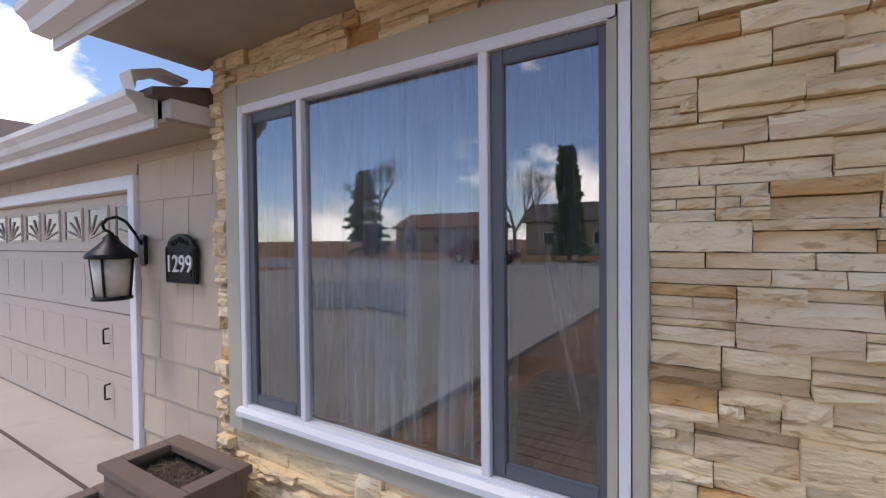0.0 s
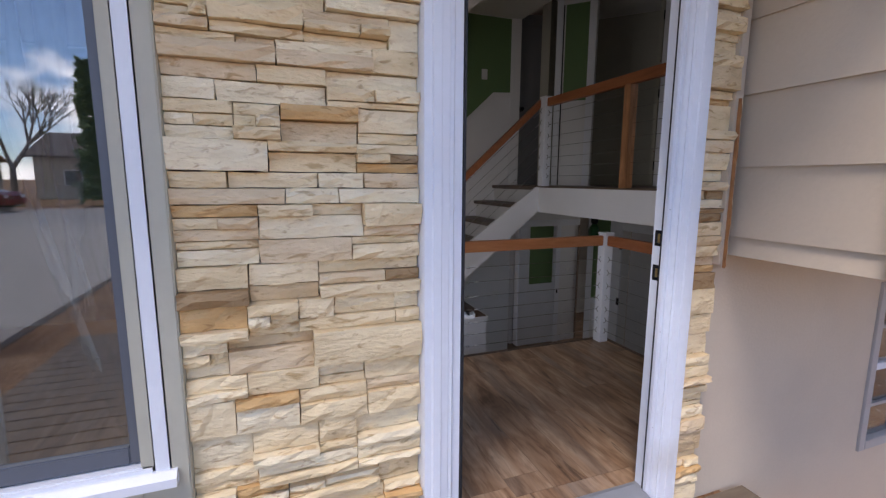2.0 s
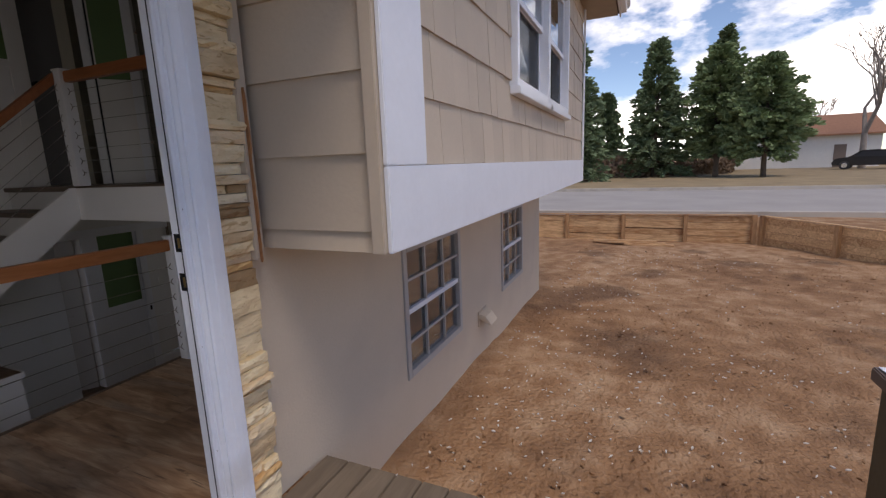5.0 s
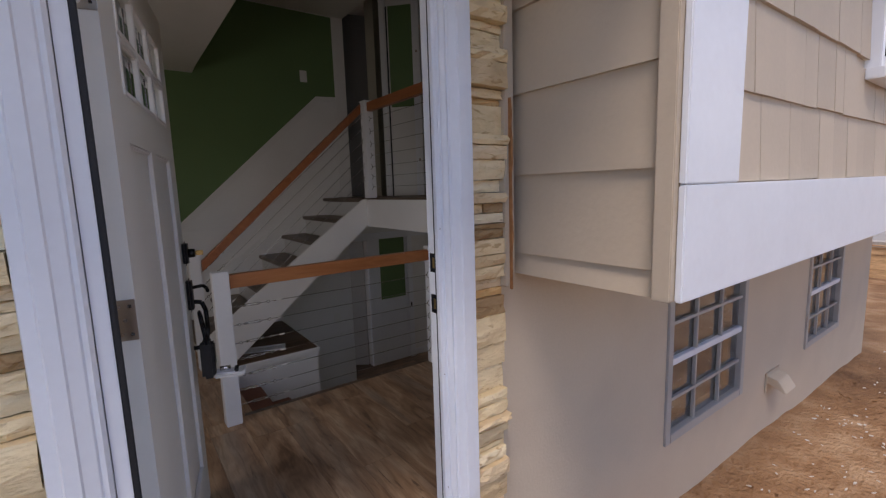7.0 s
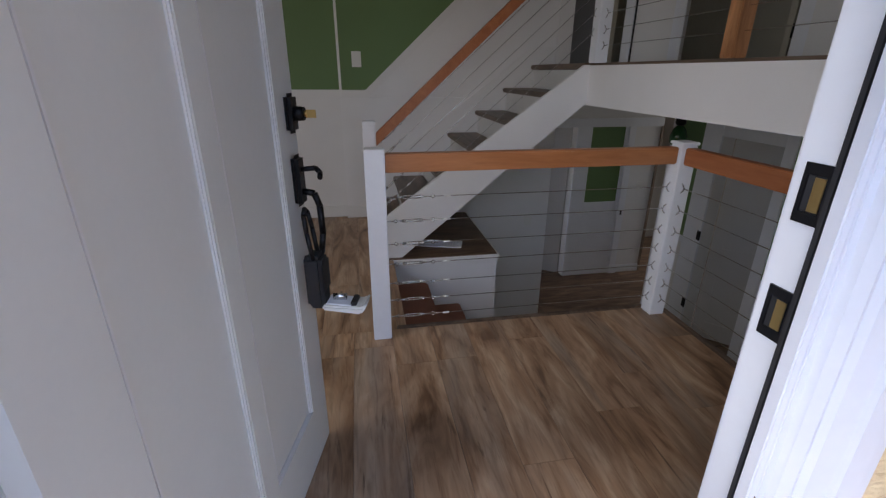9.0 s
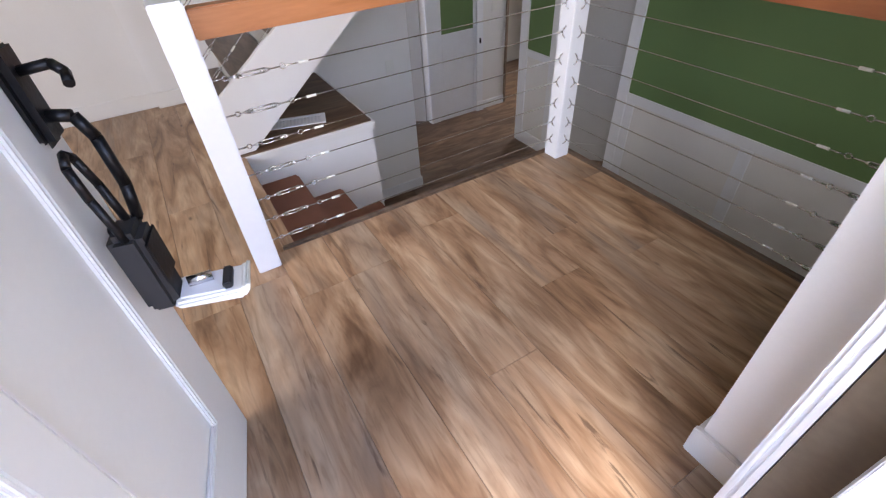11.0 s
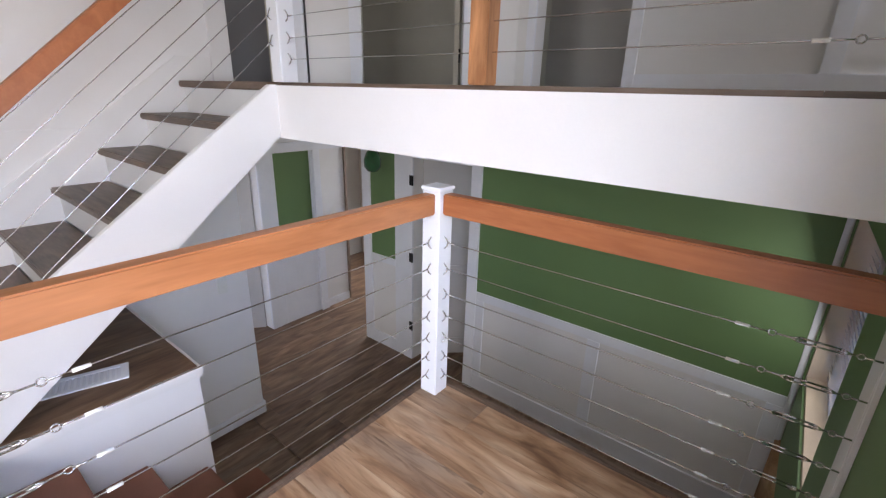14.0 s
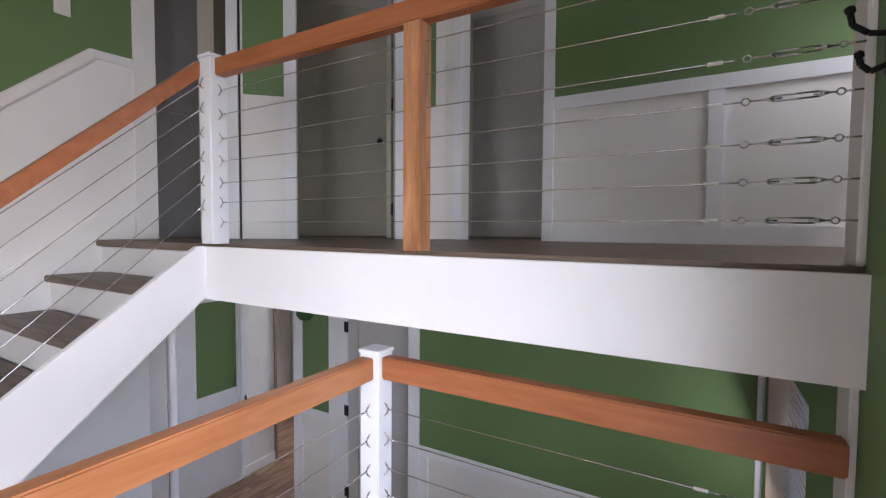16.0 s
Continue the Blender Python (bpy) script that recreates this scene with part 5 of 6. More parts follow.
# ---- fixtures and doors indoors ----
def switch_plate(x, y, z, face):
    t = thing("light_switch", (x, y, z), "white rocker light switch plate on the green wall", "light switch", "light switches")
    if face == "y":
        a = part("plate", B(x - 0.037, x + 0.037, y - 0.006, y, z - 0.058, z + 0.058, bevel=0.002), "plastic_white", t)
        part("rocker", B(x - 0.017, x + 0.017, y - 0.010, y - 0.0062, z - 0.033, z + 0.033, bevel=0.002), "plastic_white", a)
    else:
        a = part("plate", B(x - 0.006, x, y - 0.037, y + 0.037, z - 0.058, z + 0.058, bevel=0.002), "plastic_white", t)
        part("rocker", B(x - 0.010, x - 0.0062, y - 0.017, y + 0.017, z - 0.033, z + 0.033, bevel=0.002), "plastic_white", a)


switch_plate(0.43, 3.594, 1.31, "y")
switch_plate(1.77, 3.594, 2.55, "y")
switch_plate(3.90, 4.765, -0.12, "y")
switch_plate(4.90, 1.75, UF + 0.33, "x")


def knob(parent, p, out):
    p, out = Vector(p), Vector(out)
    bm = bmesh.new()
    rod(bm, p, p + out * 0.006, 0.028, n=14)
    rod(bm, p + out * 0.006, p + out * 0.035, 0.010, n=10)
    rod(bm, p + out * 0.035, p + out * 0.062, 0.026, 0.022, 14)
    return part("knob", bm, "black_metal", parent, "black round door knob")


def slab(name, m, w, h, material, label, knob_u=None, hinges=False):
    d = local_thing(name, m, label, "door", "inner doors")
    lf = part("leaf", wall(bmesh.new(), "y", 0.0, 0.036, 0.0, w, 0.005, h, holes=[(0.10, w - 0.10, 0.18, 0.85), (0.10, w - 0.10, 0.98, h - 0.14)]), material, d)
    part("panel", B(0.10, w - 0.10, 0.010, 0.026, 0.18, 0.85), material, d)
    part("panel", B(0.10, w - 0.10, 0.010, 0.026, 0.98, h - 0.14), material, d)
    if knob_u is not None:
        knob(d, (knob_u, 0.0, 0.93), (0, -1, 0))
    if hinges:
        for z in (0.22, 1.0, 1.8):
            bm = bmesh.new()
            rod(bm, (0.0, -0.006, z - 0.045), (0.0, -0.006, z + 0.045), 0.008, n=8)
            part("hinge", bm, "black_metal", d, "black door hinge")
    return d


slab("closet_door", pose(2.305, 3.75, UF, 0, 0, -13), 0.43, 2.04, "closet_grey", "grey closet door ajar at the head of the stairs", 0.045)
slab("hall_door", pose(2.975, 4.90, LF, 0, 0, 142), 0.66, 1.92, "interior_door", "pale grey door standing ajar at the end of the lower hall", 0.60)
slab("lower_room_door", pose(3.705, 3.185, LF, 0, 0, -48), 0.62, 2.0, "interior_door", "grey door standing open into the lower room", 0.55)
slab("bedroom_door", dm @ pose(1.105, 0.10, UF, 0, 0, 82), 0.66, 2.03, "olive_dim", "olive shaded door standing open into the upper room", None, True)
slab("wardrobe_door", dm @ pose(0.62, 1.205, UF), 0.75, 2.03, "olive_dim", "shaded closed door inside the upper room", 0.50)
hg = thing("casing_hinges", (RX, 3.19, LF), "black hinges on a bare white casing", "hinge")
for z in (0.38, 1.10, 1.83):
    bm = B(RX - 0.028, RX - 0.0225, 3.185, 3.225, LF + z - 0.045, LF + z + 0.045, bevel=0.001)
    rod(bm, (RX - 0.030, 3.183, LF + z - 0.045), (RX - 0.030, 3.183, LF + z + 0.045), 0.008, n=8)
    part("hinge", bm, "black_metal", hg)

lt = thing("latch_plate", (3.69, 4.74, LF + 0.86), "small black latch plate on the white hall casing", "latch")
part("plate", B(3.678, 3.702, 4.738, 4.7445, LF + 0.83, LF + 0.89, bevel=0.002), "black_metal", lt)
ot = thing("wall_outlet", (1.975, 3.60, -0.10), "white double outlet on the wall below the stairs", "outlet")
part("plate", B(1.938, 2.012, 3.592, 3.5985, -0.16, -0.04, bevel=0.002), "plastic_white", ot)
for z in (-0.125, -0.075):
    part("socket", B(1.958, 1.992, 3.589, 3.5918, z - 0.015, z + 0.015, bevel=0.002), "plastic_white", ot)

lampx, lampy = 3.30, 3.42
pd = thing("pendant_lamp", (lampx, lampy, 1.02), "green glass pendant lamp hanging in the lower hall", "pendant lamp")
bm = lathe(bmesh.new(), [(0.03, 0.88), (0.045, 0.86), (0.045, 0.80), (0.03, 0.78)], (lampx, lampy, 0))
rod(bm, (lampx, lampy, 0.88), (lampx, lampy, 1.02), 0.006)
part("cap", bm, "black_metal", pd)
part("shade", lathe(bmesh.new(), [(0.03, 0.779), (0.055, 0.75), (0.075, 0.69), (0.07, 0.63), (0.045, 0.595), (0.01, 0.585)], (lampx, lampy, 0)), "green_glass", pd, "green bubbled glass shade")
hk = thing("coat_hook", (1.86, 0.27, 1.72), "black double coat hook screwed to the green wall", "coat hook")
part("hook_plate", B(1.84, 1.875, 0.2685, 0.277, 1.66, 1.76, bevel=0.004), "black_metal", hk)
bm = bmesh.new()
tube(bm, [(1.857, 0.277, 1.74), (1.857, 0.305, 1.745), (1.857, 0.33, 1.765), (1.857, 0.335, 1.79)], 0.006)
bmesh.ops.create_icosphere(bm, subdivisions=1, radius=0.011, matrix=Matrix.Translation((1.857, 0.335, 1.795)))
part("upper_prong", bm, "black_metal", hk)
bm = bmesh.new()
tube(bm, [(1.857, 0.277, 1.68), (1.857, 0.30, 1.67), (1.857, 0.315, 1.685), (1.857, 0.318, 1.70)], 0.006)
bmesh.ops.create_icosphere(bm, subdivisions=1, radius=0.010, matrix=Matrix.Translation((1.857, 0.318, 1.705)))
part("lower_prong", bm, "black_metal", hk)

# ---- house front details ----
bm = B(1.245, 7.22, -0.612, -0.59, 1.02, 1.34, bevel=0.004)
structure("band_board", bm, "white_trim", "white painted band board below the shingles", "trim")
bm = B(1.245, 1.57, -0.612, -0.59, 1.3415, 3.49, bevel=0.004)
structure("corner_board", bm, "white_trim", "wide white corner board of the upper storey", "trim")
bm = B(7.14, 7.22, -0.612, -0.59, 1.3415, 3.49, bevel=0.003)
structure("corner_board_east", bm, "white_trim", "white corner board at the far end", "trim")
bm = B(1.225, 1.279, -0.588, -0.535, 1.02, 3.49, bevel=0.003)
structure("corner_bead", bm, "tan_siding", "narrow tan corner strip of the overhang", "trim")
bm = B(1.18, 1.225, -0.005, 0.05, 0.98, 2.38, bevel=0.003)
structure("corner_strip", bm, "tan_siding", "tan strip where the stone meets the siding", "trim")
bm = bmesh.new()
crng = random.Random(4)
edge = [(1.196, 0.97)] + [(1.196 + crng.uniform(0.002, 0.009), 0.98 + 0.03 * k) for k in range(22)] + [(1.196, 1.66)]
prism(bm, edge, "y", -0.020, -0.006)
tagged(part("caulk_bead", bm, "caulk_orange"), "ragged orange sealant along the stone edge", "sealant")


def hung_window(x0, x1, z0, z1, y, label):
    t = thing("house_window", ((x0 + x1) / 2, y, z0), label, "window", "upper windows", "structure")
    part("window_frame", ring(bmesh.new(), x0 - 0.05, x1 + 0.05, z0 - 0.02, z1 + 0.05, 0.06, y - 0.03, y + 0.10, 0.004), "vinyl_white", t)
    part("window_sill", B(x0 - 0.08, x1 + 0.08, y - 0.055, y + 0.02, z0 - 0.075, z0 - 0.022, bevel=0.005), "vinyl_white", t)
    zm = (z0 + z1) / 2
    for za, zb, dy in ((z0 + 0.04, zm + 0.02, 0.05), (zm - 0.02, z1 - 0.01, 0.02)):
        s = part("sash", ring(bmesh.new(), x0 + 0.012, x1 - 0.012, za, zb, 0.045, y + dy, y + dy + 0.028, 0.003), "vinyl_white", t)
        pane("pane", x0 + 0.055, x1 - 0.055, za + 0.044, zb - 0.044, y + dy + 0.012, s)
        if za < z0 + 0.1:
            part("insect_screen", B(x0 + 0.055, x1 - 0.055, y + dy + 0.003, y + dy + 0.0035, za + 0.044, zb - 0.044), "insect_screen", s, "dark insect screen")


hung_window(3.10, 4.20, 1.88, 3.10, -0.60, "white framed upper window with dark glass")
hung_window(4.28, 5.40, 1.88, 3.10, -0.60, "white framed upper window with dark glass")


def grid_window(x0, x1, label):
    z0, z1, y = -0.16, 0.77, 0.05
    t = thing("basement_window", ((x0 + x1) / 2, y, z0), label, "window", "lower windows", "structure")
    part("window_frame", ring(bmesh.new(), x0 - 0.03, x1 + 0.03, z0 - 0.03, z1 + 0.03, 0.055, y - 0.014, y + 0.08, 0.003), "muntin", t)
    zm = (z0 + z1) / 2
    part("meeting_rail", B(x0 + 0.026, x1 - 0.026, y - 0.004, y + 0.03, zm - 0.02, zm + 0.02, bevel=0.003), "white_trim", t)
    for k in (1, 2):
        xm = x0 + (x1 - x0) * k / 3
        part("muntin", B(xm - 0.009, xm + 0.009, y + 0.0, y + 0.02, z0 + 0.025, z1 - 0.025), "muntin", t)
    for zz in ((z0 + zm) / 2, (zm + z1) / 2):
        part("muntin", B(x0 + 0.026, x1 - 0.026, y + 0.001, y + 0.021, zz - 0.009, zz + 0.009), "muntin", t)
    pane("pane", x0 + 0.026, x1 - 0.026, z0 + 0.025, z1 - 0.025, y + 0.024, t)
    bl = thing("window_blind", ((x0 + x1) / 2, 0.17, z0), "tan slatted blind lowered inside the basement window", "blind", "basement blinds")
    for k in range(26):
        zz = z0 + 0.02 + k * 0.036
        bm = prism(bmesh.new(), [(0.155, zz), (0.156, zz + 0.002), (0.176, zz + 0.032), (0.175, zz + 0.030)], "x", x0 + 0.03, x1 - 0.03)
        part("slat", bm, "blind", bl)


grid_window(2.51, 3.53, "grey framed basement window with twelve small panes")
grid_window(4.93, 5.90, "grey framed basement window with twelve small panes")
vt = thing("wall_vent", (4.15, 0.05, -0.25), "tan dryer vent hood on the foundation wall", "vent")
part("hood", prism(bmesh.new(), [(0.049, -0.19), (-0.03, -0.215), (-0.09, -0.30), (-0.08, -0.305), (0.049, -0.25)], "x", 4.04, 4.26, bevel=0.004), "tan_siding", vt)
part("flange", B(4.02, 4.28, 0.038, 0.0495, -0.33, -0.17, bevel=0.003), "tan_siding", vt)

# ---- garage door ----
gd = thing("garage_door", (-6.0, 0.16, -0.1), "beige sectional garage door with sunburst top windows", "garage door")
GZ = (-0.09, 0.38, 0.85, 1.32, 1.76)
for k in range(4):
    z0, z1 = GZ[k] + 0.003, GZ[k + 1] - 0.003
    sec = part("section", B(-8.0, -4.155, 0.16, 0.20, z0, z1, bevel=0.004), "garage_tan", gd)
    n = 8
    pw = 3.84 / n
    for i in range(n):
        x0, x1 = -7.995 + pw * i + 0.05, -7.995 + pw * (i + 1) - 0.05
        if k < 3:
            part("raised_panel", B(x0, x1, 0.1575, 0.161, z0 + 0.09, z1 - 0.09, bevel=0.003), "garage_tan", sec)
        else:
            fr = part("light_frame", ring(bmesh.new(), x0, x1, z0 + 0.08, z1 - 0.07, 0.025, 0.145, 0.161, 0.004), "garage_tan", sec)
            part("light_pane", B(x0 + 0.025, x1 - 0.025, 0.154, 0.1595, z0 + 0.105, z1 - 0.095), "far_window", fr, "dark glass")
            bm = bmesh.new()
            cx = x1 - 0.03 if i % 2 else x0 + 0.03
            sgn = -1 if i % 2 else 1
            for a in (18, 42, 66):
                ln = 0.30
                px, pz = cx + sgn * ln * math.cos(radians(a)), z0 + 0.11 + 0.20 * math.sin(radians(a))
                px = min(max(px, x0 + 0.03), x1 - 0.03)
                rod(bm, (cx, 0.150, z0 + 0.11), (px, 0.150, pz), 0.008, n=6)
            part("sunburst", bm, "garage_tan", fr)
for z in (0.22, 0.66):
    bm = bmesh.new()
    tube(bm, [(-4.75, 0.158, z - 0.06), (-4.75, 0.12, z - 0.055), (-4.75, 0.12, z + 0.055), (-4.75, 0.158, z + 0.06)], 0.007)
    part("handle", bm, "black_metal", gd, "black lift handle")
bm = B(-4.15, -4.06, 0.055, 0.095, -0.12, 1.764, bevel=0.004)
box(bm, -8.1, -4.06, 0.055, 0.095, 1.765, 1.86, bevel=0.004)
structure("trim_garage", bm, "white_trim", "white trim round the garage door", "trim")
structure("garage_door_jamb", B(-4.152, -4.10, 0.096, 0.26, -0.12, 1.762), "garage_tan", "beige jamb beside the garage door", "jamb")

# ---- wall lantern ----
LX, LY = -3.93, -0.16
ln = thing("wall_lantern", (LX, 0.06, 1.36), "black metal wall lantern with seeded glass on a curved arm", "wall lantern")
part("back_plate", B(LX - 0.055, LX + 0.055, 0.035, 0.062, 1.22, 1.46, bevel=0.012), "black_metal", ln)
bm = bmesh.new()
tube(bm, [(LX, 0.04, 1.38), (LX, 0.0, 1.46), (LX, -0.06, 1.55), (LX, -0.12, 1.585), (LX, -0.18, 1.57), (LX, -0.21, 1.53), (LX, -0.20, 1.49), (LX, -0.165, 1.475)], 0.011, 8)
part("arm", bm, "black_metal", ln)
lb = part("roof", lathe(bmesh.new(), [(0.155, 1.285), (0.165, 1.30), (0.15, 1.32), (0.09, 1.375), (0.055, 1.41), (0.045, 1.44), (0.02, 1.46), (0.012, 1.475)], (LX, LY, 0), 20), "black_metal", ln)
part("glass", lathe(bmesh.new(), [(0.10, 1.015), (0.125, 1.283)], (LX, LY, 0), 16), "lamp_glass", ln, "pale seeded glass")
for k in range(4):
    a = math.pi / 4 + k * math.pi / 2
    bm = bmesh.new()
    rod(bm, (LX + 0.112 * math.cos(a), LY + 0.112 * math.sin(a), 1.0), (LX + 0.138 * math.cos(a), LY + 0.138 * math.sin(a), 1.29), 0.009, n=6)
    part("rib", bm, "black_metal", ln)
part("base", lathe(bmesh.new(), [(0.10, 0.985), (0.125, 0.99), (0.125, 1.012), (0.10, 1.016)], (LX, LY, 0), 16), "black_metal", ln)

ln.scale = (0.88, 0.88, 0.88)

# ---- house number plaque ----
hp = thing("house_number", (-3.46, 0.06, 1.27), "black cast metal house number plaque with pale numerals", "house number")
prof = [(-3.64, 1.14), (-3.29, 1.14), (-3.29, 1.36), (-3.31, 1.37)] + [(-3.465 + 0.15 * math.cos(radians(a)), 1.37 + 0.075 * math.sin(radians(a))) for a in range(10, 171, 20)] + [(-3.62, 1.37), (-3.64, 1.36)]
plq = part("plate", prism(bmesh.new(), prof, "y", 0.045, 0.064, bevel=0.004), "black_metal", hp)
bm = bmesh.new()
for x0, x1, z0, z1 in ((-3.625, -3.61, 1.16, 1.35), (-3.32, -3.305, 1.16, 1.35), (-3.61, -3.32, 1.155, 1.17), (-3.61, -3.32, 1.345, 1.36)):
    box(bm, x0, x1, 0.040, 0.046, z0, z1, bevel=0.002)
for k in range(5):
    bmesh.ops.create_icosphere(bm, subdivisions=1, radius=0.018, matrix=Matrix.Translation((-3.545 + 0.04 * k, 0.044, 1.385 + 0.012 * (2 - abs(k - 2)))))
part("border", bm, "black_metal", plq)
part("number_field", B(-3.59, -3.34, 0.0405, 0.0448, 1.185, 1.335), "black_metal", plq, "dark field behind the numerals")
fc = bpy.data.curves.new("numerals", "FONT")
fc.body, fc.size, fc.extrude, fc.align_x, fc.align_y = "1299", 0.15, 0.005, "CENTER", "CENTER"
tmp = new("numerals_shape", fc)
dg = bpy.context.evaluated_depsgraph_get()
nme = bpy.data.meshes.new_from_object(tmp.evaluated_get(dg))
bpy.data.objects.remove(tmp)
nme.materials.clear()
nme.materials.append(MATS["plastic_white"])
nme.transform(pose(-3.465, 0.038, 1.255, 90, 0, 0))
num = new("numerals", nme)
num.parent = plq

# ---- planters ----


def planter(x0, x1, y0, y1, z0, z1, material, label, soil):
    t = thing("planter_box", ((x0 + x1) / 2, (y0 + y1) / 2, z0), label, "planter", "deck planters")
    rim = 0.075
    for a in ((x0, x1, y0, y0 + 0.03), (x0, x1, y1 - 0.03, y1), (x0, x0 + 0.03, y0 + 0.03, y1 - 0.03), (x1 - 0.03, x1, y0 + 0.03, y1 - 0.03)):
        part("side", B(*a, z0, z1 - 0.04, bevel=0.003), material, t)
    bm = bmesh.new()
    e = 0.02
    for a in ((x0 - e, x1 + e, y0 - e, y0 + rim), (x0 - e, x1 + e, y1 - rim, y1 + e), (x0 - e, x0 + rim, y0 + rim, y1 - rim), (x1 - rim, x1 + e, y0 + rim, y1 - rim)):
        box(bm, *a, z1 - 0.04, z1, bevel=0.004)
    part("rim", bm, "planter_brown", t)
    if soil:
        bm = bmesh.new()
        n = 16
        g = {}
        for i in range(n + 1):
            for j in range(n + 1):
                g[i, j] = bm.verts.new((x0 + 0.032 + (x1 - x0 - 0.064) * i / n, y0 + 0.032 + (y1 - y0 - 0.064) * j / n, z1 - 0.085 + random.uniform(-0.014, 0.018)))
        for i in range(n):
            for j in range(n):
                bm.faces.new((g[i, j], g[i + 1, j], g[i + 1, j + 1], g[i, j + 1]))
        part("soil", bm, "potting_soil", t, "dry dark potting soil")
        bm = bmesh.new()
        for k in range(150):
            x, y = random.uniform(x0 + 0.1, x1 - 0.1), random.uniform(y0 + 0.09, y1 - 0.09)
            d = Vector((random.uniform(-1, 1), random.uniform(-1, 1), random.uniform(-0.1, 0.5))).normalized() * random.uniform(0.015, 0.06)
            rod(bm, (x, y, z1 - 0.072), Vector((x, y, z1 - 0.068)) + d, 0.0014, 0.0006, 4, False)
        tagged(part("dry_stems", bm, "twig", t, "broken dry plant stems"), kind="stuff")
    return t


planter(-3.25, -2.62, -0.46, -0.10, -0.15, 0.30, "planter_brown", "brown wooden planter box with dry soil on the deck", True)
planter(-3.62, -3.32, -0.60, -0.30, -0.10, 0.03, "planter_brown", "low brown planter box with dry soil beside the driveway", True)
tall = planter(0.62, 1.36, -2.62, -2.07, -0.15, 0.74, "planter_olive", "tall olive brown planter box with film over its top", False)
bm = bmesh.new()
g = {}
for i in range(15):
    for j in range(11):
        g[i, j] = bm.verts.new((0.61 + 0.76 * i / 14, -2.63 + 0.57 * j / 10, 0.744 + 0.012 * abs(noise.noise(Vector((i * 0.6, j * 0.6, 3))))))
for i in range(14):
    for j in range(10):
        bm.faces.new((g[i, j], g[i + 1, j], g[i + 1, j + 1], g[i, j + 1])).smooth = True
part("film", bm, "plastic_film", tall, "wrinkled shiny plastic film")

# ---- door mat ----
dmt = thing("door_mat", (0.46, -0.12, -0.15), "half-round rubber door mat with a brick-red fan pattern", "door mat")
MX, MY, MR = 0.48, -0.095, 0.56
pts = [(MX + MR * math.cos(radians(a)), MY - MR * math.sin(radians(a))) for a in range(0, 181, 6)]
part("backing", prism(bmesh.new(), pts, "z", -0.150, -0.128), "mat_rubber", dmt)


def mat_piece(r0, r1, a0, a1, material):
    bm = bmesh.new()
    o = [(MX + r * math.cos(radians(a)), MY - r * math.sin(radians(a))) for r, aa in ((r0, (a0, (a0 + a1) / 2, a1)), (r1, (a1, (a0 + a1) / 2, a0))) for a in aa]
    prism(bm, o, "z", -0.128, -0.118)
    return part("mat_block", bm, material, dmt)


r = MR - 0.004
for wdt, n, gap, material in ((0.075, 22, 1.0, "mat_brick"), (0.06, 20, 1.3, "mat_brick"), (0.05, 26, 1.6, "mat_rubber"), (0.05, 22, 2.0, "mat_brick"), (0.05, 16, 2.2, "mat_rubber"), (0.06, 12, 3.0, "mat_brick"), (0.06, 9, 4.0, "mat_rubber")):
    for k in range(n):
        mat_piece(r - wdt + 0.005, r - 0.004, 180 * k / n + gap / 2, 180 * (k + 1) / n - gap / 2, material)
    r -= wdt

# ---- retaining fence of cedar boards ----


def fence_run(a, b, n, label):
    a, b = Vector(a), Vector(b)
    t = thing("retaining_fence", a, label, "fence", "cedar retaining walls")
    L = (b - a).length
    m = Matrix.Translation((a.x, a.y, 0)) @ Matrix.Rotation(math.atan2(b.y - a.y, b.x - a.x), 4, "Z")
    for k in range(n + 1):
        u = L * k / n
        o = part("post", B(u - 0.05, u + 0.05, 0.0, 0.09, a.z - 0.2, a.z + 0.735, bevel=0.004), "cedar_post", t)
        o.data.transform(m)
    for k in range(n):
        for j in range(4):
            z = a.z - 0.03 + 0.184 * j
            dz = random.uniform(-0.012, 0.012)
            o = part("board", B(L * k / n + 0.052, L * (k + 1) / n - 0.052, 0.095 + random.uniform(0, 0.012), 0.13, z + dz, z + 0.174 + dz, bevel=0.004), "cedar_fence", t)
            o.data.transform(m)
    o = part("cap_board", B(0, L, 0.05, 0.14, a.z + 0.715, a.z + 0.735, bevel=0.003), "cedar_fence", t)
    o.data.transform(m)
    return t


fence_run((13.62, 3.7, -0.96), (13.62, -4.2, -0.96), 5, "low cedar board retaining wall with posts at the yard edge")
fence_run((13.50, -4.3, -0.96), (8.6, -7.35, -0.86), 3, "low cedar board retaining wall turning along the yard")

# litter on the yard
bm = bmesh.new()
for k in range(750):
    x, y = random.uniform(1.7, 11.5) if k % 3 else random.uniform(1.7, 5.0), -abs(random.gauss(1.2, 1.5)) - 0.1
    z = ground_height(x, y) + 0.02
    s = random.uniform(0.006, 0.018)
    a = random.uniform(0, 6.28)
    d, e = Vector((math.cos(a), math.sin(a), random.uniform(-0.2, 0.2))) * s, Vector((-math.sin(a), math.cos(a), random.uniform(-0.2, 0.3))) * s * random.uniform(0.2, 0.5)
    c = Vector((x, y, z + random.uniform(0, 0.01)))
    up = Vector((0, 0, 0.004))
    top = [bm.verts.new(c + p + up) for p in (d, e, -d, -e)]
    bot = [bm.verts.new(c + p - up) for p in (d, e, -d, -e)]
    bm.faces.new(top)
    for i in range(4):
        bm.faces.new((bot[i], bot[(i + 1) % 4], top[(i + 1) % 4], top[i]))
tagged(part("wood_chips", bm, "white_scrap"), "pale wood chips and paint flakes scattered on the dirt", "litter", "", "stuff")
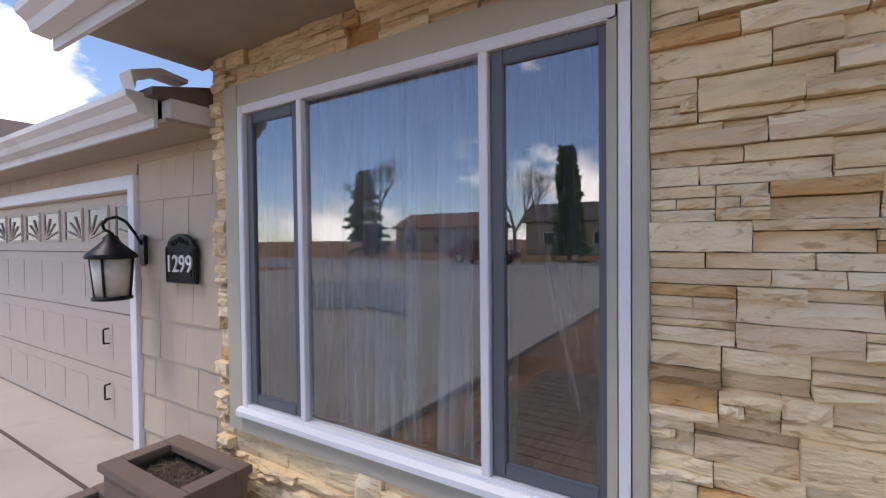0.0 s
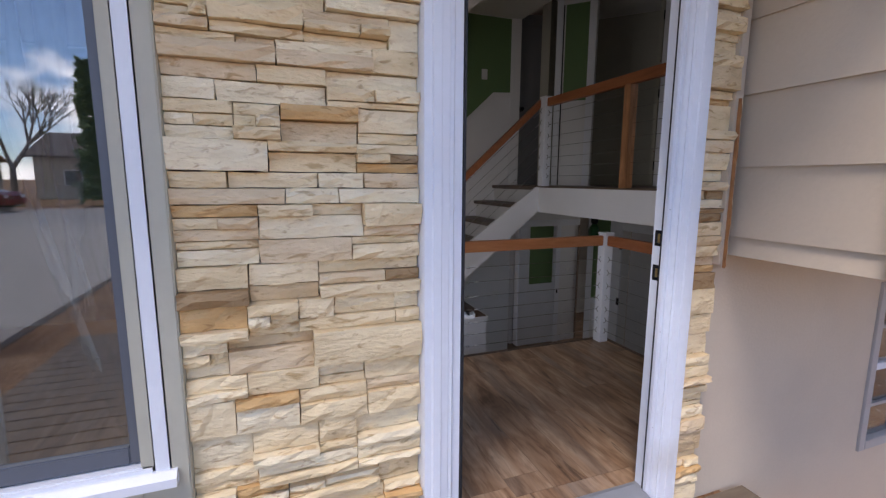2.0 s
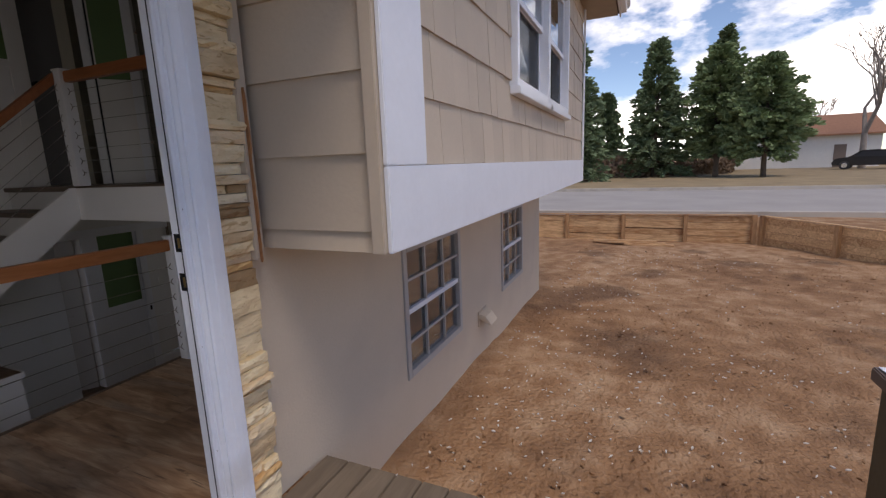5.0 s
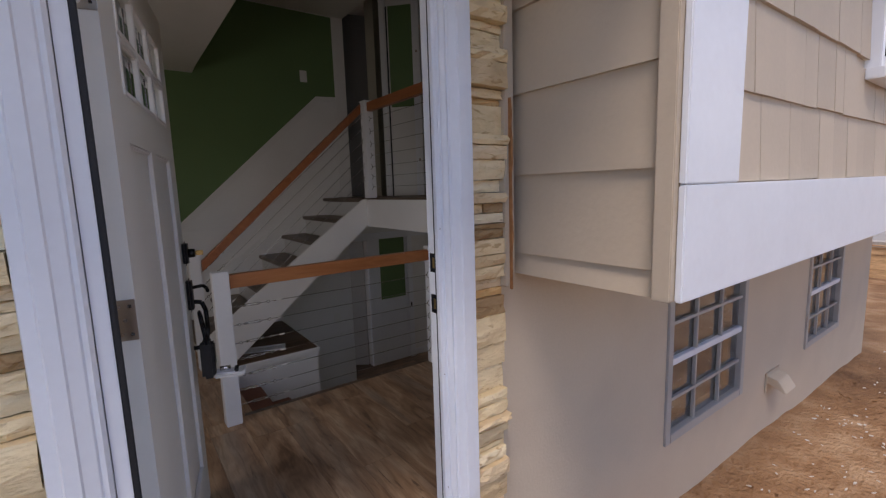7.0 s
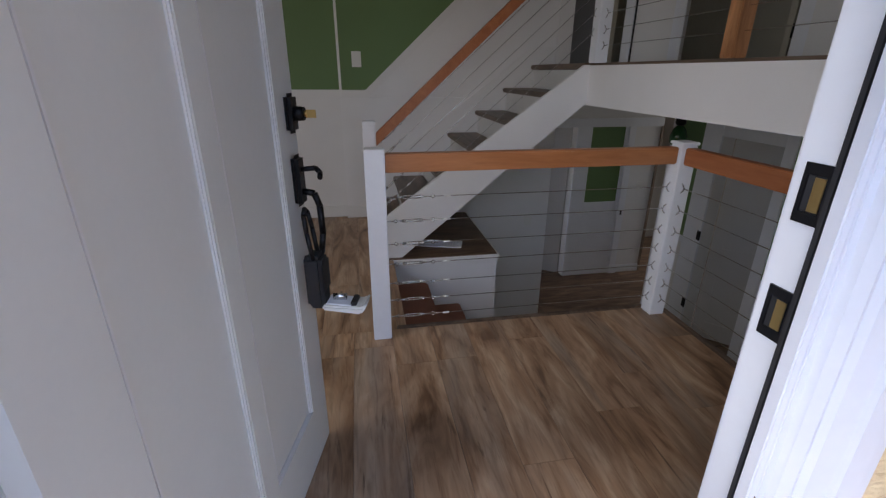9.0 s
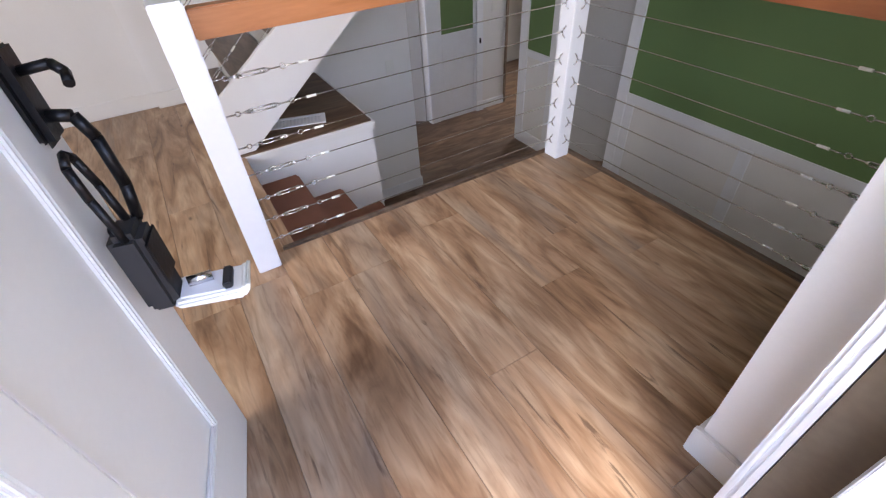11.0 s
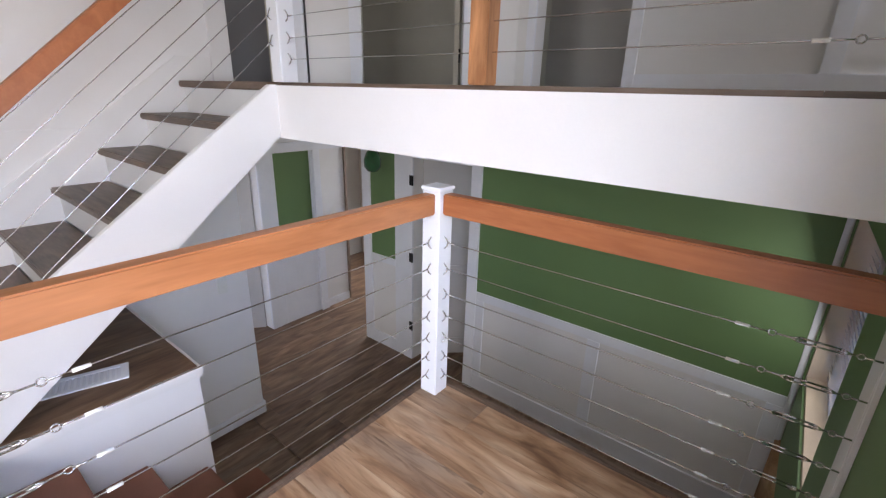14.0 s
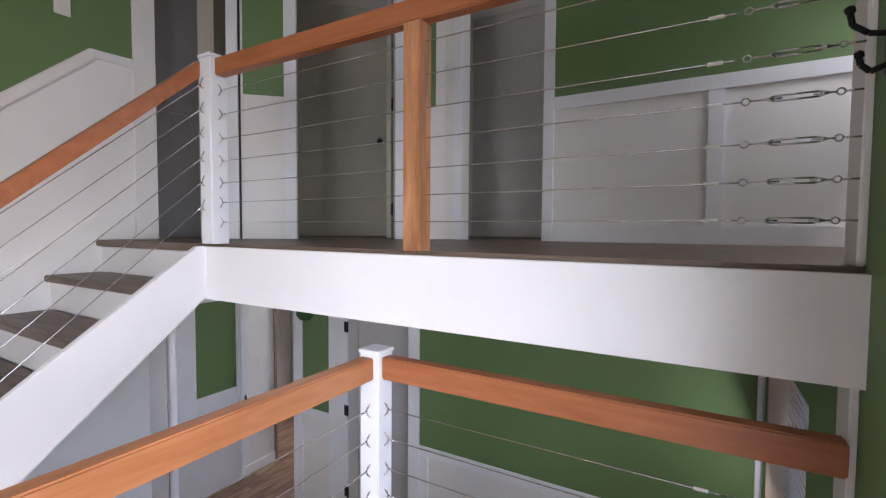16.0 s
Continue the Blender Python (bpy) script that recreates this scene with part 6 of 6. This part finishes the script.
bm = bmesh.new()
for k in range(3600):
    x, y = random.uniform(1.7, 11.8), random.uniform(-6.5, -0.05)
    c = Vector((x, y, ground_height(x, y) + 0.015))
    s = random.uniform(0.008, 0.034)
    q = [bm.verts.new(c + Vector((random.uniform(-1, 1), random.uniform(-1, 1), random.uniform(-0.3, 0.8))) * s) for _ in range(4)]
    for f in ((0, 1, 2), (0, 2, 3), (0, 3, 1), (1, 3, 2)):
        bm.faces.new([q[i] for i in f])
tagged(part("dirt_clods", bm, "dirt"), "small clods of brown soil on the yard", "soil", "", "stuff")
bd = bmesh.new()
for k in range(3):
    box(bd, 12.6 + 0.1 * k, 12.8 + 0.1 * k, -2.3 + 0.2 * k, -1.1 + 0.4 * k, -0.945 + 0.03 * k, -0.915 + 0.03 * k)
tagged(part("board_offcut", bd, "cedar_fence"), "pale cedar offcuts lying by the retaining wall", "lumber")

# ---- trees and distance ----
EYE = Vector((-0.33, -1.53, 0))
FWD, RGT = Vector((0.92, 0.392, 0)), Vector((0.392, -0.92, 0))


def far_place(lat, depth, z=-0.16):
    p = EYE + depth * (FWD + lat * RGT)
    return Vector((p.x, p.y, z))


def spray(bm, c, d, size, rng):
    """A small drooping spray of needles: three narrow leaves fanned about d."""
    side = d.cross(Vector((0, 0, 1)))
    side = side.normalized() if side.length > 1e-3 else Vector((1, 0, 0))
    for k in range(3):
        w = (d + side * rng.uniform(-0.8, 0.8) + Vector((0, 0, rng.uniform(-0.5, 0.4)))).normalized()
        s2 = w.cross(Vector((rng.uniform(-1, 1), rng.uniform(-1, 1), rng.uniform(-1, 1)))).normalized() * size * 0.26
        a, b = c, c + w * size
        m = c + w * size * 0.5
        bm.faces.new([bm.verts.new(p) for p in (a, m + s2, b, m - s2)])


def conifer(p, h, wide, seed, sparse=1.0, label="tall dark green spruce across the street"):
    return evergreen("conifer", p, h, wide, seed, int(300 * sparse), 0.05, lambda f: (1 - f) ** 0.8, "needles", label, 0.02)


def pine(p, h, wide, seed, label):
    return evergreen("pine", p, h, wide, seed, 290, 0.2, lambda f: 0.45 + 1.1 * f if f < 0.3 else (1 - (f - 0.3) / 0.7) ** 0.6 * 0.78, "pine_needles", label, 0.024)


def evergreen(name, p, h, wide, seed, n, low, profile, material, label, girth):
    rng = random.Random(seed)
    t = thing(name, p, label, "tree", "evergreen trees")
    bm = bmesh.new()
    lean = Vector((rng.uniform(-0.03, 0.03), rng.uniform(-0.03, 0.03), 1))
    rod(bm, p - Vector((0, 0, 0.2)), p + lean * h * 0.96, girth * h, 0.012, 8)
    cr = bmesh.new()
    for k in range(n):
        f = rng.random() ** 0.85
        z = h * (low + (0.99 - low) * f)
        r = wide * profile(f) * rng.uniform(0.55, 1.12) + 0.15
        a = rng.uniform(0, 6.283)
        d = Vector((math.cos(a), math.sin(a), -0.15 + 0.45 * f + rng.uniform(-0.1, 0.15)))
        root = p + lean * z
        rod(bm, root, root + d * r * 0.9, 0.035 * (1.1 - f), 0.008, 4, False)
        m = max(16, int(r * 19))
        for i in range(m):
            u = 0.2 + 0.8 * (i + rng.random()) / m
            c = root + d * r * u + Vector((0, 0, -0.10 * r * u * u))
            spray(cr, c + Vector((rng.uniform(-1, 1), rng.uniform(-1, 1), rng.uniform(-0.8, 0.8))) * 0.2, d, rng.uniform(0.2, 0.46), rng)
    part("trunk", bm, "bark", t)
    part("crown", cr, material, t)
    return t


def bare_tree(p, h, seed, label, spread=0.62):
    rng = random.Random(seed)
    t = thing("bare_tree", p, label, "tree", "leafless trees")
    bm, tw = bmesh.new(), bmesh.new()

    def limb(a, d, ln, r, depth):
        b = a + d * ln
        rod(bm if depth > 2 else tw, a, b, r, r * 0.7, 6 if depth > 2 else 4, False)
        if depth == 0:
            return
        for k in range(rng.choice((2, 3, 3))):
            d2 = (d + Vector((rng.uniform(-1, 1), rng.uniform(-1, 1), rng.uniform(-0.1, 0.5))) * spread).normalized()
            limb(b, d2, ln * rng.uniform(0.66, 0.86), r * 0.62, depth - 1)
    limb(p - Vector((0, 0, 0.2)), Vector((0.03, 0.02, 1)).normalized(), h * 0.24, 0.022 * h, 6)
    part("trunk", bm, "bare_bark", t)
    tagged(part("twigs", tw, "bare_bark", t), kind="stuff")
    return t


conifer(far_place(0.285, 33), 9.6, 2.3, 1)
conifer(far_place(0.352, 46), 7.7, 1.8, 2, label="smaller dark green spruce behind the street trees")
conifer(far_place(0.452, 36), 10.0, 2.7, 3)
conifer(far_place(0.582, 43), 12.7, 2.7, 4, label="tall spiky spruce behind the pines")
pine(far_place(0.585, 33), 8.8, 3.2, 5, "broad green pine standing across the street")
pine(far_place(0.688, 30), 7.5, 3.1, 6, "green pine with dark limbs across the street")
bare_tree(far_place(0.90, 38), 12.5, 7, "tall leafless tree with many fine branches")
bare_tree(far_place(0.52, 47), 10.5, 8, "leafless tree between the evergreens")
bare_tree(far_place(0.80, 52), 9.0, 9, "leafless tree beside the white house")
bare_tree(far_place(1.03, 44), 11.0, 10, "tall leafless tree beyond the driveway")

bm = bmesh.new()
rng = random.Random(3)
for k in range(2600):
    u = rng.uniform(0.20, 0.62)
    c = far_place(u, rng.uniform(36, 40), -0.16) + Vector((0, 0, rng.random() ** 1.6 * (1.6 if u < 0.42 else 1.0)))
    spray(bm, c, Vector((rng.uniform(-1, 1), rng.uniform(-1, 1), 1)).normalized(), rng.uniform(0.2, 0.5), rng)
tagged(part("brush", bm, "dry_brush"), "brown leafless hedge across the street", "hedge", "", "stuff")


def house(p, ang, L, D, H, wallm, roofm, label, windows=3):
    t = local_thing("far_house", Matrix.Translation(p) @ Matrix.Rotation(ang, 4, "Z"), label, "house", "houses")
    part("wall", wall(bmesh.new(), "y", 0.0, 0.2, -L / 2, L / 2, -0.2, H), wallm, t)
    part("wall", wall(bmesh.new(), "y", D - 0.2, D, -L / 2, L / 2, -0.2, H), wallm, t)
    for s in (-1, 1):
        x = s * (L / 2 - 0.1)
        part("gable", prism(bmesh.new(), [(0.2, -0.2), (D - 0.2, -0.2), (D - 0.2, H), (D / 2, H + D * 0.2), (0.2, H)], "x", x - 0.1, x + 0.1), wallm, t)
    part("roof", prism(bmesh.new(), [(-0.5, H - 0.05), (D / 2, H + D * 0.24), (D + 0.5, H - 0.05), (D + 0.5, H + 0.1), (D / 2, H + D * 0.24 + 0.16), (-0.5, H + 0.1)], "x", -L / 2 - 0.4, L / 2 + 0.4), roofm, t)
    for k in range(windows):
        x = -L / 2 + L * (k + 0.5) / windows
        w = part("window", ring(bmesh.new(), x - 0.6, x + 0.6, 0.9, 2.1, 0.08, -0.04, 0.02), "white_trim", t)
        part("pane", B(x - 0.52, x + 0.52, -0.02, -0.004, 0.98, 2.02), "far_window", w)
    part("door", B(L * 0.28 - 0.45, L * 0.28 + 0.45, -0.03, -0.002, -0.1, 2.05), "planter_brown", t)
    return t


house(far_place(0.745, 44), radians(-92), 13, 8, 2.9, "house_white", "roof_red", "white single-storey house with a rust brown roof", 0)
house(far_place(1.28, 46), radians(-92), 11, 8, 2.9, "house_tan", "roof_red", "tan single-storey house with a brown roof", 2)
house(Vector((-20.5, 3.2, -0.1)), radians(90), 9, 8, 4.3, "house_tan", "roof_shingle", "neighbouring tan house with a brown shingle roof", 2)
house(Vector((-10, -40, -0.1)), radians(180), 14, 8, 3.0, "house_tan", "roof_shingle", "tan house across the front street", 3)
house(Vector((13, -36, -0.1)), radians(180), 12, 8, 3.0, "house_white", "roof_shingle", "pale house across the front street", 3)
house(Vector((-32, -47, -0.1)), radians(180), 13, 8, 3.0, "house_tan", "roof_red", "brown-roofed house across the front street", 3)
conifer(Vector((-9.5, -29, -0.1)), 7.5, 1.0, 21, 0.8, "narrow dark evergreen across the front street")
conifer(Vector((3.5, -38, -0.1)), 9, 2.4, 22, 0.8, "dark spruce across the front street")
bare_tree(Vector((-14, -30, -0.1)), 9, 23, "leafless tree across the front street")
bare_tree(Vector((-28, -30, -0.1)), 10, 24, "leafless tree down the front street")
conifer(Vector((-34, -36, -0.1)), 9, 2.6, 25, 0.7, "dark spruce down the front street")

# low white picket fence at the corner of the front yard, seen in the glass
pf = thing("picket_fence", (-7.4, -6.2, -0.1), "low white picket fence at the corner of the front yard", "fence")
for a, b in (((-8.7, -5.25), (-7.4, -6.2)), ((-7.4, -6.2), (-5.9, -5.7))):
    a, b = Vector((*a, 0)), Vector((*b, 0))
    d = b - a
    turn = Matrix.Translation(a) @ Matrix.Rotation(math.atan2(d.y, d.x), 4, "Z")
    n = int(d.length / 0.115)
    for k in range(n):
        x = 0.05 + 0.115 * k
        bm = prism(bmesh.new(), [(x - 0.035, -0.11), (x + 0.035, -0.11), (x + 0.035, 0.48), (x, 0.54), (x - 0.035, 0.48)], "y", 0.0, 0.018)
        bm.transform(turn)
        part("picket", bm, "white_trim", pf)
    for z in (0.05, 0.36):
        bm = B(0.0, d.length, 0.0185, 0.045, z, z + 0.06)
        bm.transform(turn)
        part("rail", bm, "white_trim", pf)


def car(p, ang, paint, label):
    t = local_thing("car", Matrix.Translation(p) @ Matrix.Rotation(ang, 4, "Z"), label, "car", "parked cars")
    prof = [(-2.15, 0.32), (-2.2, 0.62), (-2.1, 0.86), (-1.75, 0.95), (-1.1, 1.42), (-0.6, 1.5), (0.45, 1.47), (1.1, 0.98), (1.95, 0.86), (2.15, 0.66), (2.15, 0.32)]
    part("body", prism(bmesh.new(), prof, "y", -0.85, 0.85, bevel=0.07), paint, t)
    for s in (-1, 1):
        part("side_window", prism(bmesh.new(), [(-1.45, 0.98), (-0.95, 1.36), (0.35, 1.36), (0.85, 0.98)], "y", s * 0.853 - 0.006, s * 0.853 + 0.006), "far_window", t)
        for x in (-1.35, 1.35):
            bm = bmesh.new()
            rod(bm, (x, s * 0.68, 0.33), (x, s * 0.87, 0.33), 0.33, 0.33, 18)
            w = part("wheel", bm, "black_rubber", t)
            bm = bmesh.new()
            rod(bm, (x, s * 0.86, 0.33), (x, s * 0.88, 0.33), 0.2, 0.18, 14)
            part("rim", bm, "steel", w)
        part("headlight", B(2.02, 2.14, s * 0.62 - 0.14, s * 0.62 + 0.14, 0.62, 0.76, bevel=0.03), "plastic_white", t)
    return t


car(far_place(0.915, 36), radians(65), "car_black", "black car parked beside the white house")
car(Vector((-13.5, -24, -0.13)), radians(3), "car_red", "dark red car parked on the front street")
car(Vector((1.5, -27.5, -0.1)), radians(0), "car_black", "black car parked across the front street")

# ---- pieces: stone veneer ----


def rough_block(seed):
    """A unit stone, one wide and high, its face broken by a few chipped facets."""
    rng = random.Random(seed)
    bm = bmesh.new()
    nx, nz = 4, 2
    f, b = {}, {}
    for i in range(nx + 1):
        for j in range(nz + 1):
            edge = i in (0, nx) or j in (0, nz)
            dx = 0 if i in (0, nx) else rng.uniform(-0.06, 0.06)
            dz = 0 if j in (0, nz) else rng.uniform(-0.15, 0.15)
            f[i, j] = bm.verts.new((i / nx + dx + (rng.uniform(-0.008, 0.008) if edge else 0), -1 + (rng.uniform(0.03, 0.2) if edge else rng.uniform(-0.10, 0.12)), j / nz + dz + (rng.uniform(-0.03, 0.03) if edge else 0)))
    for i in range(nx):
        for j in range(nz):
            bm.faces.new((f[i, j], f[i + 1, j], f[i + 1, j + 1], f[i, j + 1]))
    loop = [(i, 0) for i in range(nx + 1)] + [(nx, j) for j in range(1, nz + 1)] + [(i, nz) for i in range(nx - 1, -1, -1)] + [(0, j) for j in range(nz - 1, 0, -1)]
    back = [bm.verts.new((f[k].co.x, 0, f[k].co.z)) for k in loop]
    for k in range(len(loop)):
        k2 = (k + 1) % len(loop)
        bm.faces.new((f[loop[k]], back[k], back[k2], f[loop[k2]]))
    me = mesh_of("stone", bm)
    me.materials.append(MATS["ledge_stone"])
    return me


BLOCKS = [rough_block(100 + k) for k in range(16)]
stone_wall = bpy.data.objects["wall_front"]
srng = random.Random(11)


REST = []


def lay(x0, x1, z0, z1):
    d = srng.choice((0.040, 0.052, 0.060, 0.068, 0.080, 0.096))
    me = srng.choice(BLOCKS)
    m = Matrix.Translation((x0 + 0.0015, 0.059, z0 + 0.0015)) @ Matrix.Diagonal((x1 - x0 - 0.003, d, z1 - z0 - 0.003, 1))
    if REST and REST[-1]:
        REST[-1].append((me, m))
        return
    ob = new("stone", me)
    ob.matrix_world = m
    ob.parent = stone_wall


def courses(x0, x1, z0, z1):
    z = z0
    while z < z1 - 0.01:
        h = srng.choice((0.045, 0.055, 0.07, 0.085, 0.10, 0.11))
        if z1 - (z + h) < 0.05:
            h = z1 - z
        x = x0
        while x < x1 - 0.005:
            w = srng.uniform(0.10, 0.30)
            if x1 - (x + w) < 0.08:
                w = x1 - x
            if w > 0.6:
                w *= 0.5
            k = srng.random()
            if k < 0.26 or h < 0.055:
                lay(x, x + w, z, z + h)
            elif k < 0.74 or h < 0.085:
                s = srng.choice((0.32, 0.42, 0.58, 0.66)) * h
                lay(x, x + w, z, z + s)
                if w > 0.24 and srng.random() < 0.6:
                    c = x + w * srng.uniform(0.35, 0.65)
                    lay(x, c, z + s, z + h)
                    lay(c, x + w, z + s, z + h)
                else:
                    lay(x, x + w, z + s, z + h)
            else:
                a, b = h * 0.34, h * 0.66
                c = x + w * srng.uniform(0.35, 0.65)
                lay(x, x + w, z, z + a)
                lay(x, c, z + a, z + b)
                lay(c, x + w, z + a, z + b)
                lay(x, x + w, z + b, z + h)
            x += w
        z += h


courses(-0.825, -0.143, -0.13, 2.38)
courses(1.007, 1.18, -0.13, 2.38)
REST.append([None])
courses(-0.143, 1.007, 2.16, 2.38)
courses(-2.885, -0.825, 2.20, 2.38)
courses(-2.885, -0.825, -0.13, 0.40)
courses(-3.0, -2.885, -0.13, 2.38)
bm = bmesh.new()
for me, m in [r for r in REST[-1] if r]:
    k = len(bm.verts)
    bm.from_mesh(me)
    bm.verts.ensure_lookup_table()
    bmesh.ops.transform(bm, matrix=m, verts=bm.verts[k:])
rest = part("stone_courses", bm, "ledge_stone_joined")
rest.parent = stone_wall
rest["kind"] = "stuff"

# ---- pieces: shingle siding ----


def shingle_mesh():
    bm = prism(bmesh.new(), [(0.0, 0.0), (-1.0, 0.0), (-0.35, 1.0), (0.0, 1.0)], "x", 0, 1)
    me = mesh_of("shingle", bm)
    me.materials.append(MATS["tan_siding"])
    return me


SH = shingle_mesh()


def shingles(owner, x0, x1, zs, z1, y, lo, hi, holes, seed):
    rng = random.Random(seed)
    for k, z in enumerate(zs):
        top = zs[k + 1] if k + 1 < len(zs) else z1
        x = x0
        while x < x1 - 0.01:
            w = rng.uniform(lo, hi)
            if x1 - (x + w) < lo * 0.5:
                w = x1 - x
            a, b = x, x + w
            x = b
            zt, zb = top + 0.004, z
            for h in holes:
                if a < h[1] and b > h[0]:
                    if zb >= h[2] - 0.01 and zt <= h[3] + 0.01:
                        a, b = (a, h[0]) if a < h[0] else ((h[1], b) if b > h[1] else (0, 0))
                    elif zb < h[2] < zt:
                        zt = h[2]
                    elif zb < h[3] < zt:
                        zb = h[3]
            if b - a < 0.012 or zt - zb < 0.02:
                continue
            ob = new("shingle", SH)
            ob.matrix_world = Matrix.Translation((a + 0.002, y, zb + rng.uniform(-0.003, 0.003))) @ Matrix.Diagonal((b - a - 0.004, rng.uniform(0.015, 0.02), zt - zb, 1))
            ob.parent = owner


uw = bpy.data.objects["wall_upper_front"]
shingles(uw, 1.572, 7.138, [1.342 + 0.28 * k for k in range(8)], 3.49, -0.5715, 0.12, 0.28, [(3.05, 5.45, 1.86, 3.16)], 5)
gw = bpy.data.objects["wall_garage"]
shingles(gw, -4.058, -3.003, [-0.16 + 0.262 * k for k in range(9)], 2.0, 0.0985, 0.16, 0.34, [], 6)
shingles(gw, -8.4, -4.06, [1.864], 2.0, 0.0985, 0.2, 0.36, [], 7)
# lap boards on the side of the overhang
sw = bpy.data.objects["wall_upper_side"]
for k in range(9):
    z0 = 1.02 if k == 0 else 1.10 + 0.29 * (k - 1)
    z1 = 1.10 if k == 0 else z0 + 0.29
    z1 = min(z1, 3.49)
    if z1 - z0 < 0.03:
        continue
    bm = prism(bmesh.new(), [(1.279, z0), (1.252, z0), (1.268, z1 + 0.004), (1.279, z1 + 0.004)], "y", -0.536, 0.046)
    o = part("lap_board", bm, "tan_siding")
    o.parent = sw

# ---- pieces: deck boards ----
for k in range(26):
    y1 = 0.03 - 0.142 * k
    part("deck_board", B(-2.4, 1.53, y1 - 0.136, y1, -0.186, -0.15, bevel=0.004), "deck_board", deck)

# ---- pieces: floor planks ----


def planks(owner, x0, x1, y0, y1, top, width, length, material, seed, along="y"):
    rng = random.Random(seed)
    ob0 = bpy.data.objects[owner]
    n = max(1, round(((x1 - x0) if along == "y" else (y1 - y0)) / width))
    step = ((x1 - x0) if along == "y" else (y1 - y0)) / n
    for i in range(n):
        s = (x0 if along == "y" else y0) + step * i
        a0, a1 = (y0, y1) if along == "y" else (x0, x1)
        a = a0 - rng.uniform(0, length)
        while a < a1:
            b = a + length
            lo, hi = max(a, a0), min(b, a1)
            if hi - lo > 0.01:
                g = 0.0007
                if along == "y":
                    bm = B(s + g, s + step - g, lo + g, hi - g, top - 0.012, top)
                else:
                    bm = B(lo + g, hi - g, s + g, s + step - g, top - 0.012, top)
                o = part("plank", bm, material)
                o.parent = ob0
            a = b


planks("floor_entry", -3.0, 2.004, 0.161, 1.644, 0.0, 0.185, 1.22, "floor_oak_y", 1)
planks("floor_entry", 0.0, 0.975, 0.07, 0.160, 0.0, 0.185, 1.22, "floor_oak_y", 6)
planks("floor_living", -3.0, 0.55, 1.644, 3.63, 0.0, 0.185, 1.22, "floor_oak_y", 2)
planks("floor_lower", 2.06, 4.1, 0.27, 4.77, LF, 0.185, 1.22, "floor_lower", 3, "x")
planks("floor_upper", 1.96, 3.57, -0.40, 3.60, UF, 0.185, 1.22, "tread_oak", 4, "y")
